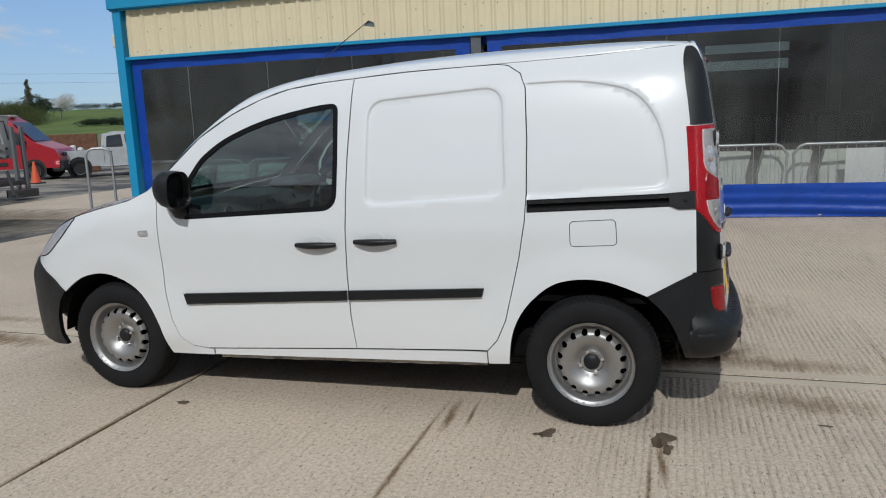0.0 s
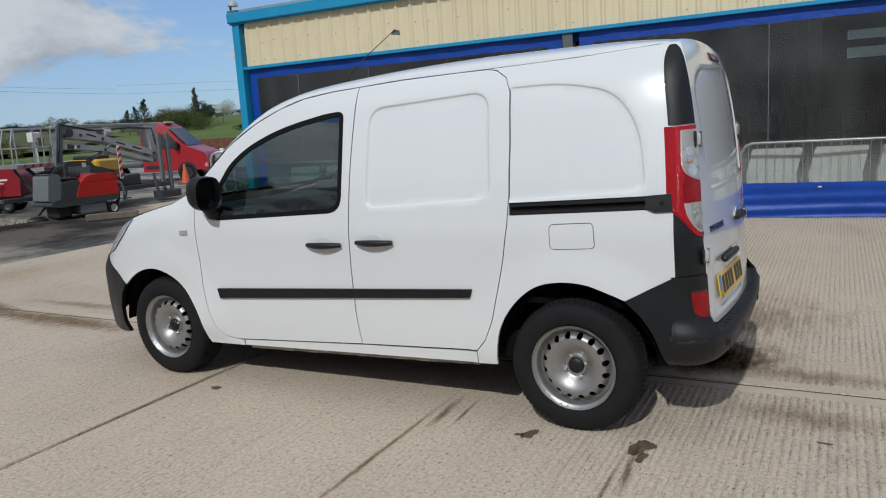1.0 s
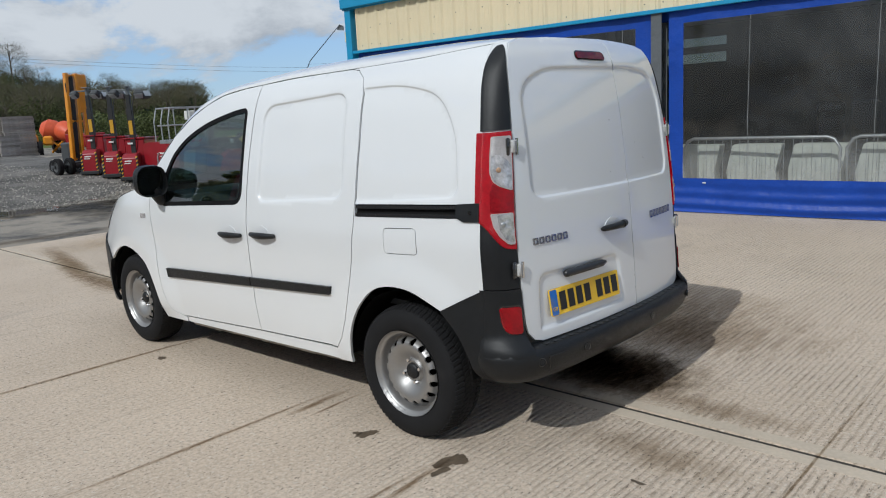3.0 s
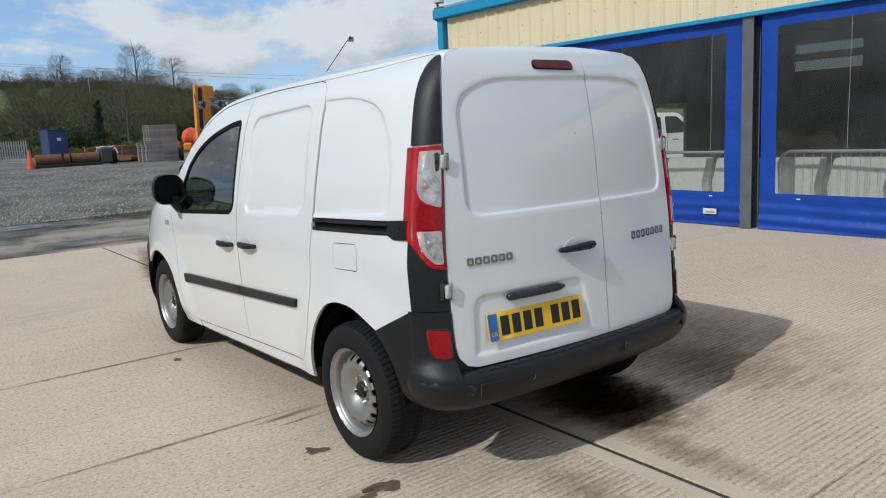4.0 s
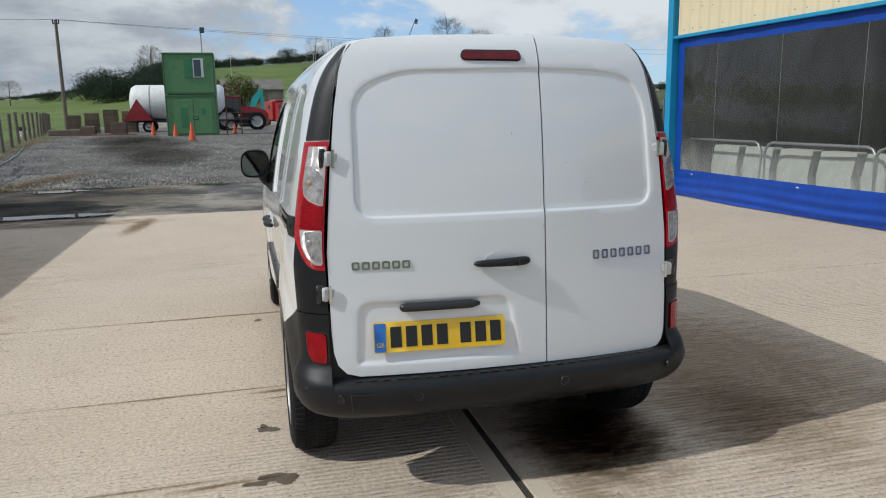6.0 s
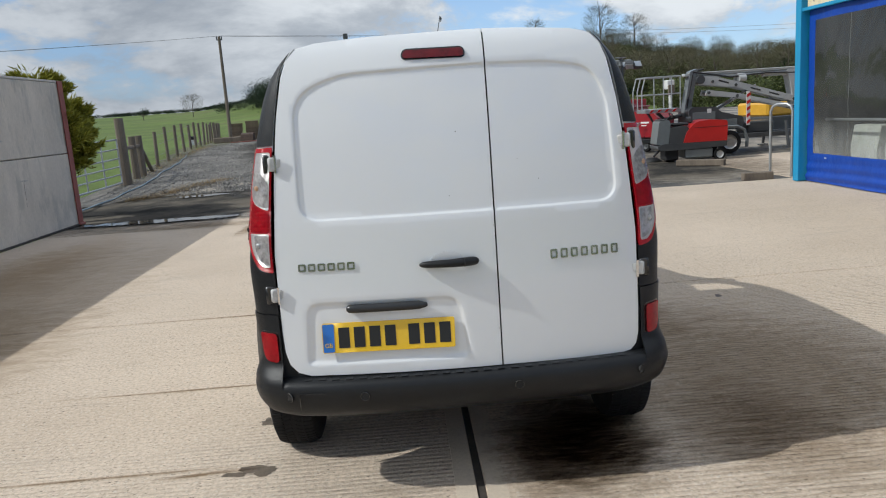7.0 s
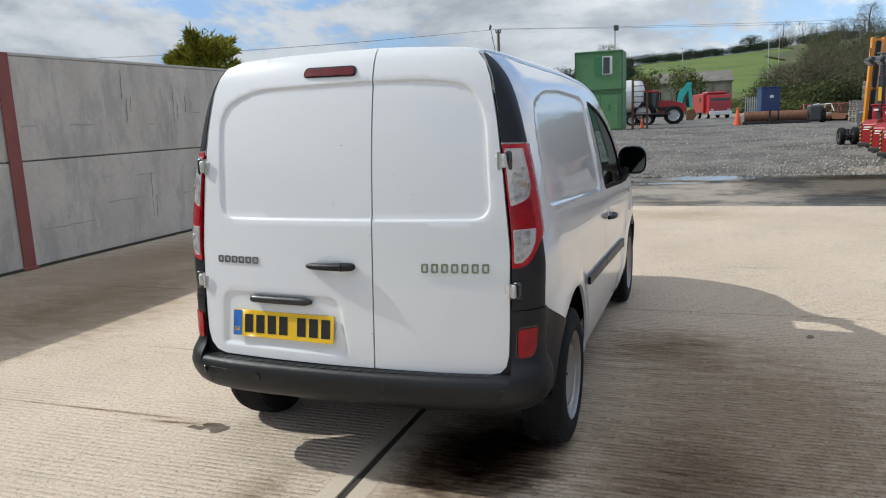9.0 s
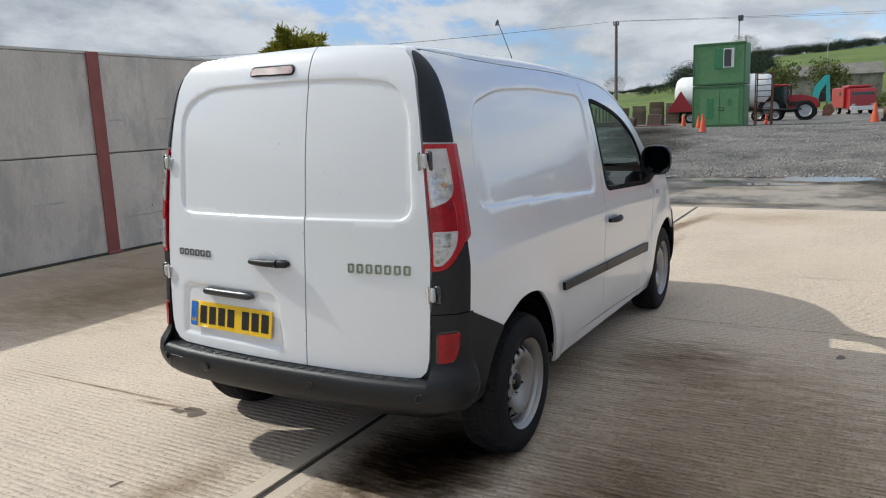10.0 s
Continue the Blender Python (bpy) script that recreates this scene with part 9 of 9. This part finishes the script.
def leaf_cloud(rng, centre, radii, count, size, slim=0.55, shell=0.55):
    """Small folded leaf clumps filling an uneven crown."""
    d = rng.normal(size=(count, 3))
    d /= np.linalg.norm(d, axis=1)[:, None]
    bumps = 1 + 0.22 * np.sin(d[:, 0] * 5 + rng.uniform(0, 6)) * np.sin(d[:, 1] * 4 + rng.uniform(0, 6)) + 0.18 * np.sin(d[:, 2] * 6 + rng.uniform(0, 6))
    r = (shell + (1 - shell) * rng.random(count) ** 0.5) * bumps
    p = np.array(centre) + d * r[:, None] * np.array(radii)
    a = rng.normal(size=(count, 3))
    a /= np.linalg.norm(a, axis=1)[:, None]
    b = np.cross(a, rng.normal(size=(count, 3)))
    b /= np.maximum(np.linalg.norm(b, axis=1), 1e-6)[:, None]
    s = size * (0.6 + 0.8 * rng.random(count))[:, None]
    v = np.stack([p - a * s, p + b * s * slim, p + a * s, p - b * s * slim * 0.6], 1).reshape(-1, 3)
    i = np.arange(count) * 4
    f = np.stack([i, i + 1, i + 2, i + 3], 1)
    return v, f


def twig_cloud(rng, base, h, spread, count, w=0.02):
    """Bare twigs fanning up from a trunk."""
    ang = rng.uniform(0, 2 * math.pi, count)
    lev = rng.uniform(0.30, 0.96, count)
    rad = spread * np.sqrt(np.clip(1 - ((lev - 0.62) / 0.38) ** 2, 0.02, 1)) * rng.random(count) ** 0.5
    p0 = np.array(base) + np.stack([np.cos(ang) * rad * 0.8, np.sin(ang) * rad * 0.8, h * (lev - 0.05)], 1)
    out = np.stack([np.cos(ang) * spread * 0.3, np.sin(ang) * spread * 0.3, np.full(count, h * 0.10)], 1)
    p1 = p0 + out * rng.uniform(0.4, 1.2, (count, 1)) + rng.normal(size=(count, 3)) * 0.035 * h
    side = np.cross(p1 - p0, rng.normal(size=(count, 3)))
    side *= (w / np.maximum(np.linalg.norm(side, axis=1), 1e-6))[:, None]
    v = np.stack([p0 - side, p0 + side, p1], 1).reshape(-1, 3)
    i = np.arange(count) * 3
    return v, np.stack([i, i + 1, i + 2], 1)


def trunk_mesh(rng, m, base, h, r, limbs=5, spread=1.5):
    b = Vector(base)
    top = b + Vector((rng.uniform(-0.3, 0.3), rng.uniform(-0.3, 0.3), h))
    mid = b.lerp(top, 0.5) + Vector((rng.uniform(-0.15, 0.15), rng.uniform(-0.15, 0.15), 0))
    m.tube([b - Vector((0, 0, 0.3)), mid, top], [r, r * 0.65, r * 0.15], 7)
    for k in range(limbs):
        t = rng.uniform(0.3, 0.8)
        p = b.lerp(top, t)
        a = rng.uniform(0, 6.28)
        e = p + Vector((math.cos(a) * spread * rng.uniform(0.5, 1), math.sin(a) * spread * rng.uniform(0.5, 1), h * rng.uniform(0.12, 0.35)))
        m.tube([p, p.lerp(e, 0.5) + Vector((0, 0, 0.1 * h * 0.3)), e], [r * 0.4, r * 0.25, r * 0.06], 5)


def on_land(az, r):
    a = math.radians(az)
    x, y = -r * math.cos(a), r * math.sin(a)
    return x, y, float(ground_z(x, y))


def tree(label, az, r, h, spread, kind, seed, mat):
    """One tree with its trunk, limbs and crown."""
    rng = np.random.default_rng(seed)
    x, y, z = on_land(az, r)
    t = thing("tree", label, "tree", at=pose(x, y, z))
    tm = Mesh()
    trunk_mesh(rng, tm, (0, 0, 0), h * (0.95 if kind != "round" else 0.7), max(0.12, h * 0.022), 7, spread * 0.6)
    part("trunk", tm, BARK, t)
    if kind == "bare":
        v, f = twig_cloud(rng, (0, 0, 0), h, spread, 1500, 0.014 * h / 8)
    elif kind == "fir":
        vs, fs, o = [], [], 0
        for k in range(14):
            lv = 0.16 + 0.84 * k / 13
            rad = spread * (1 - lv) * (0.8 + 0.4 * rng.random()) + 0.15
            lv_v, lv_f = leaf_cloud(rng, (rng.uniform(-0.2, 0.2), rng.uniform(-0.2, 0.2), h * lv), (rad, rad, h * 0.045), 90, 0.035 * h, 0.3, 0.3)
            vs.append(lv_v), fs.append(lv_f + o)
            o += len(lv_v)
        v, f = np.concatenate(vs), np.concatenate(fs)
    else:
        vs, fs, o = [], [], 0
        for k in range(6):
            a = rng.uniform(0, 6.28)
            c = (math.cos(a) * spread * 0.45, math.sin(a) * spread * 0.45, h * rng.uniform(0.5, 0.8))
            lv_v, lv_f = leaf_cloud(rng, c, (spread * 0.55, spread * 0.55, h * 0.24), 320, 0.028 * h, 0.6, 0.45)
            vs.append(lv_v), fs.append(lv_f + o)
            o += len(lv_v)
        v, f = np.concatenate(vs), np.concatenate(fs)
    part("crown", Mesh().add(v, f.tolist()), mat, t)
    return t


def wood(name, label, spots, kind, mat, seed):
    """A belt of far trees, too many to count, as one mass of separate leaves and twigs."""
    rng = np.random.default_rng(seed)
    vs, fs, o = [], [], 0
    tm = Mesh()
    for az, r, h, spread in spots:
        x, y, z = on_land(az, r)
        if kind == "bare":
            v, f = twig_cloud(rng, (x, y, z), h, spread, int(420 + 60 * h), 0.016)
        else:
            parts = []
            n = 3 if h > 3 else 2
            for k in range(n):
                c = (x + rng.uniform(-0.5, 0.5) * spread, y + rng.uniform(-0.5, 0.5) * spread, z + h * rng.uniform(0.15, 0.60))
                parts.append(leaf_cloud(rng, c, (spread * 0.7, spread * 0.7, h * 0.34), int(190 + 30 * h), 0.085 + 0.010 * h, 0.6, 0.3))
            off, vv, ff = 0, [], []
            for pv, pfc in parts:
                vv.append(pv), ff.append(pfc + off)
                off += len(pv)
            v, f = np.concatenate(vv), np.concatenate(ff)
        vs.append(v), fs.append(f + o)
        o += len(v)
        if kind == "bare":
            trunk_mesh(rng, tm, (x, y, z), h * 0.85, 0.02 * h + 0.05, 3, spread * 0.6)
    ob = part(name, Mesh().add(np.concatenate(vs), np.concatenate(fs).tolist()), mat)
    tagged(ob, label, "trees", kind="stuff")
    if tm.v:
        tagged(part(name + "_trunks", tm, BARK), "grey trunks of " + label, "trunks", kind="stuff")


def scatter(rng, n, az0, az1, r0, r1, h0, h1, k=0.45):
    out = []
    for _ in range(n):
        h = rng.uniform(h0, h1)
        out.append((rng.uniform(az0, az1), rng.uniform(r0, r1), h, h * rng.uniform(0.8, 1.2) * k))
    return out


rng_w = np.random.default_rng(11)
# wooded bank behind the yard
wood("bare_wood", "bare brown spring trees on the bank", scatter(rng_w, 40, 5, 17, 93, 118, 3.5, 6.0, 0.5) + scatter(rng_w, 80, 7, 17, 125, 250, 4, 7, 0.5) + scatter(rng_w, 130, 17, 28.6, 93, 165, 4, 7.4, 0.45), "bare", LEAF_BROWN, 1)
wood("olive_wood", "olive budding trees on the bank", scatter(rng_w, 120, 4.5, 17, 90, 122, 2.0, 4.6, 0.6) + scatter(rng_w, 130, 7, 17, 125, 265, 2.5, 5, 0.75) + scatter(rng_w, 130, 17, 28.8, 95, 170, 3.4, 6.0, 0.55) + scatter(rng_w, 40, 20, 28.5, 66, 90, 2.4, 4.0, 0.5), "leaf", LEAF_OLIVE, 2)
wood("dark_wood", "dark evergreen trees on the bank", scatter(rng_w, 16, 8, 17, 92, 115, 2.5, 5.0, 0.45) + scatter(rng_w, 50, 17, 29, 95, 160, 2.6, 5.0, 0.5), "leaf", LEAF_DARK, 3)
wood("scrub", "low green brambles along the foot of the bank", scatter(rng_w, 240, 1, 31, 86, 108, 0.8, 2.0, 1.0), "leaf", LEAF_FRESH, 4)
# skyline hedges
wood("skyline_hedge", "dark hedge along the skyline", scatter(rng_w, 130, -7, 4, 288, 300, 2, 4.5, 0.9) + scatter(rng_w, 110, 4, 22, 280, 300, 2.5, 5.5, 0.9) + scatter(rng_w, 260, -34, -11, 286, 300, 0.9, 1.8, 1.6), "leaf", LEAF_DARK, 5)
wood("skyline_trees", "bare trees along the skyline", scatter(rng_w, 50, 5, 24, 270, 300, 5, 10, 0.5), "bare", LEAF_BROWN, 6)
wood("copse", "dark rounded copse on the hill shoulder", scatter(rng_w, 60, -11, -5.0, 150, 190, 4, 7.5, 0.6) + [(-11.5 - 0.35 * k, 190, 3.0, 2.2) for k in range(8)], "leaf", LEAF_DARK, 7)
wood("hill_hedge", "hedge round the green hill field", [(36 + 0.25 * k, 250 + 0.3 * k, 2.2, 2.4) for k in range(90)] + [(46 + 0.3 * k, 130, 1.4, 1.8) for k in range(40)], "leaf", LEAF_DARK, 8)
wood("hill_copse", "mixed trees beside the green hill field", scatter(rng_w, 34, 39.8, 43.6, 150, 190, 3.6, 5.6, 0.55), "leaf", LEAF_OLIVE, 9)
wood("far_trees", "far trees behind the machinery", scatter(rng_w, 60, 29, 39, 200, 260, 1.5, 3.2, 0.9), "leaf", LEAF_DARK, 10)
for k, (lab, az, r, h, sp, kind, mt) in enumerate((
        ("dark fir tree beside the hill field", 39.5, 150, 6.4, 3.2, "fir", LEAF_DARK), ("dark fir tree beside the hill field", 38.9, 152, 5.2, 2.8, "fir", LEAF_DARK), ("dark fir tree beside the hill field", 38.4, 155, 4.6, 2.6, "fir", LEAF_DARK),
        ("tall thin bare larch on the hill", 43.2, 170, 8.0, 1.5, "fir", LEAF_BROWN), ("round blossoming tree on the hill", 45.1, 175, 4.8, 3.0, "round", BLOSSOM), ("dark rounded tree on the hill", 43.9, 165, 5.4, 2.4, "round", LEAF_DARK),
        ("bare spreading tree on the skyline", 15.2, 270, 17, 7, "bare", LEAF_BROWN), ("bare spreading tree on the skyline", 17.6, 268, 14, 6, "bare", LEAF_BROWN), ("bare tree on the skyline", 10.4, 275, 12, 4.5, "bare", LEAF_BROWN),
        ("bare tree standing on the far field", -15.6, 200, 6.0, 3.2, "bare", LEAF_BROWN), ("small dark tree on the far field", -19.0, 210, 3.0, 2.0, "round", LEAF_DARK), ("rounded dark tree on the hill top", 3.2, 292, 6, 4.5, "round", LEAF_DARK),
        ("young tree with fresh green leaves beside the barn", -3.6, 92, 5.6, 2.2, "round", LEAF_FRESH), ("young tree with fresh green leaves beside the barn", -0.6, 96, 6.0, 2.6, "round", LEAF_FRESH), ("bare branching tree on the bank", 8.5, 95, 7.5, 3, "bare", LEAF_BROWN),
        ("tall bare tree on the bank", 13.5, 92, 9.0, 3.2, "bare", LEAF_BROWN), ("dark cypress on the bank", 11.6, 90, 6.0, 1.0, "fir", LEAF_DARK), ("green rounded tree far off", 34.0, 140, 4.4, 2.8, "round", LEAF_FRESH), ("bare tree on the skyline", -6.6, 185, 9.5, 3.6, "bare", LEAF_BROWN))):
    tree(lab, az, r, h, sp, kind, 100 + k, mt)


def build_conifer(x, y, h, spread, seed, label):
    """A golden conifer bush: trunk, reaching limbs and sprays of small fronds along them."""
    rng = np.random.default_rng(seed)
    t = thing("conifer_bush", label, "bush", at=pose(x, y, 0))
    tm, vs, fs, o = Mesh(), [], [], 0
    tm.tube([(0, 0, -0.1), (0.1, 0, h * 0.5), (0.05, 0.05, h * 0.9)], [0.10, 0.06, 0.02], 8)
    for k in range(90):
        lv = rng.uniform(0.45, 0.97)
        a = rng.uniform(0, 6.28)
        ln = spread * (1.15 - 0.65 * lv) * rng.uniform(0.6, 1.15)
        p0 = Vector((0, 0, h * lv * 0.92))
        p1 = p0 + Vector((math.cos(a) * ln, math.sin(a) * ln, ln * rng.uniform(-0.05, 0.55)))
        tm.tube([p0, p0.lerp(p1, 0.6) + Vector((0, 0, -0.05 * ln)), p1], [0.022, 0.013, 0.004], 5)
        n = 250
        tt = rng.random(n) ** 0.6
        base = np.array(p0) + (np.array(p1) - np.array(p0)) * tt[:, None] + rng.normal(size=(n, 3)) * (0.11 * (1.1 - tt))[:, None]
        d = (np.array(p1) - np.array(p0))[None, :] / ln + rng.normal(size=(n, 3)) * 0.45 + np.array([0, 0, 0.35])
        d /= np.linalg.norm(d, axis=1)[:, None]
        s = np.cross(d, rng.normal(size=(n, 3)))
        s /= np.linalg.norm(s, axis=1)[:, None]
        lf = rng.uniform(0.06, 0.19, n)[:, None]
        v = np.stack([base - s * 0.004, base + d * lf * 0.5 + s * 0.013, base + d * lf, base + d * lf * 0.5 - s * 0.013], 1).reshape(-1, 3)
        i = np.arange(n) * 4 + o
        vs.append(v), fs.append(np.stack([i, i + 1, i + 2, i + 3], 1))
        o += 4 * n
    part("trunk", tm, BARK, t)
    part("foliage", Mesh().add(np.concatenate(vs), np.concatenate(fs).tolist()), LEAF_GOLD, t, "yellow-green feathery sprays")


build_conifer(-7.95, -6.95, 3.3, 0.95, 1, "golden green conifer rising behind the concrete wall")
build_conifer(-8.75, -7.0, 2.75, 1.0, 2, "golden green conifer rising behind the concrete wall")
build_conifer(-10.9, -6.5, 2.25, 0.72, 5, "golden green conifer hanging beside the wall end")
build_conifer(-10.0, -6.45, 2.75, 0.8, 3, "golden green conifer overhanging the wall end")
build_conifer(-5.6, -6.7, 2.45, 0.5, 4, "sparse conifer top just over the wall")

# tufts of grass along the fence and the field edge
rng_g = np.random.default_rng(21)
n = 5200
tt = rng_g.random(n)
gx = -15.5 - 44 * tt
gy = -8.25 - 0.135 * np.maximum(-20.85 - gx, -4) - 0.0014 * (gx + 20.85) ** 2 + rng_g.normal(size=n) * 0.32
gz = ground_z(gx, gy)
hgt = rng_g.uniform(0.05, 0.22, n)
dx, dy = rng_g.normal(size=n) * 0.05, rng_g.normal(size=n) * 0.05
v = np.stack([np.stack([gx - 0.012, gy, gz - 0.03], 1), np.stack([gx + 0.012, gy + 0.01, gz - 0.03], 1), np.stack([gx + dx, gy + dy, gz + hgt], 1)], 1).reshape(-1, 3)
i = np.arange(n) * 3
tagged(part("grass_tufts", Mesh().add(v, np.stack([i, i + 1, i + 2], 1).tolist()), leaf_material("rough_grass_blades", (0.13, 0.16, 0.035))), "rough grass tufts along the fence", "grass", kind="stuff")
n = 9000
tt = rng_g.random(n)
gx = -20.0 - 36 * tt
gy = -8.0 - 0.10 * (-20 - gx) + rng_g.normal(size=n) * (0.2 + 0.8 * tt)
gz = ground_z(gx, gy)
hgt = rng_g.uniform(0.03, 0.13, n)
dx, dy = rng_g.normal(size=n) * 0.05, rng_g.normal(size=n) * 0.05
v = np.stack([np.stack([gx - 0.015, gy, gz - 0.03], 1), np.stack([gx + 0.015, gy + 0.01, gz - 0.03], 1), np.stack([gx + dx, gy + dy, gz + hgt], 1)], 1).reshape(-1, 3)
i = np.arange(n) * 3
tagged(part("verge_grass", Mesh().add(v, np.stack([i, i + 1, i + 2], 1).tolist()), leaf_material("dull_verge_grass", (0.15, 0.15, 0.05))), "dull green and straw grass on the gravel verge", "grass", kind="stuff")
# dry weeds between the hose and the yard
n = 5200
tt = rng_g.random(n)
near = rng_g.random(n) < 0.45
gx = np.where(near, -13.3 - 2.8 * tt, -16.2 - 14 * tt)
gy = np.where(near, -6.55 + 1.7 * tt + rng_g.normal(size=n) * 0.20, -7.5 - 1.45 * tt + rng_g.normal(size=n) * 0.16)
gz = ground_z(gx, gy)
hgt = rng_g.uniform(0.03, 0.13, n)
dx, dy = rng_g.normal(size=n) * 0.06, rng_g.normal(size=n) * 0.06
v = np.stack([np.stack([gx - 0.012, gy, gz - 0.03], 1), np.stack([gx + 0.012, gy + 0.01, gz - 0.03], 1), np.stack([gx + dx, gy + dy, gz + hgt], 1)], 1).reshape(-1, 3)
i = np.arange(n) * 3
tagged(part("dry_weeds", Mesh().add(v, np.stack([i, i + 1, i + 2], 1).tolist()), leaf_material("dry_orange_weeds", (0.24, 0.16, 0.06))), "dry orange weeds along the hose", "weeds", kind="stuff")
# loose stones on the gravel
n = 44000
sx, sy = -13.9 - 20 * rng_g.random(n) ** 1.5, rng_g.uniform(-8.8, 5.5, n)
keep = (rng_g.random(n) < np.clip(1.3 - (-sx - 14) / 22, 0.2, 1)) & (sy > -8.2 + 0.14 * (sx + 20))
sx, sy = sx[keep], sy[keep]
n = len(sx)
sz = ground_z(sx, sy) + 0.014
s = 0.010 + 0.034 * rng_g.random(n) ** 3.0
base = np.array([(1, 0, 0), (-0.5, 0.87, 0), (-0.5, -0.87, 0), (0.1, 0.1, 0.9)])
v = np.stack([sx, sy, sz], 1)[:, None, :] + base[None] * s[:, None, None] * rng_g.uniform(0.7, 1.3, (n, 4, 1))
i = np.arange(n) * 4
f = np.concatenate([np.stack([i, i + 1, i + 3], 1), np.stack([i + 1, i + 2, i + 3], 1), np.stack([i + 2, i, i + 3], 1)])
tagged(part("loose_stones", Mesh().add(v.reshape(-1, 3), f.tolist()), material("loose_stone", (0.235, 0.22, 0.195), 0.95, var=0.3, island=0.6)), "loose grey stones on the yard", "stones", kind="stuff")
